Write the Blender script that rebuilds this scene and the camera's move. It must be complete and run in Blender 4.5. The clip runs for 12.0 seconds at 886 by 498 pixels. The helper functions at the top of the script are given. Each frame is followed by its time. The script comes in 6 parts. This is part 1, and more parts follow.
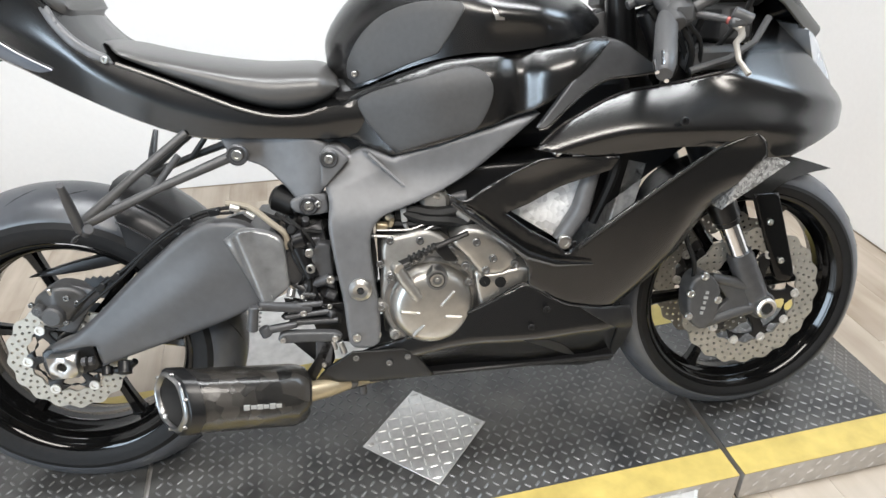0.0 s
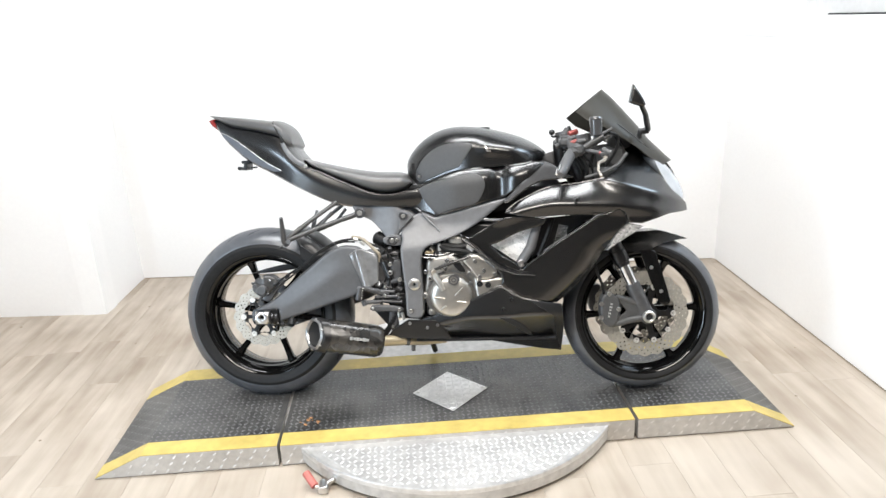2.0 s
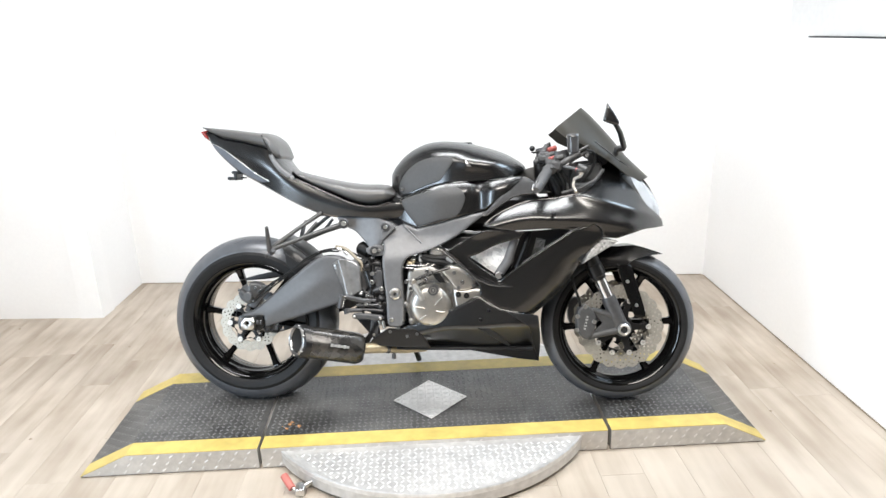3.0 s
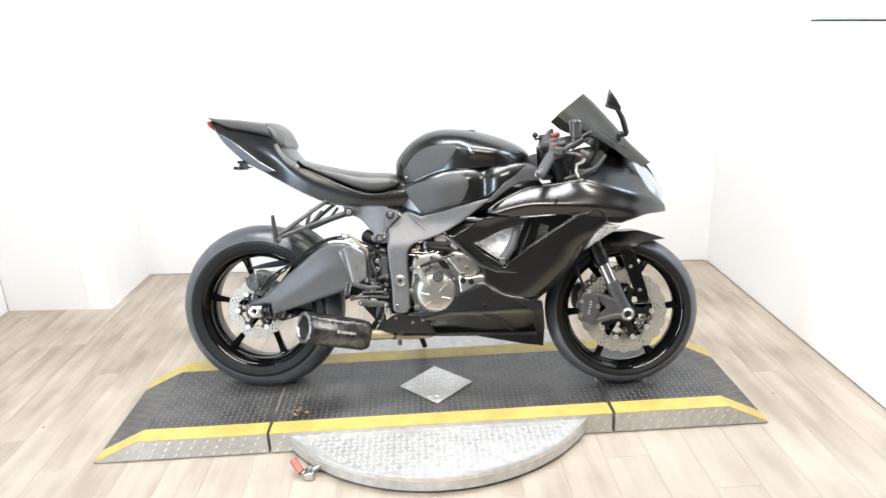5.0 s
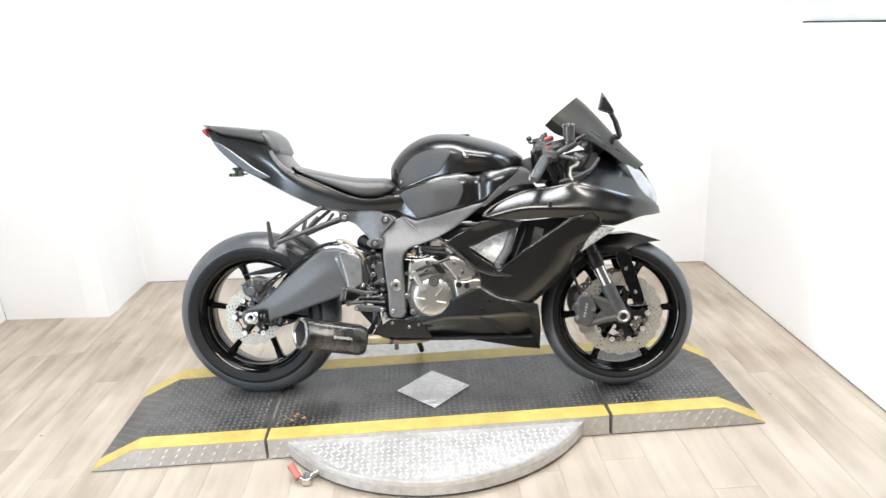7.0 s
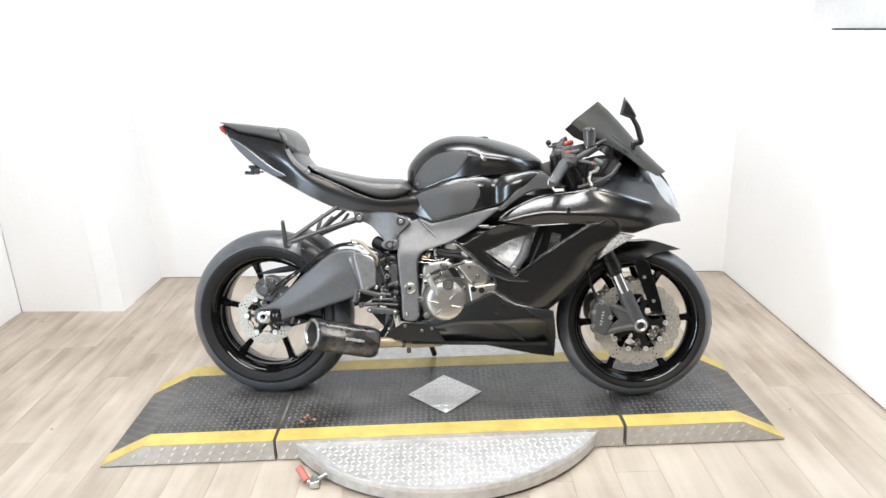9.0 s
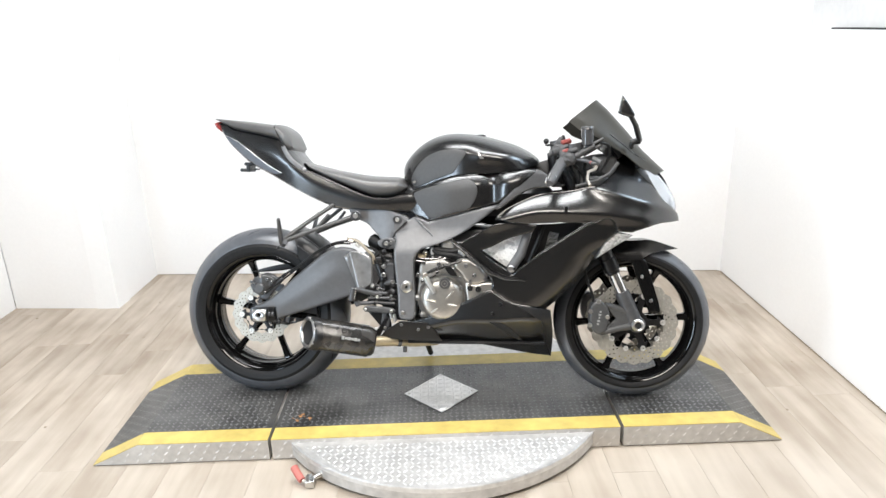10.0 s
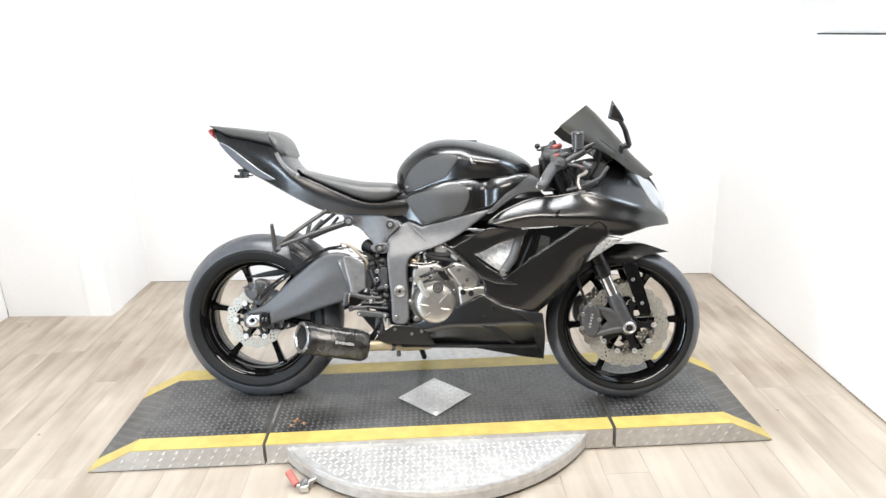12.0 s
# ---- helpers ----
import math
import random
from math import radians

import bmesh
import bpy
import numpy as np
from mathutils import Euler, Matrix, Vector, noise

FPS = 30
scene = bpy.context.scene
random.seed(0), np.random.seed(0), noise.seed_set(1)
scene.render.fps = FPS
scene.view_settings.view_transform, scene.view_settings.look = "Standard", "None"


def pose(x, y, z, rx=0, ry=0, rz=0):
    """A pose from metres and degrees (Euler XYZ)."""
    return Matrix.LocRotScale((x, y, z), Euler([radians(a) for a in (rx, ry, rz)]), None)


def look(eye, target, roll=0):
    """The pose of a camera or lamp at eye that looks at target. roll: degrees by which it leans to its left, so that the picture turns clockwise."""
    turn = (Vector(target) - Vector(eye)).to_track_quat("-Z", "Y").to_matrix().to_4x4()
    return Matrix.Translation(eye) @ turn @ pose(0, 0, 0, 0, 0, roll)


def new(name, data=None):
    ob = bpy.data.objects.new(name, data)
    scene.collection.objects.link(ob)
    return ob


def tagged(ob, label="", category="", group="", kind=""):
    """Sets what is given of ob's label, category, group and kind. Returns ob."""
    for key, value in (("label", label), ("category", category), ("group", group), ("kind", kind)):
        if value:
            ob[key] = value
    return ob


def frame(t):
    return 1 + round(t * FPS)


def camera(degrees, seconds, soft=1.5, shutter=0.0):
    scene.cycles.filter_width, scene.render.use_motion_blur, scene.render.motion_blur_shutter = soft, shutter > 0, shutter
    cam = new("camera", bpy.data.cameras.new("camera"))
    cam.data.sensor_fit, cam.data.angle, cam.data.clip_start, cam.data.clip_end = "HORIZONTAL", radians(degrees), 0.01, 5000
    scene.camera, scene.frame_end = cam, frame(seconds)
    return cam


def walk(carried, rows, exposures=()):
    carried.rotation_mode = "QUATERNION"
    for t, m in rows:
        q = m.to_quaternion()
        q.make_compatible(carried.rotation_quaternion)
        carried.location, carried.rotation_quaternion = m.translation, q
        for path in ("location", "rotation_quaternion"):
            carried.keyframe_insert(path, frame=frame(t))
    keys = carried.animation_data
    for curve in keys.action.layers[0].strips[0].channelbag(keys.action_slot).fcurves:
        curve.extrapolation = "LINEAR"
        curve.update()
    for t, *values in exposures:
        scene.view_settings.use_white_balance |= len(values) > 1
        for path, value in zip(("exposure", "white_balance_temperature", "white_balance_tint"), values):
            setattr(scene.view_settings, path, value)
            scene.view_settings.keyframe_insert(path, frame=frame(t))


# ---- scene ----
cam = camera(66.6, 12.0)
PATH = [
    (0, (0.446, -0.806, 1.275), (0.799, 0.840, 0.193), -1.70),
    (0.1, (0.449, -0.873, 1.297), (0.727, 0.794, 0.228), -2.20),
    (0.2, (0.451, -0.941, 1.320), (0.702, 0.749, 0.281), -2.70),
    (0.3, (0.464, -1.021, 1.331), (0.720, 0.715, 0.360), -1.75),
    (0.4, (0.477, -1.101, 1.343), (0.734, 0.680, 0.471), -0.80),
    (0.5, (0.485, -1.188, 1.352), (0.724, 0.596, 0.480), -0.85),
    (0.6, (0.490, -1.260, 1.360), (0.709, 0.526, 0.453), -0.72),
    (0.7, (0.496, -1.331, 1.368), (0.725, 0.457, 0.494), -0.60),
    (0.8, (0.515, -1.396, 1.391), (0.727, 0.411, 0.558), -1.20),
    (0.9, (0.535, -1.478, 1.393), (0.712, 0.354, 0.617), -0.80),
    (1, (0.555, -1.559, 1.394), (0.702, 0.297, 0.663), -0.40),
    (1.1, (0.568, -1.621, 1.402), (0.689, 0.237, 0.688), -0.10),
    (1.2, (0.581, -1.684, 1.410), (0.685, 0.177, 0.684), 0.20),
    (1.3, (0.578, -1.736, 1.417), (0.688, 0.130, 0.698), 0.40),
    (1.4, (0.575, -1.788, 1.425), (0.691, 0.082, 0.737), 0.60),
    (1.5, (0.572, -1.840, 1.432), (0.679, 0.035, 0.744), 0.80),
    (1.6, (0.551, -1.878, 1.431), (0.666, -0.004, 0.743), 0.30),
    (1.7, (0.530, -1.916, 1.431), (0.621, -0.042, 0.736), -0.20),
    (1.8, (0.522, -1.946, 1.432), (0.617, -0.067, 0.766), -1.00),
    (2, (0.505, -2.005, 1.433), (0.597, -0.116, 0.783), -2.60),
    (2.1, (0.515, -2.016, 1.434), (0.596, -0.127, 0.768), -2.48),
    (2.2, (0.525, -2.028, 1.435), (0.592, -0.139, 0.771), -2.36),
    (2.3, (0.534, -2.039, 1.436), (0.591, -0.150, 0.782), -2.24),
    (2.4, (0.544, -2.051, 1.437), (0.614, -0.162, 0.789), -2.12),
    (2.5, (0.554, -2.062, 1.438), (0.630, -0.173, 0.784), -2.00),
    (2.6, (0.564, -2.064, 1.440), (0.645, -0.173, 0.784), -1.96),
    (2.7, (0.573, -2.067, 1.443), (0.678, -0.173, 0.793), -1.92),
    (2.8, (0.583, -2.069, 1.445), (0.687, -0.173, 0.809), -1.88),
    (2.9, (0.592, -2.072, 1.448), (0.692, -0.173, 0.826), -1.84),
    (3, (0.602, -2.074, 1.450), (0.671, -0.173, 0.833), -1.80),
    (3.1, (0.603, -2.077, 1.446), (0.665, -0.179, 0.828), -1.95),
    (3.2, (0.605, -2.079, 1.441), (0.667, -0.186, 0.800), -2.10),
    (4.8, (0.601, -2.099, 1.443), (0.646, -0.206, 0.802), -2.46),
    (4.9, (0.600, -2.100, 1.443), (0.651, -0.207, 0.799), -2.48),
    (5, (0.600, -2.101, 1.443), (0.655, -0.208, 0.801), -2.50),
    (5.1, (0.601, -2.104, 1.444), (0.660, -0.210, 0.804), -2.50),
    (5.2, (0.602, -2.107, 1.445), (0.659, -0.211, 0.810), -2.50),
    (5.3, (0.603, -2.109, 1.445), (0.653, -0.213, 0.813), -2.50),
    (5.4, (0.604, -2.112, 1.446), (0.660, -0.214, 0.815), -2.50),
    (5.5, (0.605, -2.115, 1.447), (0.666, -0.216, 0.822), -2.50),
    (5.6, (0.606, -2.115, 1.447), (0.669, -0.217, 0.820), -2.58),
    (5.7, (0.607, -2.115, 1.447), (0.680, -0.218, 0.816), -2.66),
    (5.8, (0.608, -2.115, 1.446), (0.680, -0.218, 0.807), -2.74),
    (5.9, (0.609, -2.115, 1.446), (0.678, -0.219, 0.809), -2.82),
    (6, (0.610, -2.115, 1.446), (0.676, -0.220, 0.811), -2.90),
    (6.1, (0.611, -2.115, 1.446), (0.674, -0.219, 0.813), -2.94),
    (6.2, (0.611, -2.115, 1.446), (0.674, -0.219, 0.813), -2.98),
    (6.3, (0.612, -2.115, 1.447), (0.671, -0.218, 0.813), -3.02),
    (6.4, (0.612, -2.115, 1.447), (0.676, -0.218, 0.819), -3.06),
    (6.5, (0.613, -2.115, 1.447), (0.677, -0.217, 0.820), -3.10),
    (6.6, (0.614, -2.114, 1.446), (0.677, -0.215, 0.820), -3.09),
    (6.7, (0.614, -2.112, 1.446), (0.675, -0.214, 0.814), -3.09),
    (8.3, (0.622, -2.090, 1.435), (0.669, -0.190, 0.814), -3.00),
    (8.4, (0.621, -2.087, 1.438), (0.654, -0.189, 0.809), -2.95),
    (8.5, (0.619, -2.084, 1.440), (0.645, -0.187, 0.807), -2.90),
    (8.6, (0.618, -2.082, 1.440), (0.639, -0.184, 0.804), -2.74),
    (8.7, (0.617, -2.080, 1.440), (0.639, -0.182, 0.802), -2.58),
    (8.8, (0.617, -2.078, 1.439), (0.635, -0.179, 0.805), -2.42),
    (8.9, (0.616, -2.076, 1.439), (0.631, -0.177, 0.814), -2.26),
    (9, (0.615, -2.074, 1.439), (0.628, -0.174, 0.816), -2.10),
    (9.1, (0.616, -2.072, 1.439), (0.626, -0.172, 0.809), -2.12),
    (9.2, (0.617, -2.071, 1.439), (0.636, -0.170, 0.804), -2.14),
    (9.3, (0.619, -2.069, 1.438), (0.635, -0.169, 0.807), -2.16),
    (9.4, (0.620, -2.068, 1.438), (0.633, -0.167, 0.814), -2.18),
    (9.5, (0.621, -2.066, 1.438), (0.639, -0.165, 0.817), -2.20),
    (9.6, (0.620, -2.065, 1.438), (0.638, -0.164, 0.809), -2.12),
    (9.7, (0.620, -2.063, 1.438), (0.641, -0.163, 0.804), -2.04),
    (9.8, (0.619, -2.062, 1.439), (0.641, -0.163, 0.802), -1.96),
    (9.9, (0.619, -2.060, 1.439), (0.635, -0.162, 0.802), -1.88),
    (10, (0.618, -2.059, 1.439), (0.638, -0.161, 0.808), -1.80),
    (10.1, (0.617, -2.059, 1.439), (0.632, -0.161, 0.811), -1.84),
    (10.2, (0.617, -2.060, 1.439), (0.627, -0.160, 0.813), -1.88),
    (10.3, (0.616, -2.060, 1.439), (0.623, -0.160, 0.813), -1.92),
    (10.4, (0.616, -2.061, 1.439), (0.632, -0.159, 0.819), -1.96),
    (10.5, (0.615, -2.061, 1.439), (0.636, -0.159, 0.822), -2.00),
    (10.6, (0.615, -2.063, 1.439), (0.638, -0.161, 0.819), -1.98),
    (10.7, (0.615, -2.066, 1.439), (0.644, -0.163, 0.820), -1.96),
    (10.8, (0.616, -2.068, 1.438), (0.650, -0.166, 0.824), -1.94),
    (10.9, (0.616, -2.071, 1.438), (0.650, -0.168, 0.828), -1.92),
    (11, (0.616, -2.073, 1.438), (0.653, -0.170, 0.824), -1.90),
    (11.1, (0.616, -2.074, 1.439), (0.657, -0.171, 0.825), -1.86),
    (11.2, (0.615, -2.074, 1.439), (0.653, -0.172, 0.828), -1.82),
    (11.3, (0.615, -2.075, 1.440), (0.655, -0.174, 0.827), -1.78),
    (11.4, (0.614, -2.075, 1.440), (0.656, -0.175, 0.825), -1.74),
    (11.5, (0.614, -2.076, 1.441), (0.654, -0.176, 0.820), -1.70),
    (11.6, (0.615, -2.077, 1.441), (0.649, -0.176, 0.819), -1.76),
    (11.7, (0.616, -2.077, 1.441), (0.651, -0.176, 0.819), -1.82),
    (11.8, (0.617, -2.078, 1.440), (0.654, -0.176, 0.824), -1.88),
    (11.9, (0.618, -2.078, 1.440), (0.657, -0.176, 0.827), -1.94),
    (12, (0.619, -2.079, 1.440), (0.660, -0.176, 0.825), -2.00),
]
walk(cam, [(t, look(eye, target, roll)) for t, eye, target, roll in PATH], exposures=((0, -0.2), (0.5, -0.1), (1.0, -0.03), (2.0, 0.03), (3.2, 0.06), (5.0, 0.12), (6.5, 0.10), (8.3, -0.04), (9.0, 0.0), (10, 0.03), (12, 0.10)))

# ---- world and light ----
world = bpy.data.worlds.new("world")
scene.world = world
world.use_nodes = True
world.node_tree.nodes["Background"].inputs[0].default_value = (0.9, 0.95, 1.0, 1)
world.node_tree.nodes["Background"].inputs[1].default_value = 0.3


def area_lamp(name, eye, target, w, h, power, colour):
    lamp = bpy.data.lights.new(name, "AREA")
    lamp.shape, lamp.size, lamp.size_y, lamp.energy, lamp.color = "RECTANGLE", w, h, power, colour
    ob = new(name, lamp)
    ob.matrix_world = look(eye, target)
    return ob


# Unseen overhead lamp, added to light the bay.
area_lamp("unseen_lamp_bay", (0.6, 0.2, 2.93), (0.6, 0.2, 0), 2.8, 0.5, 88, (0.97, 0.985, 1.0))
# Unseen panel, added for front light and the fairing's highlight band.
area_lamp("unseen_lamp_shop", (0.35, -1.85, 2.93), (0.35, -1.85, 0), 2.2, 0.85, 130, (1.0, 0.945, 0.88))
area_lamp("window_daylight", (2.338, 0.12, 2.05), (0.8, 0.1, 1.0), 0.75, 0.8, 22, (0.70, 0.85, 1.0))
area_lamp("doorway_daylight", (-1.86, -1.6, 1.15), (0.0, -0.7, 0.9), 0.5, 2.0, 62, (0.70, 0.85, 1.0))


# ---- mesh helpers ----
def part(name, geo, material, parent=None, label="", smooth=38):
    """Link verts and faces as one mesh object, under a thing or a part."""
    data = bpy.data.meshes.new(name)
    data.from_pydata([tuple(v) for v in geo[0]], [], [tuple(f) for f in geo[1]])
    data.validate()
    data.materials.append(material)
    if smooth:
        data.polygons.foreach_set("use_smooth", [True] * len(data.polygons))
        data.set_sharp_from_angle(angle=radians(smooth))
    ob = new(name, data)
    if parent:
        ob.parent = parent
    if label:
        ob["label"] = label
    return ob


def thing(name, m, label, category, group=""):
    ob = new(name)
    ob.empty_display_size = 0.1
    ob.matrix_basis = m
    return tagged(ob, label, category, group)


def merge(*geos):
    verts, faces = [], []
    for v, f in geos:
        n = len(verts)
        verts += [tuple(p) for p in v]
        faces += [tuple(i + n for i in face) for face in f]
    return verts, faces


def moved(geo, m):
    return [tuple(m @ Vector(v)) for v in geo[0]], geo[1]


def mirrored(geo):
    return [(x, -y, z) for x, y, z in geo[0]], [tuple(reversed(f)) for f in geo[1]]


def box(x0, y0, z0, x1, y1, z1, b=0.002):
    """A block with bevelled edges."""
    bm = bmesh.new()
    bmesh.ops.create_cube(bm, size=1)
    for v in bm.verts:
        v.co = Vector((x0 + (v.co.x + 0.5) * (x1 - x0), y0 + (v.co.y + 0.5) * (y1 - y0), z0 + (v.co.z + 0.5) * (z1 - z0)))
    if b:
        bmesh.ops.bevel(bm, geom=bm.edges[:], offset=b, segments=1, affect="EDGES")
    out = [tuple(v.co) for v in bm.verts], [tuple(v.index for v in f.verts) for f in bm.faces]
    bm.free()
    return out


def curve(pts, step=0.01, closed=True):
    """A smooth line through points (x, z); a third entry of 1 makes a point a corner."""
    pts = [(p[0], p[1], p[2] if len(p) > 2 else 0) for p in pts]
    n, out = len(pts), []
    for i in range(n if closed else n - 1):
        p1, p2 = np.array(pts[i][:2]), np.array(pts[(i + 1) % n][:2])
        p0 = np.array(pts[i - 1][:2]) if (i > 0 or closed) and not pts[i][2] else 2 * p1 - p2
        p3 = np.array(pts[(i + 2) % n][:2]) if (i + 2 < n or closed) and not pts[(i + 1) % n][2] else 2 * p2 - p1
        d = np.linalg.norm(p2 - p1)
        k = max(1, int(round(d / step)))
        m1, m2 = (p2 - p0) / 2, (p3 - p1) / 2
        for m in (m1, m2):
            ln = np.linalg.norm(m)
            if ln > d:
                m *= d / ln
        for j in range(k):
            t = j / k
            out.append((2 * t**3 - 3 * t**2 + 1) * p1 + (t**3 - 2 * t**2 + t) * m1 + (3 * t**2 - 2 * t**3) * p2 + (t**3 - t**2) * m2)
    if not closed:
        out.append(np.array(pts[-1][:2]))
    return np.array(out)


def ring(cx, cz, r, n=24, wave=0.0, lobes=1, turn=0.0):
    a = np.arange(n) / n * 2 * np.pi + turn
    rr = r + wave * np.cos(lobes * a)
    return np.stack([cx + rr * np.cos(a), cz + rr * np.sin(a)], 1)


def inside(p, loops):
    """Even-odd test of points p against loops."""
    hit = np.zeros(len(p), bool)
    for lo in loops:
        a, b = lo, np.roll(lo, -1, 0)
        for (x0, z0), (x1, z1) in zip(a, b):
            if z0 != z1:
                s = (z0 > p[:, 1]) != (z1 > p[:, 1])
                hit ^= s & (p[:, 0] < x0 + (p[:, 1] - z0) / (z1 - z0) * (x1 - x0))
    return hit


def away(p, lines):
    """Distance of points p from lines."""
    d = np.full(len(p), 9.0)
    for a, b in lines:
        ab = b - a
        t = np.clip(((p - a) @ ab) / max(ab @ ab, 1e-12), 0, 1)
        d = np.minimum(d, np.hypot(*(p - a - t[:, None] * ab).T))
    return d


def lines_of(loops):
    return [(lo[i], lo[(i + 1) % len(lo)]) for lo in loops for i in range(len(lo))]


def mesh2d(loops, step=0.015, roll=0.0):
    """Triangles that fill loops (the first the outline, the others holes)."""
    from mathutils.geometry import delaunay_2d_cdt
    loops = [np.asarray(lo, float) for lo in loops]
    lo_min, lo_max = loops[0].min(0), loops[0].max(0)
    gx, gz = np.meshgrid(np.arange(lo_min[0], lo_max[0], step), np.arange(lo_min[1], lo_max[1], step))
    gx = gx + (np.arange(gx.shape[0])[:, None] % 2) * step / 2
    grid = np.stack([gx.ravel(), gz.ravel()], 1)
    segs = lines_of(loops)
    if len(grid):
        grid = grid[inside(grid, loops)]
        grid = grid[away(grid, segs) > max(0.5 * step, roll * 1.15)]
    extra = []
    if roll:
        for lo in loops:
            tan = np.roll(lo, -1, 0) - np.roll(lo, 1, 0)
            nor = np.stack([-tan[:, 1], tan[:, 0]], 1) / (np.linalg.norm(tan, axis=1)[:, None] + 1e-9)
            for k in (0.12, 0.45, 1.0):
                for side in (1, -1):
                    q = lo + side * k * roll * nor
                    q = q[inside(q, loops)]
                    if len(q):
                        extra.append(q[away(q, segs) > 0.85 * k * roll])
    pts = np.concatenate([*loops, grid, *extra])
    edges, n = [], 0
    for lo in loops:
        edges += [(n + i, n + (i + 1) % len(lo)) for i in range(len(lo))]
        n += len(lo)
    out = delaunay_2d_cdt([Vector(p) for p in pts], edges, [], 0, 1e-5)
    v = np.array([(p.x, p.y) for p in out[0]])
    f = np.array([tuple(t) for t in out[2]])
    f = f[inside(v[f].mean(1), loops)]
    a, b, c = v[f[:, 0]], v[f[:, 1]], v[f[:, 2]]
    flip = (b - a)[:, 0] * (c - a)[:, 1] - (b - a)[:, 1] * (c - a)[:, 0] < 0
    f[flip] = f[flip][:, ::-1]
    return v, f, segs


def solid(loops, front, back, step=0.015, roll=0.0):
    """A body that fills loops in (x, z) from y = front(x, z), rounded by roll at its edges, to y = back(x, z)."""
    v, f, segs = mesh2d(loops, step, roll)
    yf = front(v[:, 0], v[:, 1]) if callable(front) else np.full(len(v), float(front))
    yb = back(v[:, 0], v[:, 1]) if callable(back) else np.full(len(v), float(back))
    if roll:
        d = np.minimum(away(v, segs), roll)
        yf = yf + (roll - np.sqrt(np.maximum(roll**2 - (roll - d) ** 2, 0)))
    n = len(v)
    verts = [(x, y, z) for (x, z), y in zip(v, yf)] + [(x, y, z) for (x, z), y in zip(v, yb)]
    faces = [tuple(t) for t in f] + [tuple(n + i for i in reversed(t)) for t in f]
    seen = {}
    for t in f:
        for i in range(3):
            seen[(t[i], t[(i + 1) % 3])] = 1
    faces += [(a, n + a, n + b, b) for a, b in seen if (b, a) not in seen]
    return verts, faces


def plate(loops, y0, y1, roll=0.0, step=0.03):
    return solid(loops, y0, y1, step, roll)


def pillow(loop, width, reach, soft=None, step=0.012):
    """A body closed at its outline: the half-width falls to nothing within reach of the soft part of the outline."""
    loop = np.asarray(loop)
    v, f, segs = mesh2d([loop], step, min(reach, 0.03))
    if soft:
        segs = [s for s in segs if soft(*((s[0] + s[1]) / 2))]
    d = np.minimum(away(v, segs) / reach, 1.0)
    w = width(v[:, 0], v[:, 1]) * np.sqrt(np.maximum(1 - (1 - d) ** 2, 0)) + 0.0006
    n = len(v)
    verts = [(x, -y, z) for (x, z), y in zip(v, w)] + [(x, y, z) for (x, z), y in zip(v, w)]
    faces = [tuple(t) for t in f] + [tuple(n + i for i in reversed(t)) for t in f]
    seen = {(t[i], t[(i + 1) % 3]) for t in f for i in range(3)}
    faces += [(a, n + a, n + b, b) for a, b in seen if (b, a) not in seen]
    return verts, faces


def loft(top, bottom, width, n=60, m=28, power=4.5):
    """A body of rounded-square sections between a top and a bottom line of (x, z) points."""
    xs = np.linspace(0, 1, n) ** 1.0
    xs = top[0][0] + (top[-1][0] - top[0][0]) * (0.5 - 0.5 * np.cos(np.pi * xs))
    t = np.interp(xs, *curve(top, 0.004, False).T)
    b = np.interp(xs, *curve(bottom, 0.004, False).T)
    w = width(xs)
    verts, faces = [], []
    for i in range(n):
        h, mid = max((t[i] - b[i]) / 2, 0.0006), (t[i] + b[i]) / 2
        for k in range(m):
            u = 2 * math.pi * k / m
            cu, su = math.cos(u), math.sin(u)
            verts.append((xs[i], w[i] * math.copysign(abs(cu) ** (2 / power), cu), mid + h * math.copysign(abs(su) ** (2 / power), su)))
    for i in range(n - 1):
        faces += [(i * m + k, (i + 1) * m + k, (i + 1) * m + (k + 1) % m, i * m + (k + 1) % m) for k in range(m)]
    faces += [tuple(range(m)), tuple(reversed(range((n - 1) * m, n * m)))]
    return verts, faces


def lathe(profile, n=64, centre=(0, 0, 0), closed=True):
    """Turn a profile of (radius, y) round the y axis."""
    m, verts, faces = len(profile), [], []
    for i in range(n):
        a = 2 * math.pi * i / n
        verts += [(centre[0] + r * math.cos(a), centre[1] + y, centre[2] + r * math.sin(a)) for r, y in profile]
    for i in range(n):
        for j in range(m if closed else m - 1):
            a, b = i * m + j, i * m + (j + 1) % m
            c, d = (i + 1) % n * m + (j + 1) % m, (i + 1) % n * m + j
            faces.append((a, d, c, b))
    return verts, faces


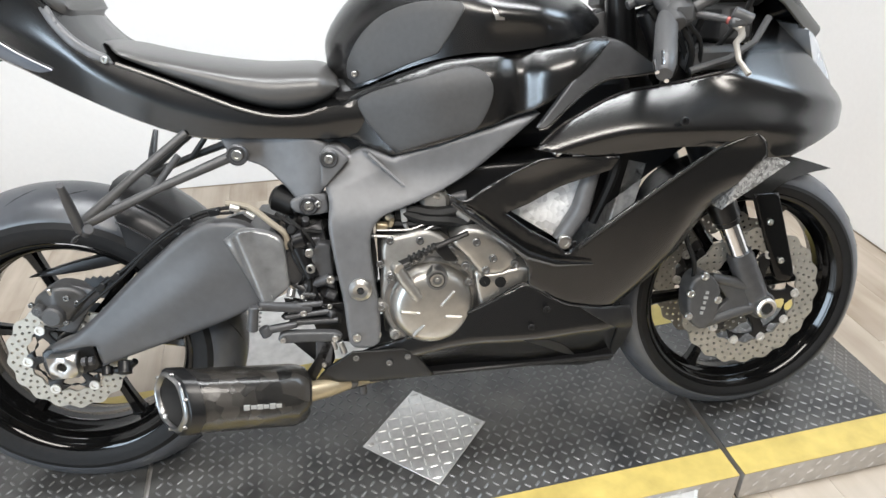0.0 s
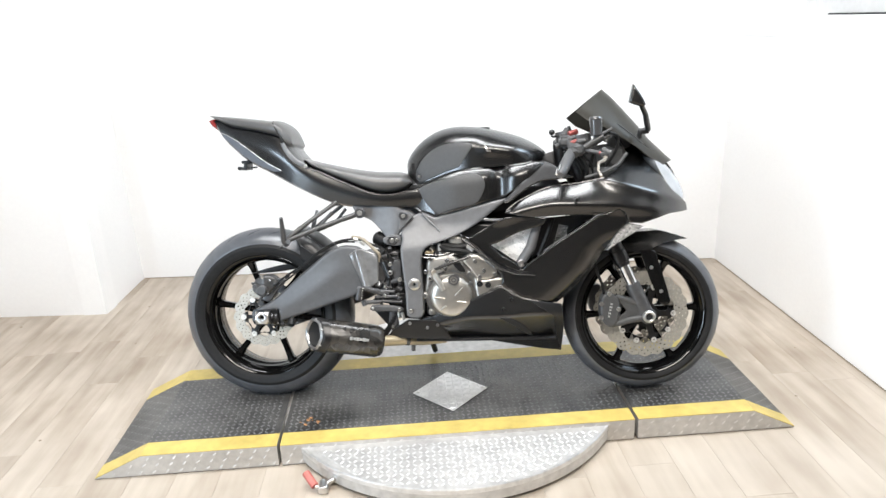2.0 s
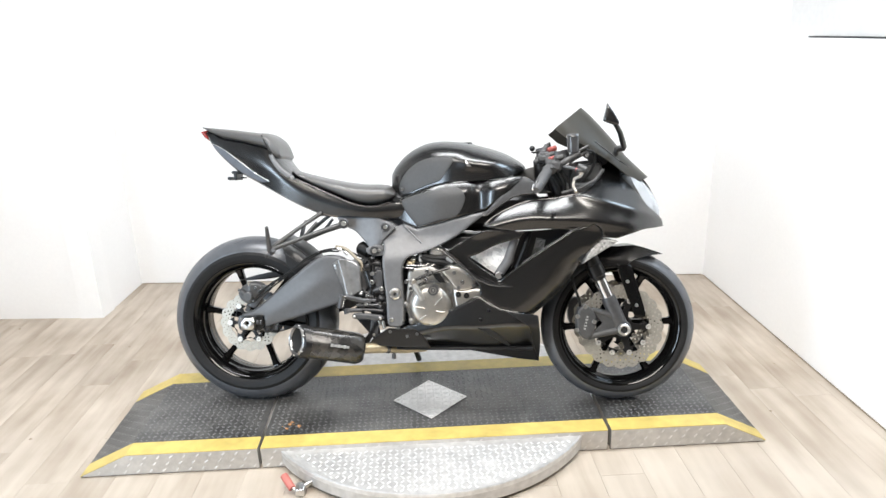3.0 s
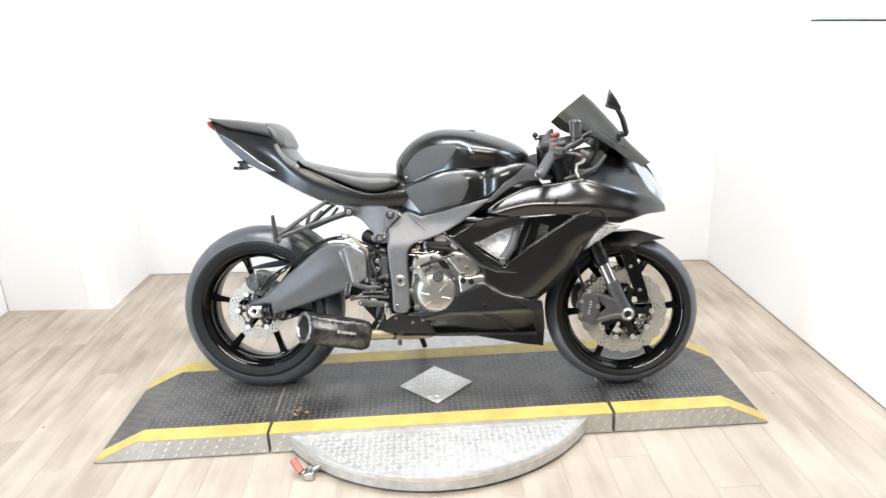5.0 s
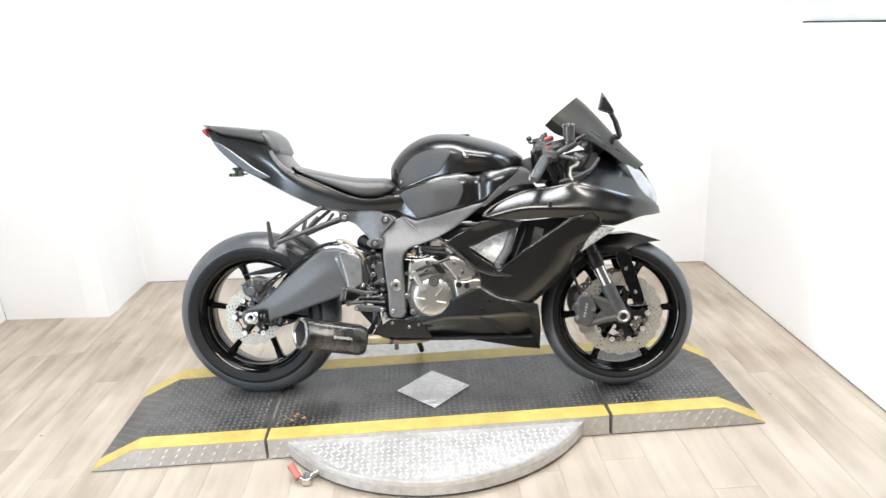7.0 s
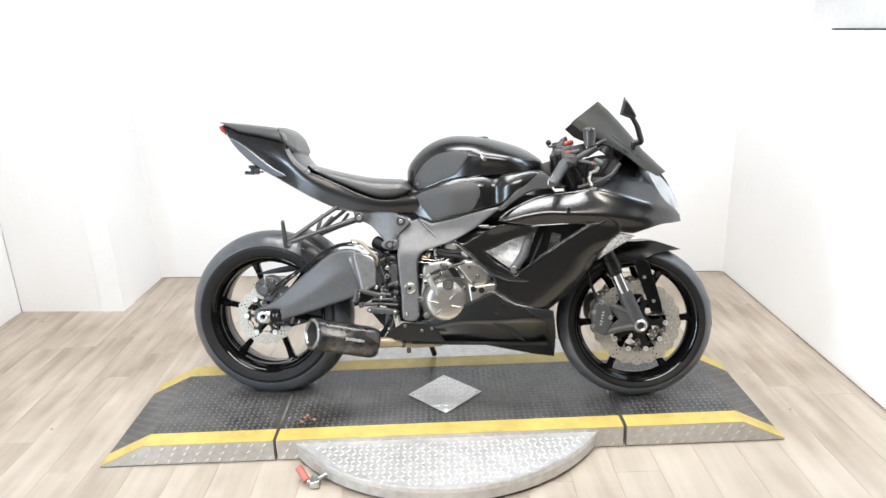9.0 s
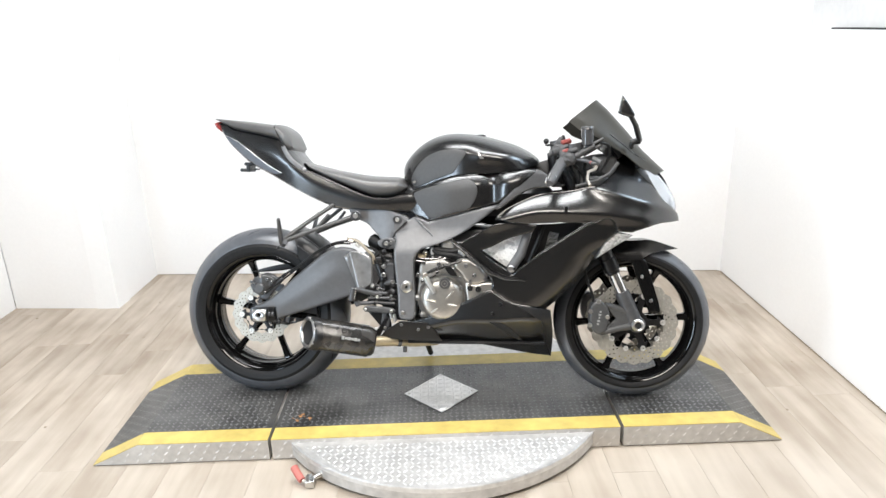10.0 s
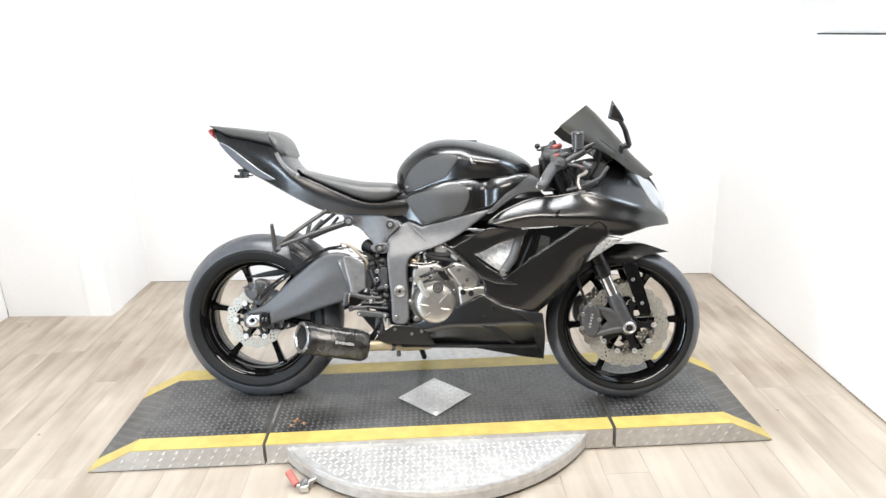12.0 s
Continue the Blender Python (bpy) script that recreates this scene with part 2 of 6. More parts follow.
def tube(pts, radius, n=10, cap=True):
    """A round bar along points; radius may be one number or one a point."""
    pts = [Vector(p) for p in pts]
    radii = radius if isinstance(radius, (list, tuple)) else [radius] * len(pts)
    verts, faces, up = [], [], None
    for i, p in enumerate(pts):
        d = (pts[min(i + 1, len(pts) - 1)] - pts[max(i - 1, 0)])
        if d.length < 1e-9:
            d = pts[min(i + 2, len(pts) - 1)] - pts[max(i - 2, 0)]
        d.normalize()
        if up is None:
            up = d.orthogonal().normalized()
        up = (up - d * up.dot(d)).normalized()
        side = d.cross(up)
        verts += [tuple(p + radii[i] * (up * math.cos(a) + side * math.sin(a))) for a in (2 * math.pi * k / n for k in range(n))]
    for i in range(len(pts) - 1):
        for k in range(n):
            faces.append((i * n + k, i * n + (k + 1) % n, (i + 1) * n + (k + 1) % n, (i + 1) * n + k))
    if cap:
        faces.append(tuple(reversed(range(n))))
        faces.append(tuple(range((len(pts) - 1) * n, len(pts) * n)))
    return verts, faces


def hose(pts, radius, n=8, k=6):
    """A tube bent smoothly through points."""
    p = [np.array(q, float) for q in pts]
    out = []
    for i in range(len(p) - 1):
        a, b = p[i], p[i + 1]
        m1 = (b - p[i - 1]) / 2 if i else b - a
        m2 = (p[i + 2] - a) / 2 if i + 2 < len(p) else b - a
        for j in range(k):
            t = j / k
            out.append((2 * t**3 - 3 * t**2 + 1) * a + (t**3 - 2 * t**2 + t) * m1 + (3 * t**2 - 2 * t**3) * b + (t**3 - t**2) * m2)
    out.append(p[-1])
    return tube(out, radius, n)


def rod(p0, p1, r0, r1=None, n=16, b=0.0015):
    """A round bar with chamfered ends."""
    p0, p1 = Vector(p0), Vector(p1)
    r1 = r0 if r1 is None else r1
    d = (p1 - p0).normalized() * b
    return tube([p0, p0 + d, p1 - d, p1], [max(r0 - b, 1e-4), r0, r1, max(r1 - b, 1e-4)], n)


def bolt(x, y, z, r=0.007, h=0.006):
    """A socket-head bolt whose head faces the right side (-y)."""
    prof = [(0.0005, 0.0), (r, 0.0), (r, -h + 0.001), (r - 0.001, -h), (0.55 * r, -h), (0.5 * r, -h + 0.003), (0.0005, -h + 0.003)]
    return lathe(prof, 12, (x, y, z), closed=False)


def smoothstep(a, b, x):
    t = np.clip((x - a) / (b - a), 0, 1)
    return t * t * (3 - 2 * t)


def soft_kink(d, s):
    """0 below d = 0 and d above it, rounded over s."""
    return s * np.logaddexp(0, d / s)


def flow(x, xs, ys):
    """A smooth line through (xs, ys)."""
    xs, ys = np.asarray(xs, float), np.asarray(ys, float)
    m = np.gradient(ys, xs)
    x = np.clip(np.asarray(x, float), xs[0], xs[-1])
    i = np.clip(np.searchsorted(xs, x) - 1, 0, len(xs) - 2)
    h = xs[i + 1] - xs[i]
    t = (x - xs[i]) / h
    return (2 * t**3 - 3 * t**2 + 1) * ys[i] + (t**3 - 2 * t**2 + t) * h * m[i] + (3 * t**2 - 2 * t**3) * ys[i + 1] + (t**3 - t**2) * h * m[i + 1]


# ---- materials ----
def material(name, colour, rough=0.5, metal=0.0, vary=0.1, scale=30.0, bump=0.0, bump_scale=200.0, second=None, stretch=(1, 1, 1), coat=0.0, rand=0.0, stain=2.5, spread=0.35, shine=0.5):
    """A surface with grain and stains at two scales; rand varies its brightness from piece to piece."""
    m = bpy.data.materials.new(name)
    m.use_nodes = True
    t = m.node_tree
    nodes, links = t.nodes, t.links
    bs = nodes["Principled BSDF"]
    tc, mp = nodes.new("ShaderNodeTexCoord"), nodes.new("ShaderNodeMapping")
    mp.inputs["Scale"].default_value = stretch
    links.new(tc.outputs["Object"], mp.inputs[0])
    fine, coarse = nodes.new("ShaderNodeTexNoise"), nodes.new("ShaderNodeTexNoise")
    fine.inputs["Scale"].default_value, fine.inputs["Detail"].default_value = scale, 6
    coarse.inputs["Scale"].default_value, coarse.inputs["Detail"].default_value = stain, 3
    links.new(mp.outputs[0], fine.inputs[0]), links.new(tc.outputs["Object"], coarse.inputs[0])
    add = nodes.new("ShaderNodeMath")
    add.operation = "ADD"
    links.new(fine.outputs[0], add.inputs[0]), links.new(coarse.outputs[0], add.inputs[1])
    ramp = nodes.new("ShaderNodeMapRange")
    ramp.inputs[1].default_value, ramp.inputs[2].default_value = 1 - spread, 1 + spread
    links.new(add.outputs[0], ramp.inputs[0])
    mix = nodes.new("ShaderNodeMix")
    mix.data_type = "RGBA"
    low = [c * (1 - vary) for c in colour]
    high = second or [min(1, c * (1 + vary)) for c in colour]
    mix.inputs[6].default_value, mix.inputs[7].default_value = (*low, 1), (*high, 1)
    links.new(ramp.outputs[0], mix.inputs[0])
    out = mix.outputs[2]
    if rand:
        info, far = nodes.new("ShaderNodeObjectInfo"), nodes.new("ShaderNodeMath")
        far.operation, far.inputs[1].default_value = "MULTIPLY", 60
        links.new(info.outputs["Random"], far.inputs[0]), links.new(far.outputs[0], mp.inputs["Location"])
        info, hsv, mr = nodes.new("ShaderNodeObjectInfo"), nodes.new("ShaderNodeHueSaturation"), nodes.new("ShaderNodeMapRange")
        mr.inputs[3].default_value, mr.inputs[4].default_value = 1 - rand, 1 + rand
        links.new(info.outputs["Random"], mr.inputs[0]), links.new(mr.outputs[0], hsv.inputs["Value"])
        links.new(out, hsv.inputs["Color"])
        out = hsv.outputs[0]
    links.new(out, bs.inputs["Base Color"])
    rr = nodes.new("ShaderNodeMapRange")
    rr.inputs[3].default_value, rr.inputs[4].default_value = max(0.02, rough * 0.82), min(1, rough * 1.18)
    links.new(coarse.outputs[0], rr.inputs[0]), links.new(rr.outputs[0], bs.inputs["Roughness"])
    bs.inputs["Metallic"].default_value = metal
    bs.inputs["Specular IOR Level"].default_value = shine
    bs.inputs["Coat Weight"].default_value = coat
    bs.inputs["Coat Roughness"].default_value = 0.22
    if bump:
        bn, bt = nodes.new("ShaderNodeBump"), nodes.new("ShaderNodeTexNoise")
        bt.inputs["Scale"].default_value, bt.inputs["Detail"].default_value = bump_scale, 3
        bn.inputs["Strength"].default_value, bn.inputs["Distance"].default_value = bump, 0.002
        links.new(mp.outputs[0], bt.inputs[0]), links.new(bt.outputs[0], bn.inputs["Height"])
        links.new(bn.outputs[0], bs.inputs["Normal"])
    return m


WALL = material("white_wall_paint", (0.84, 0.84, 0.84), 0.6, vary=0.02, scale=60, bump=0.05, bump_scale=300)
# Darker copy of the wall colour that carries the upper wall's shade.
SHADED_WALL = material("shaded_wall_grey", (0.56, 0.56, 0.555), 0.6, vary=0.06, scale=40, bump=0.05)
CEIL = material("unseen_dark_ceiling", (0.1, 0.098, 0.095), 0.7, vary=0.06, bump=0.1)
# Near-black tone for unseen walls that only darken the bodywork's reflections.
UNSEEN_DARK_WALL = material("unseen_wall_dark", (0.075, 0.072, 0.068), 0.7, vary=0.06, scale=40, bump=0.05)
WARM_CEIL = material("unseen_warm_ceiling", (0.11, 0.085, 0.065), 0.7, vary=0.1, scale=20, bump=0.05)
# Bluish daylight reflected by the tail is put into this grey.
TAIL_SHEEN_GREY = material("sheen_grey_tail", (0.12, 0.135, 0.16), 0.2, vary=0.15, scale=30, coat=0.3)
LEVER = material("dull_alloy_lever", (0.34, 0.31, 0.27), 0.38, metal=0.5, vary=0.15)
GUARD = material("scuffed_guard_plate", (0.3, 0.3, 0.3), 0.32, metal=0.6, vary=0.3, scale=40, bump=0.1)
JOINT = material("floor_joint", (0.37, 0.305, 0.235), 0.8, vary=0.15)
PLANK = material("oak_vinyl_plank", (0.298, 0.232, 0.168), 0.36, vary=0.1, scale=2.6, second=(0.52, 0.456, 0.38), stretch=(7, 0.8, 1), bump=0.06, bump_scale=40, rand=0.02, stain=3.0, spread=0.3)
RUBBER_MAT = material("black_tread_mat", (0.017, 0.017, 0.0175), 0.4, vary=0.3, scale=12, bump=0.15, bump_scale=400, second=(0.08, 0.078, 0.074), stain=4, spread=0.25, shine=0.9)
TREAD = material("worn_tread_bars", (0.065, 0.065, 0.066), 0.33, vary=0.3, scale=10, second=(0.17, 0.17, 0.17), stain=6, shine=1.0)
YELLOW = material("yellow_edge_tape", (0.52, 0.40, 0.115), 0.42, vary=0.2, scale=25, bump=0.15, bump_scale=300, stain=9)
ALU = material("tread_aluminium", (0.70, 0.70, 0.695), 0.42, metal=0.8, vary=0.2, scale=50, bump=0.08, bump_scale=300, stain=7)
DECK = material("turntable_aluminium", (0.56, 0.552, 0.54), 0.44, metal=0.55, vary=0.2, scale=40, bump=0.08, stain=5)
SKIRT = material("skirt_aluminium", (0.54, 0.522, 0.498), 0.46, metal=0.6, vary=0.16, scale=40, bump=0.08, stain=6)
DARK = material("dark_gap", (0.015, 0.015, 0.015), 0.8)
PAINT = material("satin_black_paint", (0.004, 0.004, 0.0042), 0.25, vary=0.15, scale=40, coat=0.2, shine=0.85, bump=0.006, bump_scale=900)
PAINT_MATT = material("black_plastic", (0.03, 0.03, 0.031), 0.34, metal=0.5, vary=0.2, scale=80, bump=0.04, bump_scale=700)
PAD = material("tank_grip_rubber", (0.058, 0.058, 0.059), 0.52, vary=0.12, scale=120, bump=0.15, bump_scale=900)
SEAT = material("black_seat_vinyl", (0.075, 0.073, 0.071), 0.34, vary=0.1, scale=90, bump=0.08, bump_scale=650, shine=0.8)
FRAME = material("grey_frame_casting", (0.155, 0.156, 0.16), 0.42, metal=0.2, vary=0.14, scale=60, bump=0.12, bump_scale=800)
SWING = material("dark_grey_swingarm", (0.095, 0.096, 0.1), 0.42, metal=0.1, vary=0.12, scale=60, bump=0.1, bump_scale=800)
BLACK_METAL = material("black_coated_metal", (0.008, 0.008, 0.0085), 0.3, metal=0.1, vary=0.2, scale=90)
RIM = material("gloss_black_rim", (0.004, 0.004, 0.004), 0.08, vary=0.2, shine=0.4)
TYRE = material("tyre_sidewall", (0.011, 0.011, 0.0115), 0.55, vary=0.25, scale=80, bump=0.15, bump_scale=300, shine=0.25)
# Tread tone raised and blued to carry part of the daylight sheen.
TYRE_TREAD = material("tyre_tread", (0.058, 0.063, 0.073), 0.36, vary=0.35, scale=30, bump=0.12, bump_scale=500, shine=1.0)
ENGINE = material("engine_casting", (0.38, 0.365, 0.34), 0.42, metal=0.65, vary=0.18, scale=50, bump=0.12, bump_scale=700)
COVER = material("engine_cover_bronze", (0.50, 0.48, 0.445), 0.33, metal=0.92, vary=0.12, scale=60, bump=0.06, bump_scale=700)
STEEL = material("brushed_steel", (0.62, 0.61, 0.59), 0.3, metal=1.0, vary=0.1, scale=80)
ROTOR = material("brake_rotor_steel", (0.41, 0.39, 0.345), 0.42, metal=0.6, vary=0.18, scale=60)
CHROME = material("chrome", (0.82, 0.82, 0.83), 0.1, metal=1.0, vary=0.05)
GUNMETAL = material("dark_alloy", (0.085, 0.085, 0.088), 0.4, metal=0.4, vary=0.2, scale=60, bump=0.1)
GRIP = material("grey_grip_rubber", (0.07, 0.07, 0.072), 0.55, vary=0.15, scale=120, bump=0.3, bump_scale=500)
COWL = material("grey_inner_plastic", (0.055, 0.055, 0.056), 0.5, vary=0.15, scale=60, bump=0.1, bump_scale=600)
HOSE = material("rubber_hose", (0.010, 0.010, 0.010), 0.5, vary=0.2, shine=0.25)
TAN = material("brass_pipe", (0.46, 0.385, 0.26), 0.38, metal=0.6, vary=0.25, scale=30)
RED = material("red_anodised", (0.30, 0.075, 0.065), 0.4, metal=0.3, vary=0.2)
RED_LENS = material("red_tail_lens", (0.36, 0.035, 0.03), 0.15, vary=0.15, coat=0.4)
RED_GRIP = material("red_rubber_grip", (0.46, 0.13, 0.105), 0.45, vary=0.2)
LABEL_WHITE = material("label_print", (0.36, 0.36, 0.35), 0.5, vary=0.1)
LENS = material("headlight_lens", (0.55, 0.58, 0.62), 0.08, metal=0.55, vary=0.1, coat=0.5)
SCREEN = material("smoked_screen", (0.036, 0.034, 0.029), 0.32, vary=0.15, shine=0.14)
MESH = material("radiator_core", (0.42, 0.42, 0.42), 0.5, metal=0.5, vary=0.5, scale=60, bump=0.4, bump_scale=300)
CREAM = material("cream_hose", (0.30, 0.26, 0.20), 0.5, vary=0.15)
ZINC = material("zinc_plated_steel", (0.66, 0.65, 0.62), 0.4, metal=0.55, vary=0.15, scale=80)
RESERVOIR = material("smoked_reservoir", (0.05, 0.05, 0.052), 0.12, vary=0.15, coat=0.3)
DARK_STEEL = material("dark_polished_steel", (0.30, 0.30, 0.30), 0.28, metal=0.9, vary=0.2, scale=60)


def faceted(m, scale, low, high, dent):
    """Give a material angular patches of uneven tone, each slightly tilted."""
    nodes, links = m.node_tree.nodes, m.node_tree.links
    bs, tc = nodes["Principled BSDF"], nodes.new("ShaderNodeTexCoord")
    cell, tone, mix, bn = nodes.new("ShaderNodeTexVoronoi"), nodes.new("ShaderNodeSeparateColor"), nodes.new("ShaderNodeMix"), nodes.new("ShaderNodeBump")
    cell.inputs["Scale"].default_value = scale
    mix.data_type = "RGBA"
    mix.inputs[6].default_value, mix.inputs[7].default_value = (*low, 1), (*high, 1)
    bn.inputs["Strength"].default_value, bn.inputs["Distance"].default_value = dent, 0.004
    links.new(tc.outputs["Object"], cell.inputs["Vector"]), links.new(cell.outputs["Color"], tone.inputs[0])
    links.new(tone.outputs[0], mix.inputs[0]), links.new(mix.outputs[2], bs.inputs["Base Color"])
    links.new(cell.outputs["Distance"], bn.inputs["Height"]), links.new(bn.outputs[0], bs.inputs["Normal"])
    return m


def pale_patches(m, tone, y0, y1, most):
    """Mix a paler tone into the colour, in patches that thin out from y0 to y1."""
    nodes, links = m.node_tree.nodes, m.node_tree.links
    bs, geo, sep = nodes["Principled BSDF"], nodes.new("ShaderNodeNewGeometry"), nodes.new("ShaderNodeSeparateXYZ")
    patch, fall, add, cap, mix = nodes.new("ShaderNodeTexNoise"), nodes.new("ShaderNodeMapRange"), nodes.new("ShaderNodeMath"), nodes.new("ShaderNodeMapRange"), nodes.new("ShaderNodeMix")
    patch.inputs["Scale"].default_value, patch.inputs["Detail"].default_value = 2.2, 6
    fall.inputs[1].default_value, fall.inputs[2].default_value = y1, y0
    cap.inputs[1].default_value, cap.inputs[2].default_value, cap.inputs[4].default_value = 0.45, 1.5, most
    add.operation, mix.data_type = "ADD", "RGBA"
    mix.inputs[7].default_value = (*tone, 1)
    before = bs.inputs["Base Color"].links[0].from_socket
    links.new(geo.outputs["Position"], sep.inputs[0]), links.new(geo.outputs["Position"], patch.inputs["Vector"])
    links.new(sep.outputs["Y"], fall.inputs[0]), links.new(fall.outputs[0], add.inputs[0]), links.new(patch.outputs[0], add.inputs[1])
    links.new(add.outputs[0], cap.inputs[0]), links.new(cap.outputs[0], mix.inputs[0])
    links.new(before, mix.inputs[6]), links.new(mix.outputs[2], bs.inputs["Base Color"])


pale_patches(PLANK, (0.47, 0.425, 0.37), -0.45, 0.6, 0.5)
CARBON = faceted(material("carbon_sleeve", (0.02, 0.0195, 0.018), 0.24, coat=0.3), 44, (0.008, 0.008, 0.008), (0.042, 0.038, 0.033), 0.25)
FOIL = faceted(material("crumpled_foil", (0.7, 0.7, 0.7), 0.35, metal=0.15, bump=0.1), 90, (0.6, 0.6, 0.6), (0.95, 0.95, 0.94), 0.6)
GRIME = material("dirty_wall_foot", (0.25, 0.205, 0.155), 0.8, vary=0.5, scale=12, stain=7)
CALIPER = material("dark_caliper_coat", (0.085, 0.085, 0.086), 0.42, metal=0.3, vary=0.2, scale=60, bump=0.08)
CLEAR = faceted(material("clear_lens_reflector", (0.6, 0.6, 0.6), 0.2, metal=0.35, coat=0.5), 230, (0.16, 0.16, 0.16), (0.6, 0.6, 0.59), 0.5)
CRUMB = material("rusty_crumbs", (0.42, 0.22, 0.10), 0.8, vary=0.3)
SKIRT_BAR = material("worn_skirt_bars", (0.64, 0.62, 0.6), 0.55, metal=0.45, vary=0.25, scale=30, stain=8)

# ---- room ----
def wall(name, p, q, z0, z1, thick, mat, label, step=1.2):
    """A wall between two floor points; its thickness goes to the right of the way from p to q."""
    p, q = Vector((*p, 0)), Vector((*q, 0))
    d = (q - p).normalized()
    n = Vector((d.y, -d.x, 0)) * thick
    v = [p, q, q + n, p + n]
    verts = [(a.x, a.y, z0) for a in v] + [(a.x, a.y, z1) for a in v]
    faces = [(0, 3, 2, 1), (4, 5, 6, 7), (0, 1, 5, 4), (1, 2, 6, 5), (2, 3, 7, 6), (3, 0, 4, 7)]
    return tagged(part(name, (verts, faces), mat, smooth=0), label, "wall", kind="structure")


TOP = 3.0
WL, WR, PC, PL = (-1.14, 1.952), (2.304, 1.682), (-1.151, 1.425), (-1.745, 1.475)
wall("wall_back", (WR[0] + 0.3, WR[1] - 0.0235), (WL[0] - 0.002, WL[1]), 0, TOP, 0.12, WALL, "plain white painted back wall of the photo bay")
wall("wall_recess", WL, PC, 0, TOP, 0.12, WALL, "white painted return of the wall beside the recess")
wall("wall_pier", PC, PL, 0, TOP, 0.12, WALL, "white painted pier standing forward of the back wall")
wall("wall_pier_side", (PL[0] + 0.003, PL[1] + 0.4), (PL[0] + 0.003, PL[1] + 0.1215), 0, TOP, 0.12, WALL, "white painted end of the pier")
wall("wall_left", (-1.749, 1.475), (-1.7675, 0.0), 0, TOP, 0.12, WALL, "white painted side wall running along the bay")
# Unseen stretches outside the bay are added dark to shape the reflections.
wall("wall_left_mid", (-1.7675, 0.0), (-1.782, -1.15), 0, TOP, 0.12, UNSEEN_DARK_WALL, "unseen side wall before the bay, dark so the bodywork reflects black")
wall("wall_left_head", (-1.782, -1.15), (-1.79, -2.05), 2.2, TOP, 0.12, UNSEEN_DARK_WALL, "unseen dark wall over the doorway")
wall("wall_left_near", (-1.79, -2.05), (-1.806, -3.52), 0, TOP, 0.12, UNSEEN_DARK_WALL, "unseen side wall of the shop, dark for the reflections")
wall("wall_right_mid", (2.277, -1.1), (2.2848, -0.3), 0, 1.275, 0.12, UNSEEN_DARK_WALL, "unseen low partition before the bay, dark for the reflections")
wall("wall_right", (2.2848, -0.3), (2.304, 1.682), 0, 1.275, 0.12, WALL, "low white painted partition wall beside the bay")
wall("trim", (2.2828, -0.3), (2.302, 1.672), 1.2755, 1.372, 0.14, WALL, "white painted cap along the top of the partition")
# One upper wall in two tones: far end white, near end painted as shaded.
wall("wall_right_upper", (2.3464, 1.12), (2.352, 1.68), 1.3725, TOP, 0.1, WALL, "white wall seen above the low partition")
wall("wall_right_upper_near", (2.342, 0.65), (2.3464, 1.12), 1.3725, TOP, 0.1, SHADED_WALL, "upper wall above the partition, its shade put into the grey")
wall("wall_window_sill", (2.328, -1.1), (2.342, 0.65), 1.3725, 1.55, 0.1, SHADED_WALL, "wall under the high window, in the same shaded grey")
wall("wall_window_head", (2.328, -1.1), (2.342, 0.65), 2.58, TOP, 0.1, SHADED_WALL, "wall over the high window, in the same shaded grey")
wall("wall_window_side", (2.328, -1.1), (2.334, -0.40), 1.5502, 2.5798, 0.1, SHADED_WALL, "wall beside the high window, in the same shaded grey")
wall("wall_ledge", (2.3, -0.9), (2.316, 0.9), 1.3722, 1.379, 0.03, DARK, "dark gap along the top of the partition cap")
wall("wall_right_far", (2.279, -3.52), (2.279, -1.1), 0, TOP, 0.14, UNSEEN_DARK_WALL, "unseen side wall of the shop, dark for the reflections")
wall("wall_front", (-1.95, -3.4), (2.4, -3.4), 0, TOP, 0.12, UNSEEN_DARK_WALL, "unseen end wall of the shop, set near and dark for the reflections")
# Unseen ceilings close the room; their tones are set by what the bodywork mirrors.
tagged(part("ceiling", box(-2.0, -0.9, TOP, 2.7, 2.2, TOP + 0.1, 0), CEIL, smooth=0), "unseen ceiling over the bay, dark for the reflections", "ceiling", kind="structure")
tagged(part("ceiling", box(-2.0, -3.6, TOP, 2.7, -0.9, TOP + 0.1, 0), WARM_CEIL, smooth=0), "unseen shop ceiling, brown for the reflections", "ceiling", kind="structure")

wall("trim_foot", (2.2725, -1.1), (2.2985, 1.66), 0.0005, 0.0045, 0.003, GRIME, "dark grimy line along the foot of the partition")
wall("trim_foot", (2.29, 1.679), (-1.135, 1.9475), 0.0005, 0.0035, 0.003, GRIME, "dark grimy line along the foot of the back wall")

floor = tagged(part("floor", box(-2.0, -3.6, -0.1, 2.7, 2.2, -0.004, 0), JOINT, smooth=0), "light oak wood-look plank floor with dark joints", "floor", kind="structure")


# ---- platform with ramps ----
Z_TOP, Y_FRONT, Y_BACK, TAPE, TAPE_BACK = 0.080, -0.022, 0.562, 0.073, 0.086


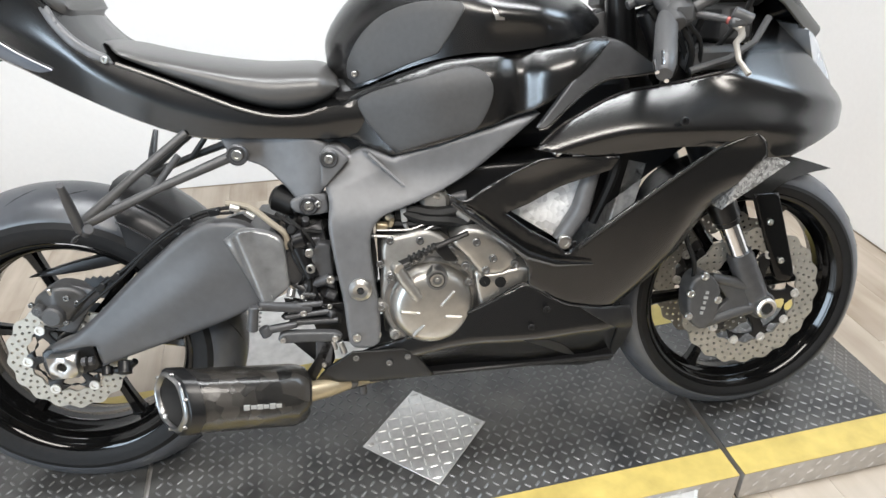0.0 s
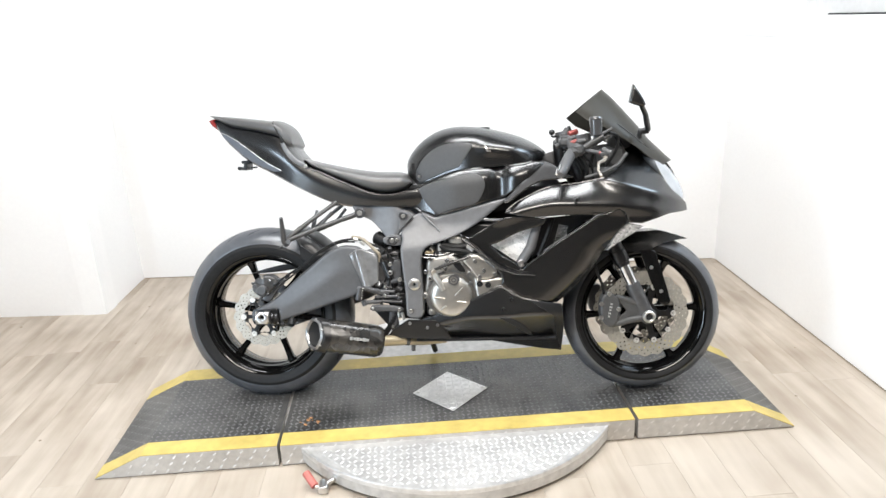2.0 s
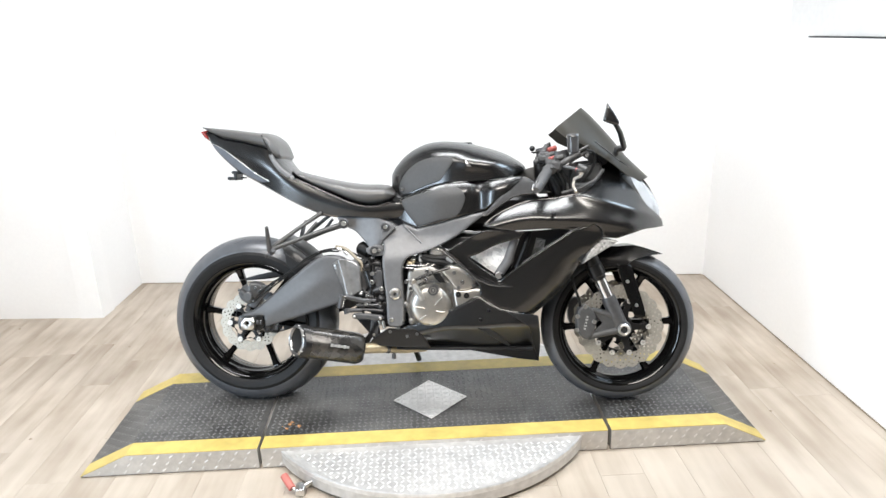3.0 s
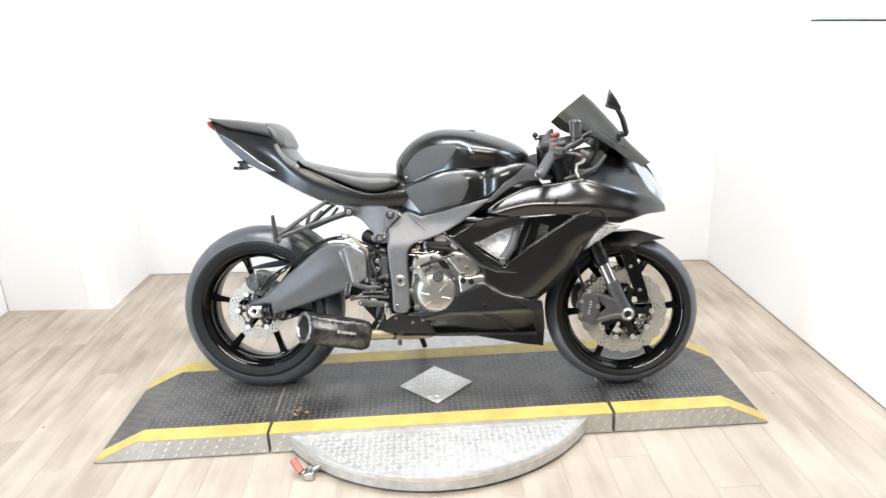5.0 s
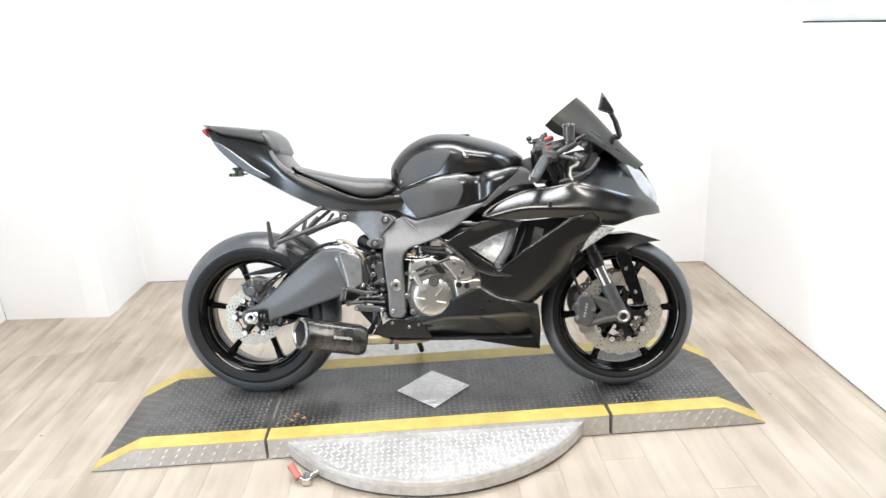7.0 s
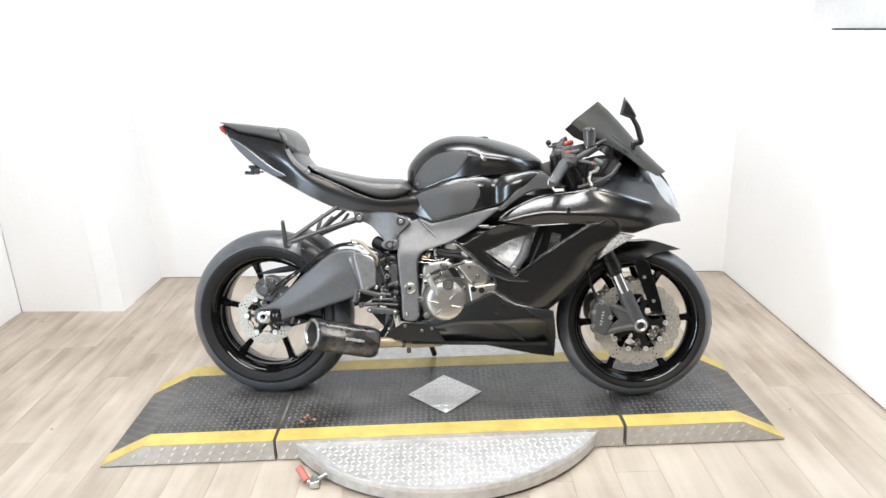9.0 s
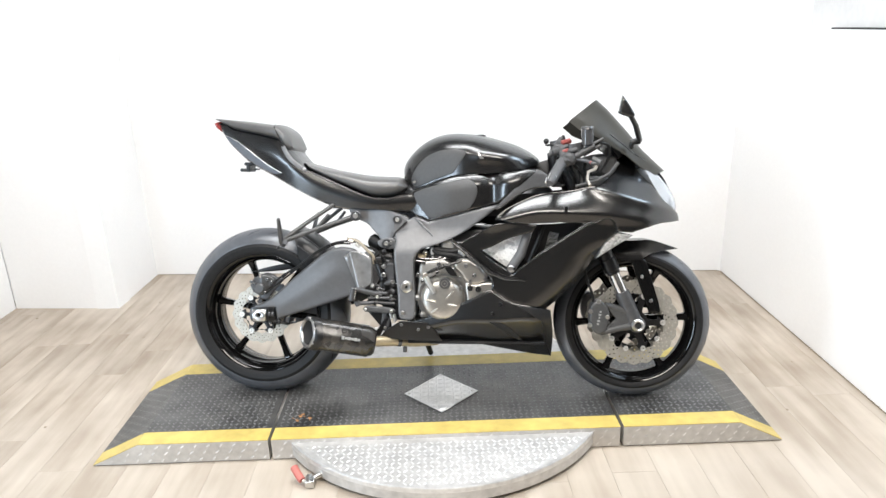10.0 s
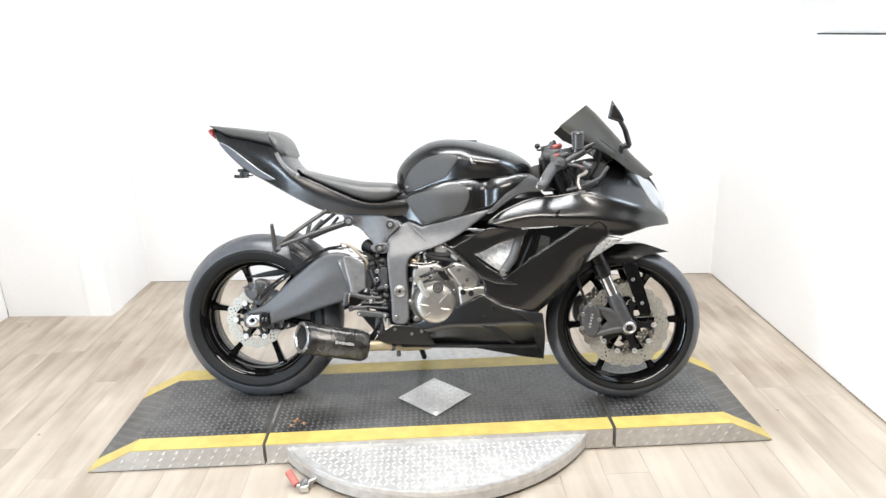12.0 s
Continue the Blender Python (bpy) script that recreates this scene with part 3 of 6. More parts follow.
def bars(region, height, spacing, length, width, rise, slant=45):
    """Raised tread bars, in two slants by turns, over the points for which region(x, y) holds."""
    x0, y0, x1, y1 = region[1]
    verts, faces = [], []
    nx, ny = int((x1 - x0) / spacing), int((y1 - y0) / spacing)
    for j in range(ny + 1):
        for i in range(nx + 1):
            cx, cy = x0 + i * spacing, y0 + j * spacing
            if not region[0](cx, cy):
                continue
            a = radians(slant if (i + j) % 2 else -slant)
            c, s, n = math.cos(a), math.sin(a), len(verts)
            h = length / 2
            for u, v, w in ((-h, 0, 0), (-h / 2, -width / 2, 0), (h / 2, -width / 2, 0), (h, 0, 0), (h / 2, width / 2, 0), (-h / 2, width / 2, 0), (-h * 0.5, 0, rise), (h * 0.5, 0, rise)):
                x, y = cx + u * c - v * s, cy + u * s + v * c
                verts.append((x, y, height(x) + w - 0.0003))
            faces += [tuple(n + k for k in f) for f in ((0, 1, 6), (1, 2, 7, 6), (2, 3, 7), (3, 4, 7), (4, 5, 6, 7), (5, 0, 6))]
    return verts, faces


def tread(owner, region, height, spacing, length, width, rise, mat, near):
    """Tread bars: those in the near stretch are parts of their own on two meshes, the rest one joined relief."""
    one = {}
    inside_near = lambda x, y: region[0](x, y) and near(x, y)
    x0, y0, x1, y1 = region[1]
    count = 0
    for j in range(int((y1 - y0) / spacing) + 1):
        for i in range(int((x1 - x0) / spacing) + 1):
            cx, cy = x0 + i * spacing, y0 + j * spacing
            if not inside_near(cx, cy) or count >= 300:
                continue
            key = (i + j) % 2
            if key not in one:
                ob = part("tread_bar", bars((lambda x, y: True, (0, 0, 0.0001, 0.0001)), lambda x: 0.0, 1.0, length, width, rise, -45 if key else 45), mat, owner, smooth=0)
                one[key] = ob.data
            else:
                ob = new("tread_bar", one[key])
                ob.parent = owner
            ob.location = (cx, cy, height(cx))
            count += 1
            done.add((round(cx, 4), round(cy, 4)))
    rest = bars((lambda x, y: region[0](x, y) and (round(x, 4), round(y, 4)) not in done, region[1]), height, spacing, length, width, rise)
    if rest[0]:
        tagged(part("tread_relief", rest, mat, owner, smooth=0), kind="stuff")
    done.clear()


done = set()


def prism_y(profile, y0, y1):
    """A profile of (x, z) carried along y."""
    n = len(profile)
    verts = [(x, y0, z) for x, z in profile] + [(x, y1, z) for x, z in profile]
    faces = [tuple(range(n)), tuple(reversed(range(n, 2 * n)))] + [(i, n + i, n + (i + 1) % n, (i + 1) % n) for i in range(n)]
    return verts, faces


def strip(points, y0, y1, thick):
    """A thin sheet laid along (x, z) points."""
    return prism_y([(x, z) for x, z in points] + [(x, z + thick) for x, z in reversed(points)], y0, y1)


def section(name, label, top, foot_l, foot_r):
    """One platform section over the top line of (x, z) points."""
    ob = thing(name, Matrix(), label, "ramp" if len(top) == 3 else "platform")
    part("base", prism_y([(foot_l, 0.004), (foot_r, 0.004)] + list(reversed(top)), Y_FRONT, Y_BACK), SKIRT, ob, "diamond-plate aluminium side skirt", smooth=0)
    xs, zs = [p[0] for p in top], [p[1] for p in top]

    def height(x):
        return float(np.interp(x, xs, zs)) + 0.002

    part("tread_mat", strip(top, Y_FRONT + TAPE - 0.002, Y_BACK - TAPE_BACK + 0.002, 0.002), RUBBER_MAT, ob, "black tread mat", smooth=0)
    part("edge_tape", strip(top, Y_FRONT, Y_FRONT + TAPE, 0.0026), YELLOW, ob, "yellow edge tape", smooth=0)
    part("edge_tape", strip(top, Y_BACK - TAPE_BACK, Y_BACK, 0.0026), YELLOW, ob, "yellow edge tape", smooth=0)
    flat = [x for x, z in top if z == Z_TOP]
    tread(ob, (lambda x, y: True, (xs[0] + 0.02, Y_FRONT + TAPE + 0.012, xs[-1] - 0.015, Y_BACK - TAPE_BACK - 0.010)), height, 0.0212, 0.0195, 0.0072, 0.0018, TREAD, lambda x, y: flat[0] + 0.02 < x < flat[-1] - 0.02 and 0.3 < x < 1.0 and y < 0.28 if len(top) == 2 else flat[0] + 0.02 < x < flat[-1] - 0.02)
    side = []
    for k in range(int((xs[-1] - xs[0]) / 0.015)):
        x, z = xs[0] + 0.02 + k * 0.015, (0.014, 0.041, 0.0665)[k % 3]
        if x < xs[-1] - 0.014 and z < np.interp(x, xs, zs) - 0.010:
            side.append(moved(bars((lambda a, b: True, (0, 0, 0.001, 0.001)), lambda a: 0.0, 0.1, 0.021, 0.007, 0.0018, -50 if k % 2 else -38), Matrix.Translation((x, Y_FRONT, z)) @ pose(0, 0, 0, 90, 0, 0)))
    if side:
        tagged(part("skirt_relief", merge(*side), SKIRT_BAR, ob, smooth=0), kind="stuff")
    # Dark strip drawn where shade falls under the skirt's foot.
    part("base_shadow_strip", box(min(foot_l, foot_r), Y_FRONT + 0.004, 0.0, max(foot_l, foot_r), Y_BACK - 0.004, 0.0042, 0), DARK, ob, "dark strip standing in for the shade under the skirt", smooth=0)
    return ob


section("ramp", "black tread ramp with yellow edges and aluminium skirt", [(-0.614, 0.004), (-0.448, Z_TOP), (0.006, Z_TOP)], -0.614, 0.006)
section("platform", "low black tread platform with yellow edges on the turntable", [(0.017, Z_TOP), (1.243, Z_TOP)], 0.017, 1.243)
section("ramp", "short black tread ramp with yellow edges, before the front wheel", [(1.256, Z_TOP), (1.668, Z_TOP), (1.822, 0.004)], 1.256, 1.822)

# diamond-shaped inspection plate
sheet = thing("inspection_plate", pose(0.618, 0.251, Z_TOP + 0.004, 0, 0, 45.5), "square aluminium tread plate lying diamond-wise on the mat", "plate")
part("sheet", box(-0.1015, -0.1015, 0, 0.1015, 0.1015, 0.003, 0.0008), ALU, sheet)
tread(sheet, (lambda x, y: abs(x) < 0.091 and abs(y) < 0.091, (-0.088, -0.088, 0.09, 0.09)), lambda x: 0.003, 0.0222, 0.0250, 0.0072, 0.0020, ALU, lambda x, y: True)
for sx, sy in ((-1, 1), (1, -1)):
    part("screw", moved(lathe([(0.0004, 0), (0.006, 0), (0.005, 0.0022), (0.0004, 0.0028)], 12, closed=False), pose(sx * 0.087, sy * 0.087, 0.003, 90, 0, 0)), STEEL, sheet, "bright screw")

# turntable
DC = (0.6185, 0.343)
disc = thing("turntable", pose(DC[0], DC[1], 0), "round aluminium tread-plate turntable under the platform", "turntable")
part("deck", moved(lathe([(0.0005, 0.012), (0.640, 0.012), (0.643, 0.015), (0.643, 0.064), (0.641, 0.066), (0.0005, 0.066)], 160, closed=False), pose(0, 0, 0, 90, 0, 0)), DECK, disc)
# Ring coloured dark as the shaded gap between deck and floor.
part("base_ring", moved(lathe([(0.0005, 0.0), (0.628, 0.0), (0.628, 0.0125), (0.0005, 0.0125)], 96, closed=False), pose(0, 0, 0, 90, 0, 0)), DARK, disc, "dark ring standing in for the shaded gap under the deck")
tread(disc, (lambda x, y: x * x + y * y < 0.627**2 and y < -0.375, (-0.62, -0.633, 0.62, -0.375)), lambda x: 0.066, 0.0215, 0.0200, 0.0064, 0.0018, ALU, lambda x, y: abs(x) < 0.4 and y < -0.43)
part("rim_strip", moved(lathe([(0.637, 0.0655), (0.6442, 0.0655), (0.6442, 0.05), (0.6425, 0.05), (0.642, 0.0672), (0.637, 0.0672)], 160), pose(0, 0, 0, 90, 0, 0)), ALU, disc, "worn aluminium rim")

# locking lever at the turntable's edge
lever = thing("locking_lever", pose(0.17, -0.16, 0), "small steel locking lever with a red rubber grip, on the floor", "lever")
part("grip", rod((-0.055, 0.026, 0.048), (-0.022, -0.015, 0.024), 0.013, 0.0125), RED_GRIP, lever, "red rubber grip")
part("arm", rod((-0.022, -0.015, 0.023), (0.012, -0.02, 0.018), 0.007), STEEL, lever)
part("clamp", merge(box(-0.012, -0.032, 0.002, 0.02, 0.008, 0.03, 0.004), rod((0.0, -0.034, 0.02), (0.0, 0.012, 0.02), 0.011)), STEEL, lever)
part("pin", rod((0.015, -0.005, 0.024), (0.06, 0.025, 0.03), 0.008), STEEL, lever)

# ---- motorcycle: x forward from the rear axle, y to its left, z up from its tyres' feet ----
bike = thing("motorcycle", pose(-0.045, 0.345, 0.078, -13.0, 0, -6.3), "black sport motorcycle leaning on its stand on the platform", "motorcycle")


def both(name, geo, mat, label="", parent=None, **kw):
    part(name, geo, mat, parent or bike, label, **kw)
    part(name, mirrored(geo), mat, parent or bike, label, **kw)


# half-widths of the bodywork
def w_tank(x, z):
    w = 0.098 + 0.062 * smoothstep(0.58, 0.80, x) - 0.045 * smoothstep(0.90, 1.06, x)
    w = w + 0.012 * smoothstep(0.78, 0.84, x) * np.exp(-(((z - 0.905) / 0.03) ** 2))
    return w


def w_fair(x, z):
    long = 1 - 0.10 * smoothstep(1.12, 0.80, x) - 0.9 * (np.maximum(x - 1.15, 0) / 0.40) ** 3.6
    ridge = flow(x, [0.88, 0.95, 1.03, 1.12, 1.24, 1.33, 1.42, 1.56], [0.668, 0.690, 0.706, 0.706, 0.698, 0.688, 0.674, 0.655])
    crease = flow(x, [1.1, 1.19, 1.30, 1.42, 1.56], [0.815, 0.796, 0.766, 0.731, 0.686])
    d = z - ridge
    nose = smoothstep(1.10, 1.26, x)
    w = 0.042 - 0.006 * nose - (0.5 - 0.3 * nose) * soft_kink(d, 0.004) - 4.0 * (np.maximum(d, 0) ** 2 - np.maximum(d - 0.065, 0) ** 2) - 0.45 * soft_kink(-d, 0.003) + 0.40 * soft_kink(-d - 0.03, 0.004)
    w = w + smoothstep(1.12, 1.24, x) * (0.62 * soft_kink(z - crease + 0.030, 0.008) - 1.06 * soft_kink(z - crease, 0.0022))
    return 0.209 * np.maximum(long, 0.08) + w * (0.5 + 0.5 * np.maximum(long, 0.08))


def w_cover(x, z):
    w = 0.13 + 0.052 * smoothstep(0.55, 0.74, x) + 0.016 * smoothstep(0.86, 0.95, x) - 0.03 * smoothstep(0.95, 1.05, x)
    w = w - 0.016 * np.exp(-(((x - 0.868) / 0.03) ** 2))
    top = flow(x, [0.53, 0.65, 0.8, 0.92, 1.04], [0.762, 0.79, 0.806, 0.812, 0.842])
    return w + 0.10 * (z - top) - 0.75 * soft_kink(z - top, 0.006)


def tail_width(x):
    return 0.045 + 0.075 * smoothstep(-0.2, 0.15, x) + 0.012 * smoothstep(0.25, 0.5, x)


def w_tail(x, z):
    mid = flow(x, [-0.2, -0.05, 0.1, 0.2, 0.3, 0.45, 0.6], [1.02, 0.962, 0.893, 0.822, 0.775, 0.742, 0.748])
    d = z - mid
    return tail_width(x) + 0.004 - 0.1 * soft_kink(d, 0.003) - 1.6 * np.maximum(d, 0) ** 2 - 0.28 * soft_kink(-d, 0.003)


def side_skin(name, outline, width, mat, thick=0.006, roll=0.004, holes=(), step=0.016, proud=0.0, label="", closed=True):
    loops = [curve(outline, 0.011)] + [curve(h, 0.011) for h in holes]
    geo = solid(loops, lambda x, z: -width(x, z) - proud, lambda x, z: -width(x, z) - proud + thick, step, roll)
    return geo


# tank
tank_line = [(0.535, 0.822, 1), (0.536, 0.872), (0.563, 0.917), (0.606, 0.957), (0.664, 0.986), (0.728, 0.996), (0.813, 0.989), (0.887, 0.972), (0.961, 0.948), (1.013, 0.920), (1.043, 0.893), (1.036, 0.877, 1),
             (0.998, 0.862), (0.939, 0.852), (0.849, 0.843), (0.789, 0.844), (0.739, 0.838), (0.678, 0.823), (0.617, 0.801), (0.576, 0.787, 1), (0.548, 0.800)]
tank_bottom = [(0.53, 0.80), (0.58, 0.792), (0.62, 0.806), (0.74, 0.843), (0.85, 0.848), (1.0, 0.868), (1.05, 0.885)]


def tank_soft(x, z):
    return z > np.interp(x, [p[0] for p in tank_bottom], [p[1] for p in tank_bottom]) + 0.008


part("fuel_tank", pillow(curve(tank_line, 0.008), w_tank, 0.085, tank_soft, 0.007), PAINT, bike)
tank_segs = [s for s in lines_of([curve(tank_line, 0.01)]) if tank_soft(*((s[0] + s[1]) / 2))]


def w_tank_skin(x, z):
    d = np.minimum(away(np.stack([x, z], 1), tank_segs) / 0.085, 1)
    return w_tank(x, z) * np.sqrt(np.maximum(1 - (1 - d) ** 2, 0)) + 0.0006


pad = [(0.575, 0.836), (0.602, 0.880), (0.646, 0.914), (0.702, 0.930), (0.765, 0.928), (0.779, 0.918), (0.757, 0.881), (0.731, 0.845, 1), (0.681, 0.829), (0.621, 0.806), (0.586, 0.798), (0.574, 0.808)]
both("tank_pad", side_skin("", pad, w_tank_skin, PAD, 0.004, 0.0025, proud=0.0025), PAD, "matt black rubber grip pad")
part("pad_rivet", bolt(0.586, -0.096, 0.816, 0.0055, 0.004), STEEL, bike, "bright rivet")
part("tank_badge", solid([curve([(0.822, 0.916, 1), (0.828, 0.912), (0.834, 0.9, 1), (0.842, 0.898, 1), (0.842, 0.894, 1), (0.828, 0.895, 1)], 0.004)], lambda x, z: -w_tank_skin(x, z) - 0.002, lambda x, z: -w_tank_skin(x, z) + 0.001, 0.01), STEEL, bike, "small bright badge")
part("filler_cap", moved(lathe([(0.0005, 0.0), (0.045, 0.0), (0.045, 0.006), (0.036, 0.009), (0.0005, 0.009)], 32, closed=False), pose(0.80, 0, 0.978, 90, -6, 0)), BLACK_METAL, bike, "black filler cap")

# side cover under the tank, with the knee grip
cover_line = [(0.530, 0.712, 1), (0.545, 0.755), (0.590, 0.787), (0.622, 0.799), (0.682, 0.820), (0.742, 0.835), (0.791, 0.838), (0.938, 0.847), (0.997, 0.857), (1.034, 0.853, 1),
              (0.997, 0.823), (0.938, 0.772), (0.889, 0.739, 1), (0.820, 0.721), (0.731, 0.696), (0.644, 0.674, 1), (0.600, 0.690), (0.574, 0.706)]
both("side_cover", side_skin("", cover_line, w_cover, PAINT, 0.02, 0.005, step=0.007), PAINT, "glossy black side cover")
knee = [(0.589, 0.774), (0.624, 0.791), (0.712, 0.813), (0.771, 0.824), (0.806, 0.813), (0.820, 0.782), (0.806, 0.741), (0.785, 0.716), (0.721, 0.702), (0.646, 0.681, 1), (0.621, 0.710), (0.598, 0.742)]
both("knee_pad", side_skin("", knee, w_cover, PAD, 0.005, 0.003, proud=0.003), PAD, "matt black rubber knee pad")
trim_line = [(0.881, 0.723, 1), (0.945, 0.785), (0.979, 0.818), (1.017, 0.859, 1), (1.050, 0.848), (1.095, 0.812, 1), (1.122, 0.800, 1), (1.08, 0.793), (1.014, 0.789), (0.976, 0.773), (0.937, 0.748), (0.898, 0.720)]
both("inner_trim", side_skin("", trim_line, lambda x, z: 0.224 - 0.55 * (z - 0.74), PAINT_MATT, 0.01, 0.004), PAINT_MATT, "satin black inner trim")
trim_lip = curve([(0.884, 0.720), (0.898, 0.722), (0.937, 0.750), (0.976, 0.775), (1.014, 0.791), (1.08, 0.795), (1.12, 0.800)], 0.012, False)
both("trim_lip", tube([(x, -0.226 + 0.55 * (z - 0.74), z) for x, z in trim_lip], 0.0024, 8), PAINT, "rolled glossy edge of the inner trim")

# seats
part("rider_seat", loft([(0.163, 0.894), (0.238, 0.874), (0.335, 0.853), (0.421, 0.840), (0.507, 0.836), (0.535, 0.828), (0.552, 0.812), (0.557, 0.800)], [(0.163, 0.889), (0.198, 0.864), (0.259, 0.829), (0.332, 0.796), (0.394, 0.769), (0.446, 0.755), (0.499, 0.757), (0.54, 0.772), (0.557, 0.792)], lambda x: tail_width(x) - 0.008 - 0.05 * smoothstep(0.2, 0.163, x) - 0.02 * smoothstep(0.52, 0.557, x), power=2.6), SEAT, bike, "black vinyl rider seat")
part("pillion_seat", loft([(-0.183, 1.065), (-0.073, 1.054), (0.050, 1.037), (0.075, 1.036), (0.106, 1.014), (0.122, 0.988), (0.129, 0.955)], [(-0.183, 1.059), (-0.14, 1.034), (-0.104, 1.018), (-0.014, 0.997), (0.05, 0.980), (0.085, 0.965), (0.106, 0.936), (0.119, 0.921), (0.129, 0.945)], lambda x: tail_width(x) + 0.004 - 0.03 * smoothstep(0.10, 0.129, x), power=2.6), SEAT, bike, "black vinyl pillion pad")
both("seat_piping", tube([(0.055, -0.06, 1.034), (0.066, -0.105, 1.022), (0.082, -0.1185, 0.995), (0.096, -0.119, 0.962), (0.110, -0.110, 0.932)], 0.0028, 8), HOSE, "black piping of the pad end")
part("seat_screw", bolt(0.182, -0.126, 0.866, 0.006, 0.005), STEEL, bike, "small bright screw")

# tail
tail_line = [(-0.184, 1.050, 1), (-0.139, 1.050, 1), (-0.105, 1.026), (-0.014, 1.008), (0.083, 0.983), (0.112, 0.965), (0.135, 0.924), (0.166, 0.888), (0.187, 0.872), (0.251, 0.842), (0.324, 0.808), (0.388, 0.780), (0.440, 0.766), (0.493, 0.764), (0.545, 0.780),
             (0.590, 0.775, 1), (0.60, 0.725, 1), (0.565, 0.702), (0.513, 0.701), (0.439, 0.706), (0.386, 0.709), (0.322, 0.713), (0.262, 0.728), (0.186, 0.761), (0.085, 0.815), (0.025, 0.848), (-0.026, 0.874), (-0.062, 0.897), (-0.100, 0.930), (-0.135, 0.966), (-0.160, 1.004)]
part("tail_fairing", pillow(curve(tail_line, 0.008), w_tail, 0.012, lambda x, z: x < 0.57, 0.007), PAINT, bike, "glossy black tail fairing")
tail_segs = [s for s in lines_of([curve(tail_line, 0.01)]) if (s[0] + s[1])[0] / 2 < 0.57]


def w_tail_skin(x, z):
    d = np.minimum(away(np.stack([x, z], 1), tail_segs) / 0.016, 1)
    return w_tail(x, z) * np.sqrt(np.maximum(1 - (1 - d) ** 2, 0)) + 0.0006


panel_line = [(-0.158, 1.0, 1), (-0.125, 0.990), (-0.083, 0.966), (-0.035, 0.931), (0.030, 0.884), (0.088, 0.852, 1), (0.060, 0.850), (0.012, 0.866), (-0.028, 0.884), (-0.075, 0.920), (-0.122, 0.966)]
# The panel's base colour carries its bluish reflection.
both("tail_panel", side_skin("", panel_line, w_tail_skin, TAIL_SHEEN_GREY, 0.006, 0.003, step=0.008, proud=0.003), TAIL_SHEEN_GREY, "grey tail side panel, a bluish reflection put into its colour")
# Thin steel tube added as the highlight along the panel's edge.
panel_glint = curve([(-0.158, 1.002), (-0.125, 0.992), (-0.083, 0.968), (-0.035, 0.933), (0.030, 0.886), (0.088, 0.854)], 0.012, False)
both("panel_glint", tube([(x, -float(w_tail_skin(np.array([x]), np.array([z]))[0]) - 0.003, z) for x, z in panel_glint], 0.001, 8), STEEL, "thin steel line standing in for the tail panel's edge highlight")
part("tail_light", pillow(curve([(-0.203, 1.049, 1), (-0.178, 1.057, 1), (-0.161, 1.031), (-0.170, 1.012, 1), (-0.190, 1.027)], 0.006), lambda x, z: 0.04 + 0 * x, 0.012, None, 0.008), RED_LENS, bike, "red tail light lens")
rail = [(0.092, 0.952, 1), (0.106, 0.954, 1), (0.118, 0.930), (0.140, 0.902), (0.166, 0.882), (0.184, 0.872, 1), (0.190, 0.858, 1), (0.160, 0.868), (0.128, 0.892), (0.104, 0.925)]
both("seat_rail_trim", side_skin("", rail, lambda x, z: tail_width(x) + 0 * z, FRAME, 0.012, 0.004, step=0.008, proud=0.004), FRAME, "light satin grey rail between the seats")
tail_edge = curve([(0.195, 0.858), (0.251, 0.834), (0.324, 0.800), (0.388, 0.772), (0.440, 0.757), (0.493, 0.755), (0.535, 0.765)], 0.012, False)
both("tail_edge", tube([(x, -tail_width(x) + 0.001, z) for x, z in tail_edge], 0.0045, 8), PAINT, "bevelled upper edge of the tail")
part("plate_bracket", merge(box(-0.085, -0.03, 0.885, -0.05, 0.03, 0.897, 0.003), box(-0.075, -0.034, 0.862, -0.062, 0.034, 0.89, 0.002), rod((-0.09, -0.04, 0.868), (-0.09, 0.04, 0.868), 0.007), box(-0.055, -0.015, 0.868, -0.038, 0.015, 0.874, 0.001)), BLACK_METAL, bike, "small black number plate bracket")

# upper fairing
fair_line = [(0.882, 0.684, 1), (0.928, 0.721), (1.005, 0.758), (1.052, 0.771), (1.137, 0.779), (1.228, 0.796), (1.264, 0.815), (1.301, 0.846), (1.322, 0.875), (1.320, 0.905, 1), (1.345, 0.910, 1),
             (1.372, 0.872, 1), (1.392, 0.842, 1), (1.432, 0.796), (1.472, 0.744), (1.50, 0.722), (1.534, 0.694, 1), (1.543, 0.668, 1), (1.495, 0.666), (1.45, 0.664), (1.405, 0.652), (1.348, 0.636, 1), (1.300, 0.640, 1), (1.290, 0.672), (1.267, 0.688, 1), (1.205, 0.668, 1), (1.120, 0.673), (0.980, 0.668)]
both("upper_fairing", side_skin("", fair_line, w_fair, PAINT, 0.005, 0.003, step=0.0055), PAINT, "satin black upper fairing")
lip = curve([(0.890, 0.692), (0.928, 0.7205), (1.005, 0.757), (1.052, 0.770), (1.137, 0.778), (1.222, 0.794)], 0.012, False)
both("fairing_lip", tube([(x, -float(w_fair(np.array([x]), np.array([z]))[0]), z) for x, z in lip], 0.0028, 8), PAINT, "raised lip of the fairing")
brow = [(1.318, 0.905, 1), (1.345, 0.93), (1.40, 0.908), (1.45, 0.872), (1.50, 0.815), (1.532, 0.752, 1), (1.512, 0.785), (1.470, 0.832), (1.425, 0.858), (1.385, 0.866), (1.35, 0.885, 1)]
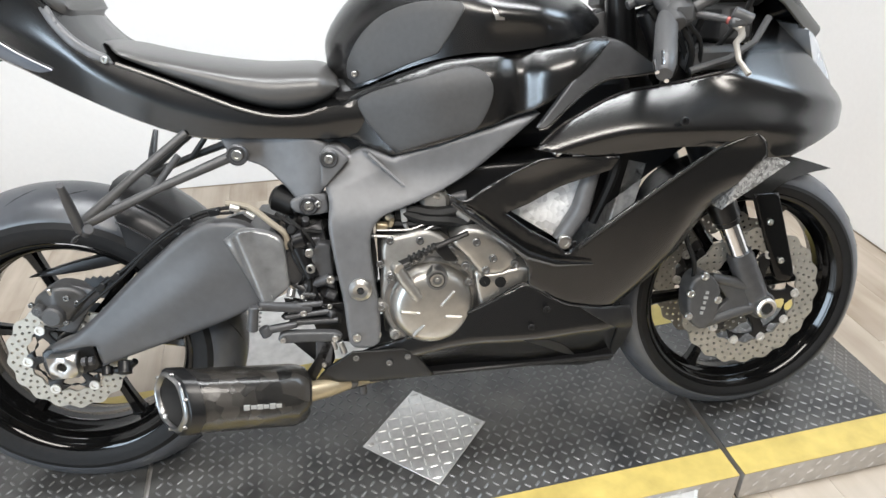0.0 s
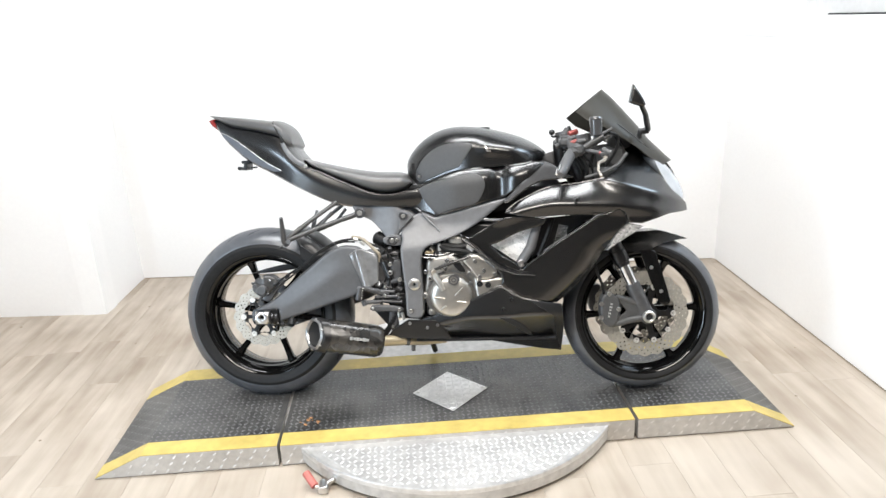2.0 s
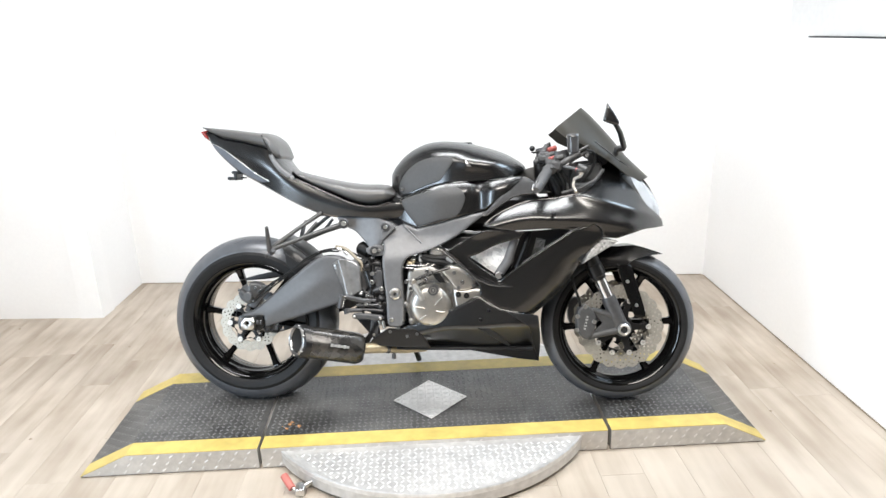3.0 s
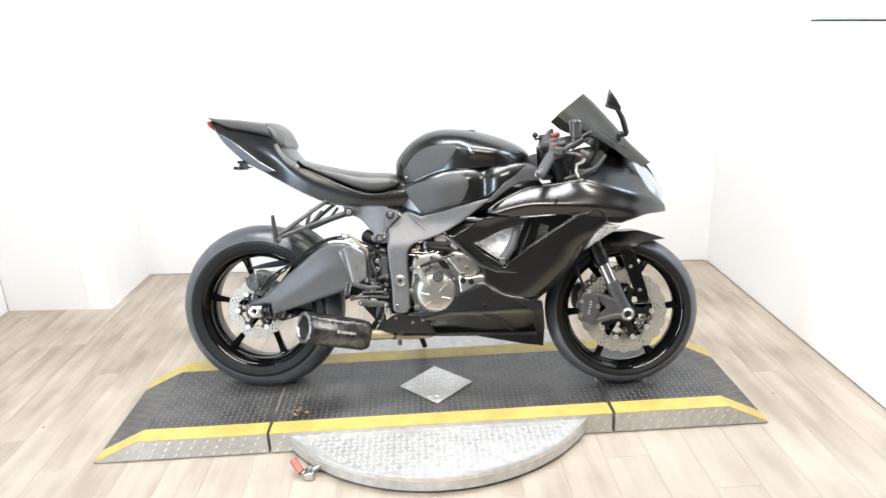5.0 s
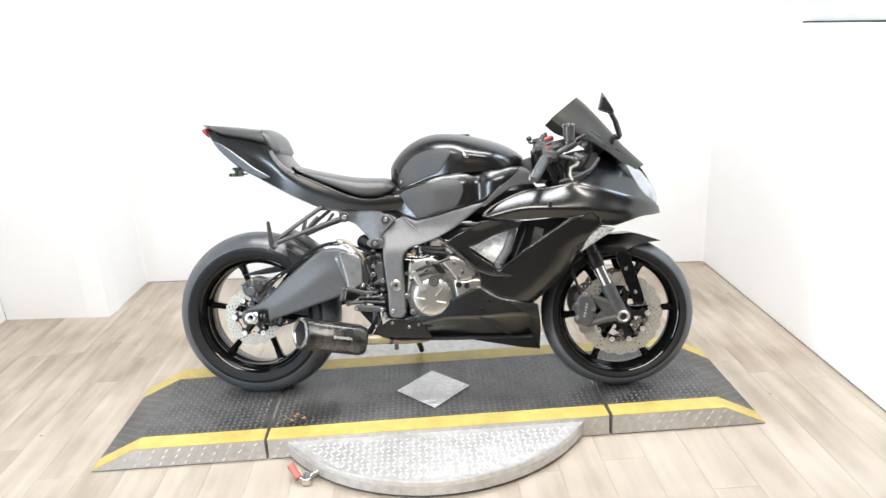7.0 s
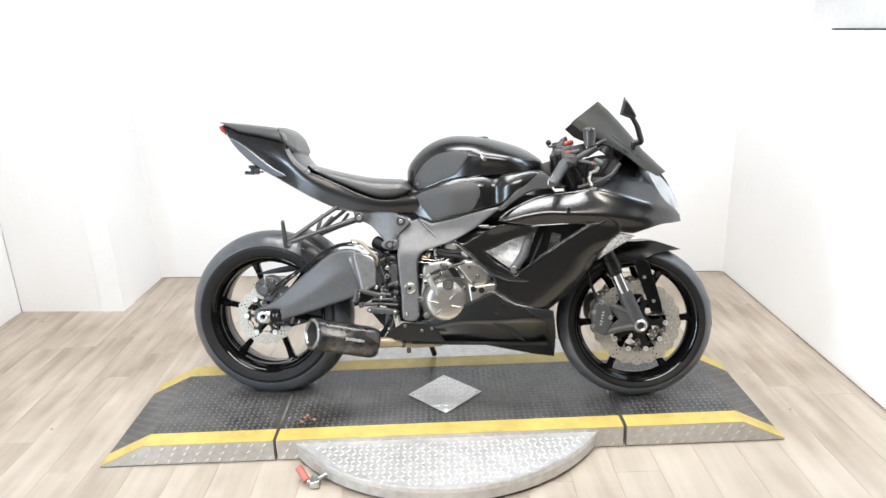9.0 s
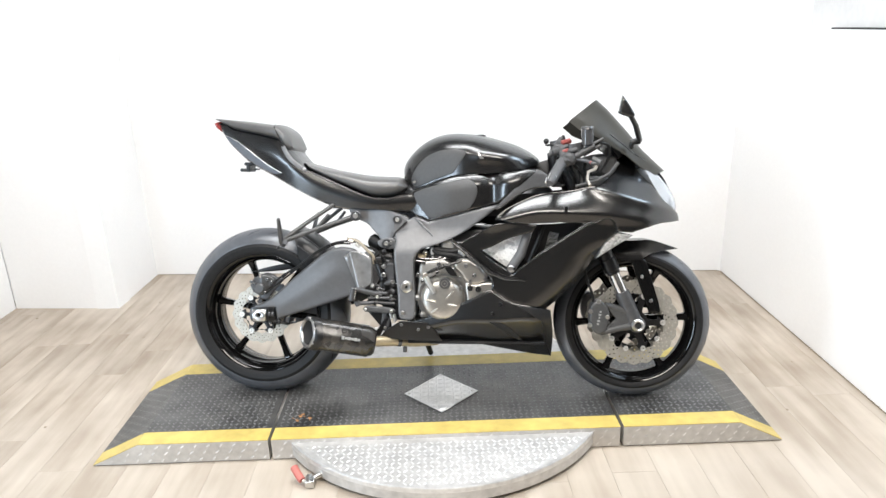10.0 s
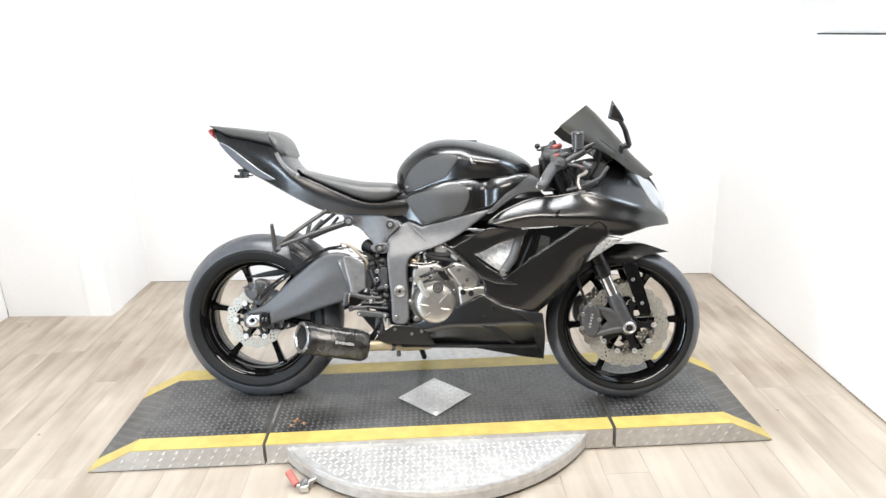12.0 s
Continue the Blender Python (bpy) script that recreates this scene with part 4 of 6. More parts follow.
part("nose_cowl", pillow(curve(brow, 0.008), lambda x, z: 0.158 - 0.115 * smoothstep(1.33, 1.53, x), 0.03, None, 0.01), PAINT, bike, "black nose cowl")
lamp_line = [(1.378, 0.868, 1), (1.43, 0.858), (1.475, 0.832), (1.515, 0.785), (1.538, 0.735), (1.541, 0.69, 1), (1.50, 0.70), (1.455, 0.75), (1.41, 0.81)]
part("headlight", pillow(curve(lamp_line, 0.008), lambda x, z: 0.148 - 0.105 * smoothstep(1.36, 1.53, x), 0.018, None, 0.01), LENS, bike, "bright clear headlight lens")
nose = [(1.40, 0.70, 1), (1.45, 0.735), (1.50, 0.718), (1.538, 0.694), (1.546, 0.670), (1.51, 0.663), (1.43, 0.660)]
part("nose_tip", pillow(curve(nose, 0.01), lambda x, z: 0.105 - 0.085 * smoothstep(1.42, 1.54, x), 0.02, None, 0.012), PAINT, bike, "black nose tip")

# lower side fairing with the vent
low_line = [(0.725, 0.618, 1), (0.760, 0.603), (0.785, 0.617), (0.872, 0.662), (0.892, 0.670), (1.030, 0.666, 1), (1.012, 0.640, 1), (0.928, 0.616), (0.870, 0.587), (0.832, 0.573, 1), (0.870, 0.541), (0.919, 0.510), (0.940, 0.490, 1),
            (0.972, 0.515), (1.05, 0.572), (1.121, 0.620), (1.188, 0.662, 1), (1.267, 0.689, 1), (1.292, 0.668), (1.300, 0.640, 1), (1.289, 0.634), (1.261, 0.609), (1.230, 0.553), (1.206, 0.511), (1.178, 0.472), (1.121, 0.413), (1.073, 0.370),
            (1.062, 0.362, 1), (1.008, 0.376), (0.938, 0.391), (0.869, 0.433, 1), (0.868, 0.470), (0.838, 0.505), (0.792, 0.562)]
def w_low(x, z):
    edge = np.interp(z, [0.36, 0.413, 0.472, 0.553, 0.64], [1.06, 1.121, 1.178, 1.23, 1.30])
    return w_fair(x, z) - 1.15 * soft_kink(0.045 - (edge - x), 0.016) * smoothstep(0.62, 0.53, z)


both("side_fairing", side_skin("", low_line, w_low, PAINT, 0.005, 0.004, step=0.009), PAINT, "satin black side fairing with a large vent")
both("fairing_rib", tube([(0.735, -0.222, 0.602), (0.80, -0.232, 0.552), (0.862, -0.232, 0.50), (0.915, -0.23, 0.478), (0.985, -0.228, 0.47)], [0.004, 0.006, 0.008, 0.006, 0.002], 8), PAINT, "raised black edge of the vent")
both("fairing_edge", tube([(0.955, -0.236, 0.505), (1.05, -0.243, 0.575), (1.121, -0.247, 0.623), (1.188, -0.247, 0.666), (1.262, -0.215, 0.689)], 0.0022, 6), BLACK_METAL, "thin bright edge of the vent")

# belly pan
belly_line = [(0.545, 0.30, 1), (0.600, 0.318, 1), (0.640, 0.330), (0.728, 0.367), (0.809, 0.405), (0.866, 0.432, 1), (0.938, 0.391), (1.008, 0.377), (1.077, 0.358, 1), (1.088, 0.263), (1.089, 0.158, 1), (1.008, 0.177), (0.928, 0.196), (0.828, 0.218), (0.727, 0.234), (0.640, 0.236), (0.56, 0.255), (0.50, 0.262, 1), (0.515, 0.285)]


def w_belly(x, z):
    fold = flow(x, [0.5, 0.62, 0.75, 0.87, 1.0, 1.1], [0.275, 0.288, 0.318, 0.324, 0.333, 0.322])
    w = 0.160 + 0.060 * smoothstep(0.45, 0.95, x) - 0.03 * smoothstep(1.0, 1.09, x)
    return w + 0.88 * (z - fold) - 1.02 * soft_kink(z - fold, 0.0025)


both("belly_pan", side_skin("", belly_line, w_belly, PAINT, 0.006, 0.004, step=0.007), PAINT, "glossy black belly pan")
edge_line = curve([(0.64, 0.3285), (0.728, 0.3655), (0.809, 0.4035), (0.866, 0.4305), (0.938, 0.3895), (1.008, 0.3755)], 0.012, False)
both("belly_edge", tube([(x, -float(w_belly(np.array([x]), np.array([z]))[0]), z) for x, z in edge_line], 0.0026, 8), PAINT, "bright rolled edge of the belly pan")
# A lighter material stands in for light on this forward-facing wedge.
wing = [(0.962, 0.383, 1), (1.074, 0.362, 1), (1.087, 0.27), (1.088, 0.165, 1), (1.066, 0.235), (1.046, 0.322, 1)]
both("belly_wing", side_skin("", wing, w_belly, PAINT_MATT, 0.004, 0.002, proud=0.004), PAINT_MATT, "satin black edge panel, toned lighter for the way it faces")
# No recess is cut: a dark patch on the surface paints the slot's shade.
scoop = [(0.858, 0.320, 1), (0.905, 0.316, 1), (0.945, 0.285), (0.985, 0.232, 1), (0.955, 0.248), (0.90, 0.292)]
both("belly_scoop", side_skin("", scoop, w_belly, DARK, 0.003, 0.001, proud=0.002), DARK, "dark patch painted in for the shaded slot of the belly pan")
for x, z in ((0.901, 0.386), (0.872, 0.352), (0.648, 0.262), (0.62, 0.30)):
    part("fairing_bolt", bolt(x, -0.222 if x > 0.8 else -0.165, z, 0.006, 0.004), BLACK_METAL, bike)
part("fairing_bolt", bolt(0.95, -0.225, 0.511, 0.006, 0.005), BLACK_METAL, bike)
part("fairing_bolt", bolt(1.124, -0.258, 0.722, 0.007, 0.005), BLACK_METAL, bike)
part("belly_floor", box(0.56, -0.15, 0.226, 1.06, 0.15, 0.236, 0.003), PAINT_MATT, bike)

# radiator and inner parts seen through the vent
part("radiator", moved(box(-0.02, -0.15, -0.12, 0.02, 0.15, 0.12, 0.003), pose(1.06, 0, 0.52, 0, 15, 0)), MESH, bike, "dull metal radiator core")
part("heat_shield", solid([curve([(0.83, 0.575, 1), (0.88, 0.60), (0.93, 0.625), (1.0, 0.645, 1), (0.985, 0.57), (0.945, 0.495, 1), (0.90, 0.525)], 0.02)], -0.165, -0.155, 0.02, 0.002), FOIL, bike, "bright crumpled heat shield foil")
part("inner_strut", tube([(0.935, -0.185, 0.505), (0.972, -0.185, 0.56), (1.0, -0.18, 0.65)], [0.017, 0.018, 0.014], 12), FRAME, bike, "grey inner fairing strut")
part("strut_bolt", bolt(0.938, -0.2, 0.508, 0.013, 0.01), STEEL, bike)
part("inner_panel", solid([curve([(0.98, 0.52, 1), (1.02, 0.66, 1), (1.2, 0.67, 1), (1.1, 0.6, 1)], 0.03)], -0.15, -0.146, 0.03), BLACK_METAL, bike)
part("inner_hose", hose([(1.0, -0.17, 0.53), (1.03, -0.175, 0.6), (1.05, -0.17, 0.66)], 0.009), HOSE, bike, "black coolant hose")

# frame
frame_line = [(0.518, 0.673), (0.531, 0.697), (0.549, 0.697), (0.568, 0.681, 1), (0.596, 0.690), (0.641, 0.672, 1), (0.728, 0.695), (0.819, 0.717), (0.905, 0.736, 1), (0.849, 0.692), (0.788, 0.646), (0.728, 0.613), (0.666, 0.589), (0.615, 0.572), (0.594, 0.548), (0.588, 0.509), (0.590, 0.458), (0.594, 0.375), (0.589, 0.325),
              (0.564, 0.316), (0.534, 0.327), (0.529, 0.416), (0.521, 0.499), (0.517, 0.561), (0.522, 0.602), (0.517, 0.638)]


def w_frame(x, z):
    w = 0.150 + 0.028 * smoothstep(0.66, 0.55, z) + 0.02 * smoothstep(0.62, 0.85, x)
    edge = 0.596 + (0.685 - z) * 1.02
    return w - 0.38 * soft_kink(z - 0.622 - 0.33 * (x - 0.518), 0.002) * smoothstep(edge + 0.005, edge - 0.005, x)


both("main_frame", side_skin("", frame_line, w_frame, FRAME, 0.045, 0.007, step=0.0065), FRAME, "dark grey cast aluminium frame")
both("frame_rib", rod((0.598, -0.150, 0.684), (0.658, -0.166, 0.624), 0.0036, 0.0024, 8), FRAME, "raised edge of the frame casting")
tab_line = [(0.511, 0.636, 1), (0.514, 0.668), (0.515, 0.688), (0.529, 0.701), (0.546, 0.695), (0.563, 0.676, 1), (0.518, 0.630, 1)]
both("frame_tab", solid([curve(tab_line, 0.006)], -0.157, -0.135, 0.008, 0.003), FRAME, "grey mounting tab of the frame")
part("pivot_bolt", lathe([(0.0005, -0.006), (0.006, -0.006), (0.007, -0.012), (0.014, -0.013), (0.021, -0.008), (0.022, 0.01), (0.0005, 0.01)], 28, (0.563, -0.176, 0.440), closed=False), STEEL, bike, "bright swingarm pivot bolt")
part("pivot_socket", lathe([(0.0005, -0.0125), (0.0055, -0.0125), (0.0055, -0.006), (0.0005, -0.006)], 6, (0.563, -0.176, 0.440), closed=False), DARK, bike)
sub_line = [(0.335, 0.730, 1), (0.37, 0.726), (0.492, 0.716), (0.530, 0.700, 1), (0.522, 0.660), (0.512, 0.617), (0.469, 0.597), (0.446, 0.622), (0.410, 0.662), (0.378, 0.678), (0.352, 0.692)]
both("subframe", side_skin("", sub_line, lambda x, z: 0.106 + 0.02 * smoothstep(0.4, 0.52, x), FRAME, 0.02, 0.006), FRAME, "dark grey subframe plate")
for x, y, z, r in ((0.530, -0.157, 0.681, 0.0095), (0.371, -0.130, 0.694, 0.012), (0.483, -0.127, 0.592, 0.011)):
    head = part("frame_bolt", lathe([(0.0005, -0.003), (r + 0.001, -0.003), (r + 0.004, -0.006), (r + 0.007, -0.003), (r + 0.007, 0.004), (0.0005, 0.004)], 26, (x, y, z), closed=False), GUNMETAL, bike, "dark bolt in a raised ring")
    part("hex_head", bolt(x, y - 0.002, z, r * 0.8, 0.007), STEEL, head, "bright hex bolt head")
part("link_tab", solid([curve([(0.45, 0.600), (0.481, 0.612), (0.515, 0.612, 1), (0.518, 0.575, 1), (0.485, 0.572), (0.455, 0.582)], 0.01)], -0.125, -0.108, 0.015, 0.004), FRAME, bike)
part("shock_reservoir", merge(rod((0.414, -0.075, 0.603), (0.46, -0.09, 0.582), 0.026, 0.024, 20, 0.008), rod((0.452, -0.085, 0.563), (0.505, -0.09, 0.528), 0.022, 0.022, 20, 0.006)), HOSE, bike, "black rubber cap")
part("shock", merge(rod((0.44, -0.02, 0.60), (0.46, -0.02, 0.36), 0.022), tube([(0.45 + 0.034 * math.cos(a * 0.55) + 0.00025 * a, -0.02 + 0.034 * math.sin(a * 0.55), 0.57 - a * 0.00155) for a in range(110)], 0.006, 6)), BLACK_METAL, bike, "rear shock with coil spring")

# swingarm
swing_line = [(-0.041, 0.343), (-0.022, 0.357), (0.020, 0.374), (0.070, 0.412), (0.137, 0.470), (0.224, 0.538), (0.267, 0.566), (0.310, 0.578), (0.363, 0.570), (0.396, 0.538), (0.426, 0.496), (0.428, 0.456), (0.391, 0.424), (0.337, 0.396), (0.262, 0.370), (0.176, 0.342), (0.088, 0.314), (0.040, 0.300), (-0.032, 0.295), (-0.043, 0.318)]
slot_line = [(-0.029, 0.345, 1), (0.056, 0.350, 1), (0.058, 0.309, 1), (-0.029, 0.303, 1)]
swing = side_skin("", swing_line, lambda x, z: 0.128 + 0.018 * smoothstep(0.05, 0.3, x) + 0.006 * np.exp(-(((z - np.interp(x, [0.05, 0.3, 0.42], [0.34, 0.49, 0.5])) / 0.04) ** 2)), SWING, 0.03, 0.009, holes=(slot_line,), step=0.011)
part("swingarm", swing, SWING, bike, "large dark grey swingarm arm")
part("swingarm", moved(mirrored(swing), Matrix.Translation((0, 0, -0.06))), SWING, bike, "far arm of the swingarm")
part("swing_brace", box(0.35, -0.11, 0.41, 0.41, 0.11, 0.54, 0.01), SWING, bike)
part("swing_guard", solid([curve([(0.330, 0.548, 1), (0.362, 0.566), (0.410, 0.556), (0.432, 0.535), (0.434, 0.450, 1), (0.398, 0.424, 1), (0.380, 0.432)], 0.01)], lambda x, z: -0.160 - 0.018 * np.exp(-(((x - np.interp(z, [0.42, 0.56], [0.392, 0.36])) / 0.014) ** 2)) - 0.006 * smoothstep(0.36, 0.40, x), -0.148, 0.005, 0.003), GUARD, bike, "scuffed grey heel guard plate")
part("guard_screw", bolt(0.398, -0.170, 0.437, 0.005, 0.004), STEEL, bike)
part("guard_screw", bolt(0.352, -0.166, 0.552, 0.005, 0.004), STEEL, bike)
part("axle_block", solid([curve([(-0.024, 0.346, 1), (0.026, 0.346, 1), (0.026, 0.302, 1), (-0.024, 0.302, 1)], 0.02), ring(0, 0.326, 0.0085, 16)], -0.156, -0.13, 0.02, 0.002), STEEL, bike, "bright square axle block")
# Black plate painted in as the slot's shaded depth.
part("axle_carrier", solid([curve([(-0.040, 0.348), (0.0, 0.356), (0.052, 0.358, 1), (0.058, 0.306, 1), (0.01, 0.294), (-0.038, 0.298)], 0.012)], -0.132, -0.10, 0.02, 0.003), BLACK_METAL, bike, "dark plate standing in for the shaded axle slot")
for x in (0.036, 0.049):
    part("adjuster_nut", rod((x - 0.004, -0.142, 0.328), (x + 0.004, -0.142, 0.328), 0.009, 0.009, 6, 0.001), GUNMETAL, bike, "dark chain adjuster nut")
# Axle coloured dark so that the block's hole looks shaded.
part("axle", rod((0, -0.142, 0.326), (0, 0.15, 0.326), 0.012), DARK, bike)
def fender_arc(r, a0, a1, rows, thick=0.004, n=26):
    """A shell over the rear tyre: rows of (y, drop below r, trim of the rear end in degrees)."""
    verts, faces = [], []
    m = len(rows)
    for lay in (0.0, thick):
        for i in range(n):
            for y, drop, trim in rows:
                a = radians(a0 + (a1 - trim - a0) * i / (n - 1))
                verts.append((-0.011 + (r - drop - lay) * math.cos(a), y * (1 - lay / 0.12), 0.3195 + (r - drop - lay) * math.sin(a)))
    k = n * m
    for i in range(n - 1):
        for j in range(m - 1):
            q = (i * m + j, i * m + j + 1, (i + 1) * m + j + 1, (i + 1) * m + j)
            faces += [q, tuple(k + v for v in reversed(q))]
    rim = [i * m for i in range(n)] + [(n - 1) * m + j for j in range(1, m)] + [i * m + m - 1 for i in range(n - 2, -1, -1)] + list(range(m - 2, 0, -1))
    faces += [(b, a, k + a, k + b) for a, b in zip(rim, rim[1:] + rim[:1])]
    return verts, faces


side_rows = [(0.112, 0.085, 14), (0.112, 0.055, 9), (0.108, 0.034, 5), (0.098, 0.018, 3), (0.08, 0.007, 1), (0.045, 0.0, 0)]
part("rear_hugger", fender_arc(0.352, 14, 68, [(-y, d, c) for y, d, c in side_rows] + [(0.0, -0.002, 0)] + list(reversed(side_rows))), PAINT_MATT, bike, "matt black rear hugger over the tyre")
for drop, y in ((0.012, 0.092), (0.05, 0.1135)):
    part("hugger_rib", tube([(-0.011 + (0.3535 - drop) * math.cos(radians(a)), -y, 0.3195 + (0.3535 - drop) * math.sin(radians(a))) for a in range(16, 62, 3)], 0.0022, 6), PAINT_MATT, bike, "thin raised rib of the hugger")
part("chain_guard", solid([curve([(-0.062, 0.476, 1), (0.01, 0.496), (0.084, 0.509), (0.16, 0.512, 1), (0.20, 0.495, 1), (0.114, 0.490), (0.065, 0.483), (-0.008, 0.477)], 0.012)], -0.068, -0.05, 0.014, 0.003), BLACK_METAL, bike, "thin black fin of the chain guard")
part("brake_line", merge(hose([(0.045, -0.142, 0.44), (0.10, -0.142, 0.478), (0.15, -0.142, 0.508), (0.23, -0.14, 0.567), (0.3, -0.135, 0.597), (0.37, -0.135, 0.598), (0.43, -0.13, 0.57)], 0.0036), hose([(0.03, -0.135, 0.41), (0.075, -0.146, 0.445), (0.14, -0.146, 0.492), (0.21, -0.142, 0.548), (0.29, -0.136, 0.588), (0.35, -0.134, 0.592)], 0.003)), HOSE, bike, "black brake lines along the swingarm")
for x, z, turn in ((0.098, 0.474, 40), (0.128, 0.492, 38), (0.268, 0.584, 22), (0.318, 0.597, 5)):
    part("line_clip", moved(box(-0.010, -0.006, -0.006, 0.010, 0.006, 0.006, 0.002), pose(x, -0.142, z, 0, -turn, 0)), BLACK_METAL, bike, "black line clip")
part("pipe_fitting", merge(rod((0.345, -0.138, 0.603), (0.362, -0.138, 0.598), 0.007), rod((0.37, -0.138, 0.592), (0.385, -0.138, 0.58), 0.006)), STEEL, bike, "bright pipe fitting")
part("cream_hose", hose([(0.338, -0.13, 0.609), (0.378, -0.135, 0.600), (0.415, -0.14, 0.567), (0.436, -0.14, 0.544), (0.437, -0.14, 0.517)], 0.006), CREAM, bike, "cream coloured hose")

# passenger footrest hanger
for s in (-1, 1):
    part("footrest_hanger", merge(tube([(0.10, s * 0.19, 0.60), (0.20, s * 0.15, 0.675), (0.285, s * 0.11, 0.735)], [0.009, 0.0075, 0.008], 10), tube([(0.10, s * 0.19, 0.60), (0.23, s * 0.15, 0.648), (0.37, s * 0.112, 0.694)], [0.009, 0.0075, 0.010], 10), rod((0.22, s * 0.14, 0.643), (0.27, s * 0.125, 0.70), 0.006)), CALIPER, bike, "dark grey tubular footrest hanger")
    part("footrest", merge(tube([(0.112, s * 0.2, 0.60), (0.115, s * 0.222, 0.64), (0.122, s * 0.256, 0.69)], [0.009, 0.009, 0.006], 10), rod((0.114, s * 0.19, 0.592), (0.13, s * 0.212, 0.604), 0.009)), GUNMETAL, bike, "folded grey passenger footrest")
    part("footrest_spring", hose([(0.104, s * 0.2, 0.585), (0.096, s * 0.205, 0.580), (0.102, s * 0.21, 0.588), (0.115, s * 0.2, 0.595)], 0.0022), GUNMETAL, bike)

# engine
part("crankcase", solid([curve([(0.60, 0.32, 1), (0.60, 0.50), (0.615, 0.555), (0.70, 0.60), (0.80, 0.60, 1), (0.90, 0.50), (0.90, 0.40, 1), (0.80, 0.30), (0.68, 0.29)], 0.02)], -0.125, 0.13, 0.03, 0.01), GUNMETAL, bike, "dark engine crankcase")
part("cylinder_block", solid([curve([(0.68, 0.54, 1), (0.73, 0.645, 1), (0.95, 0.645, 1), (0.93, 0.50, 1)], 0.03)], -0.13, 0.13, 0.03, 0.01), BLACK_METAL, bike)
part("clutch_housing", solid([curve([(0.600, 0.38), (0.606, 0.47), (0.612, 0.52), (0.65, 0.532), (0.70, 0.535), (0.745, 0.500), (0.785, 0.46), (0.793, 0.385), (0.76, 0.335), (0.71, 0.318), (0.64, 0.312)], 0.014)], -0.163, -0.11, 0.018, 0.008), ENGINE, bike, "grey alloy engine side casing")
CX, CZ = 0.692, 0.397
clutch = part("clutch_cover", lathe([(0.0005, -0.0235), (0.04, -0.023), (0.058, -0.021), (0.070, -0.015), (0.077, -0.004), (0.079, 0.02), (0.085, 0.021), (0.085, 0.03), (0.0005, 0.03)], 72, (CX, -0.177, CZ), closed=False), COVER, bike, "round bronze-grey clutch cover")
for p, q in (((0.631, 0.396), (0.671, 0.389)), ((0.707, 0.399), (0.735, 0.429)), ((0.712, 0.379), (0.748, 0.374)), ((0.651, 0.344), (0.676, 0.365))):
    part("clutch_rib", rod((p[0], -0.2, p[1]), (q[0], -0.2, q[1]), 0.0038, 0.0038, 10, 0.003), COVER, clutch, "bright raised rib")
part("timing_plug", lathe([(0.0005, -0.008), (0.008, -0.008), (0.009, -0.004), (0.013, -0.004), (0.015, -0.009), (0.019, -0.009), (0.021, 0.0), (0.021, 0.02), (0.0005, 0.02)], 28, (0.703, -0.196, 0.455), closed=False), DARK_STEEL, bike, "dark steel engine plug")
part("clutch_arm", merge(tube([(0.632, -0.196, 0.484), (0.645, -0.199, 0.458), (0.668, -0.203, 0.420)], [0.011, 0.012, 0.009], 14), rod((0.628, -0.196, 0.487), (0.636, -0.208, 0.484), 0.011)), COVER, bike, "clutch release arm")
part("clutch_cable", merge(tube([(0.630, -0.2, 0.489), (0.67, -0.203, 0.505), (0.72, -0.2, 0.523), (0.765, -0.19, 0.535)], 0.005, 8), *[rod((0.655 + 0.009 * k, -0.202, 0.4985 + 0.0037 * k), (0.660 + 0.009 * k, -0.202, 0.5005 + 0.0037 * k), 0.0085, n=12) for k in range(6)]), BLACK_METAL, bike, "black ribbed clutch cable")
# Dark ring added as the shadow gap round the cover.
part("clutch_gap_shade", lathe([(0.082, -0.002), (0.089, -0.002), (0.0895, 0.004), (0.0895, 0.014), (0.082, 0.014)], 72, (CX, -0.166, CZ)), DARK_STEEL, bike, "dark ring standing in for the shade round the clutch cover")
for k in range(9):
    a = radians(20 + 40 * k)
    x, z = CX + 0.094 * math.cos(a), CZ + 0.094 * math.sin(a)
    boss = part("case_boss", rod((x, -0.172, z), (x, -0.15, z), 0.0105, 0.0115, 14, 0.002), ENGINE, bike, "cast bolt boss")
    part("boss_bolt", bolt(x, -0.172, z, 0.0065, 0.006), DARK_STEEL, boss, "dark bolt head")
part("sensor_plate", solid([curve([(0.698, 0.512, 1), (0.726, 0.514, 1), (0.746, 0.480, 1), (0.722, 0.482)], 0.008)], -0.182, -0.165, 0.01, 0.002), BLACK_METAL, bike, "black sensor plate")
part("plug_socket", merge(lathe([(0.009, -0.0085), (0.0125, -0.0085), (0.0125, -0.004), (0.009, -0.004)], 20, (0.703, -0.198, 0.455)), rod((0.703, -0.2055, 0.455), (0.703, -0.20, 0.455), 0.0045, n=6)), STEEL, bike, "bright socket of the engine plug")
part("upper_hose", hose([(0.655, -0.14, 0.568), (0.69, -0.15, 0.556), (0.73, -0.155, 0.552), (0.765, -0.155, 0.545), (0.79, -0.15, 0.555)], 0.011), HOSE, bike, "thick black coolant hose")
part("fuel_rail", merge(hose([(0.59, -0.15, 0.532), (0.64, -0.155, 0.528), (0.68, -0.155, 0.532), (0.715, -0.15, 0.547)], 0.0035), hose([(0.60, -0.145, 0.540), (0.66, -0.15, 0.538), (0.70, -0.15, 0.55)], 0.0028)), DARK_STEEL, bike, "thin steel pipes over the engine")
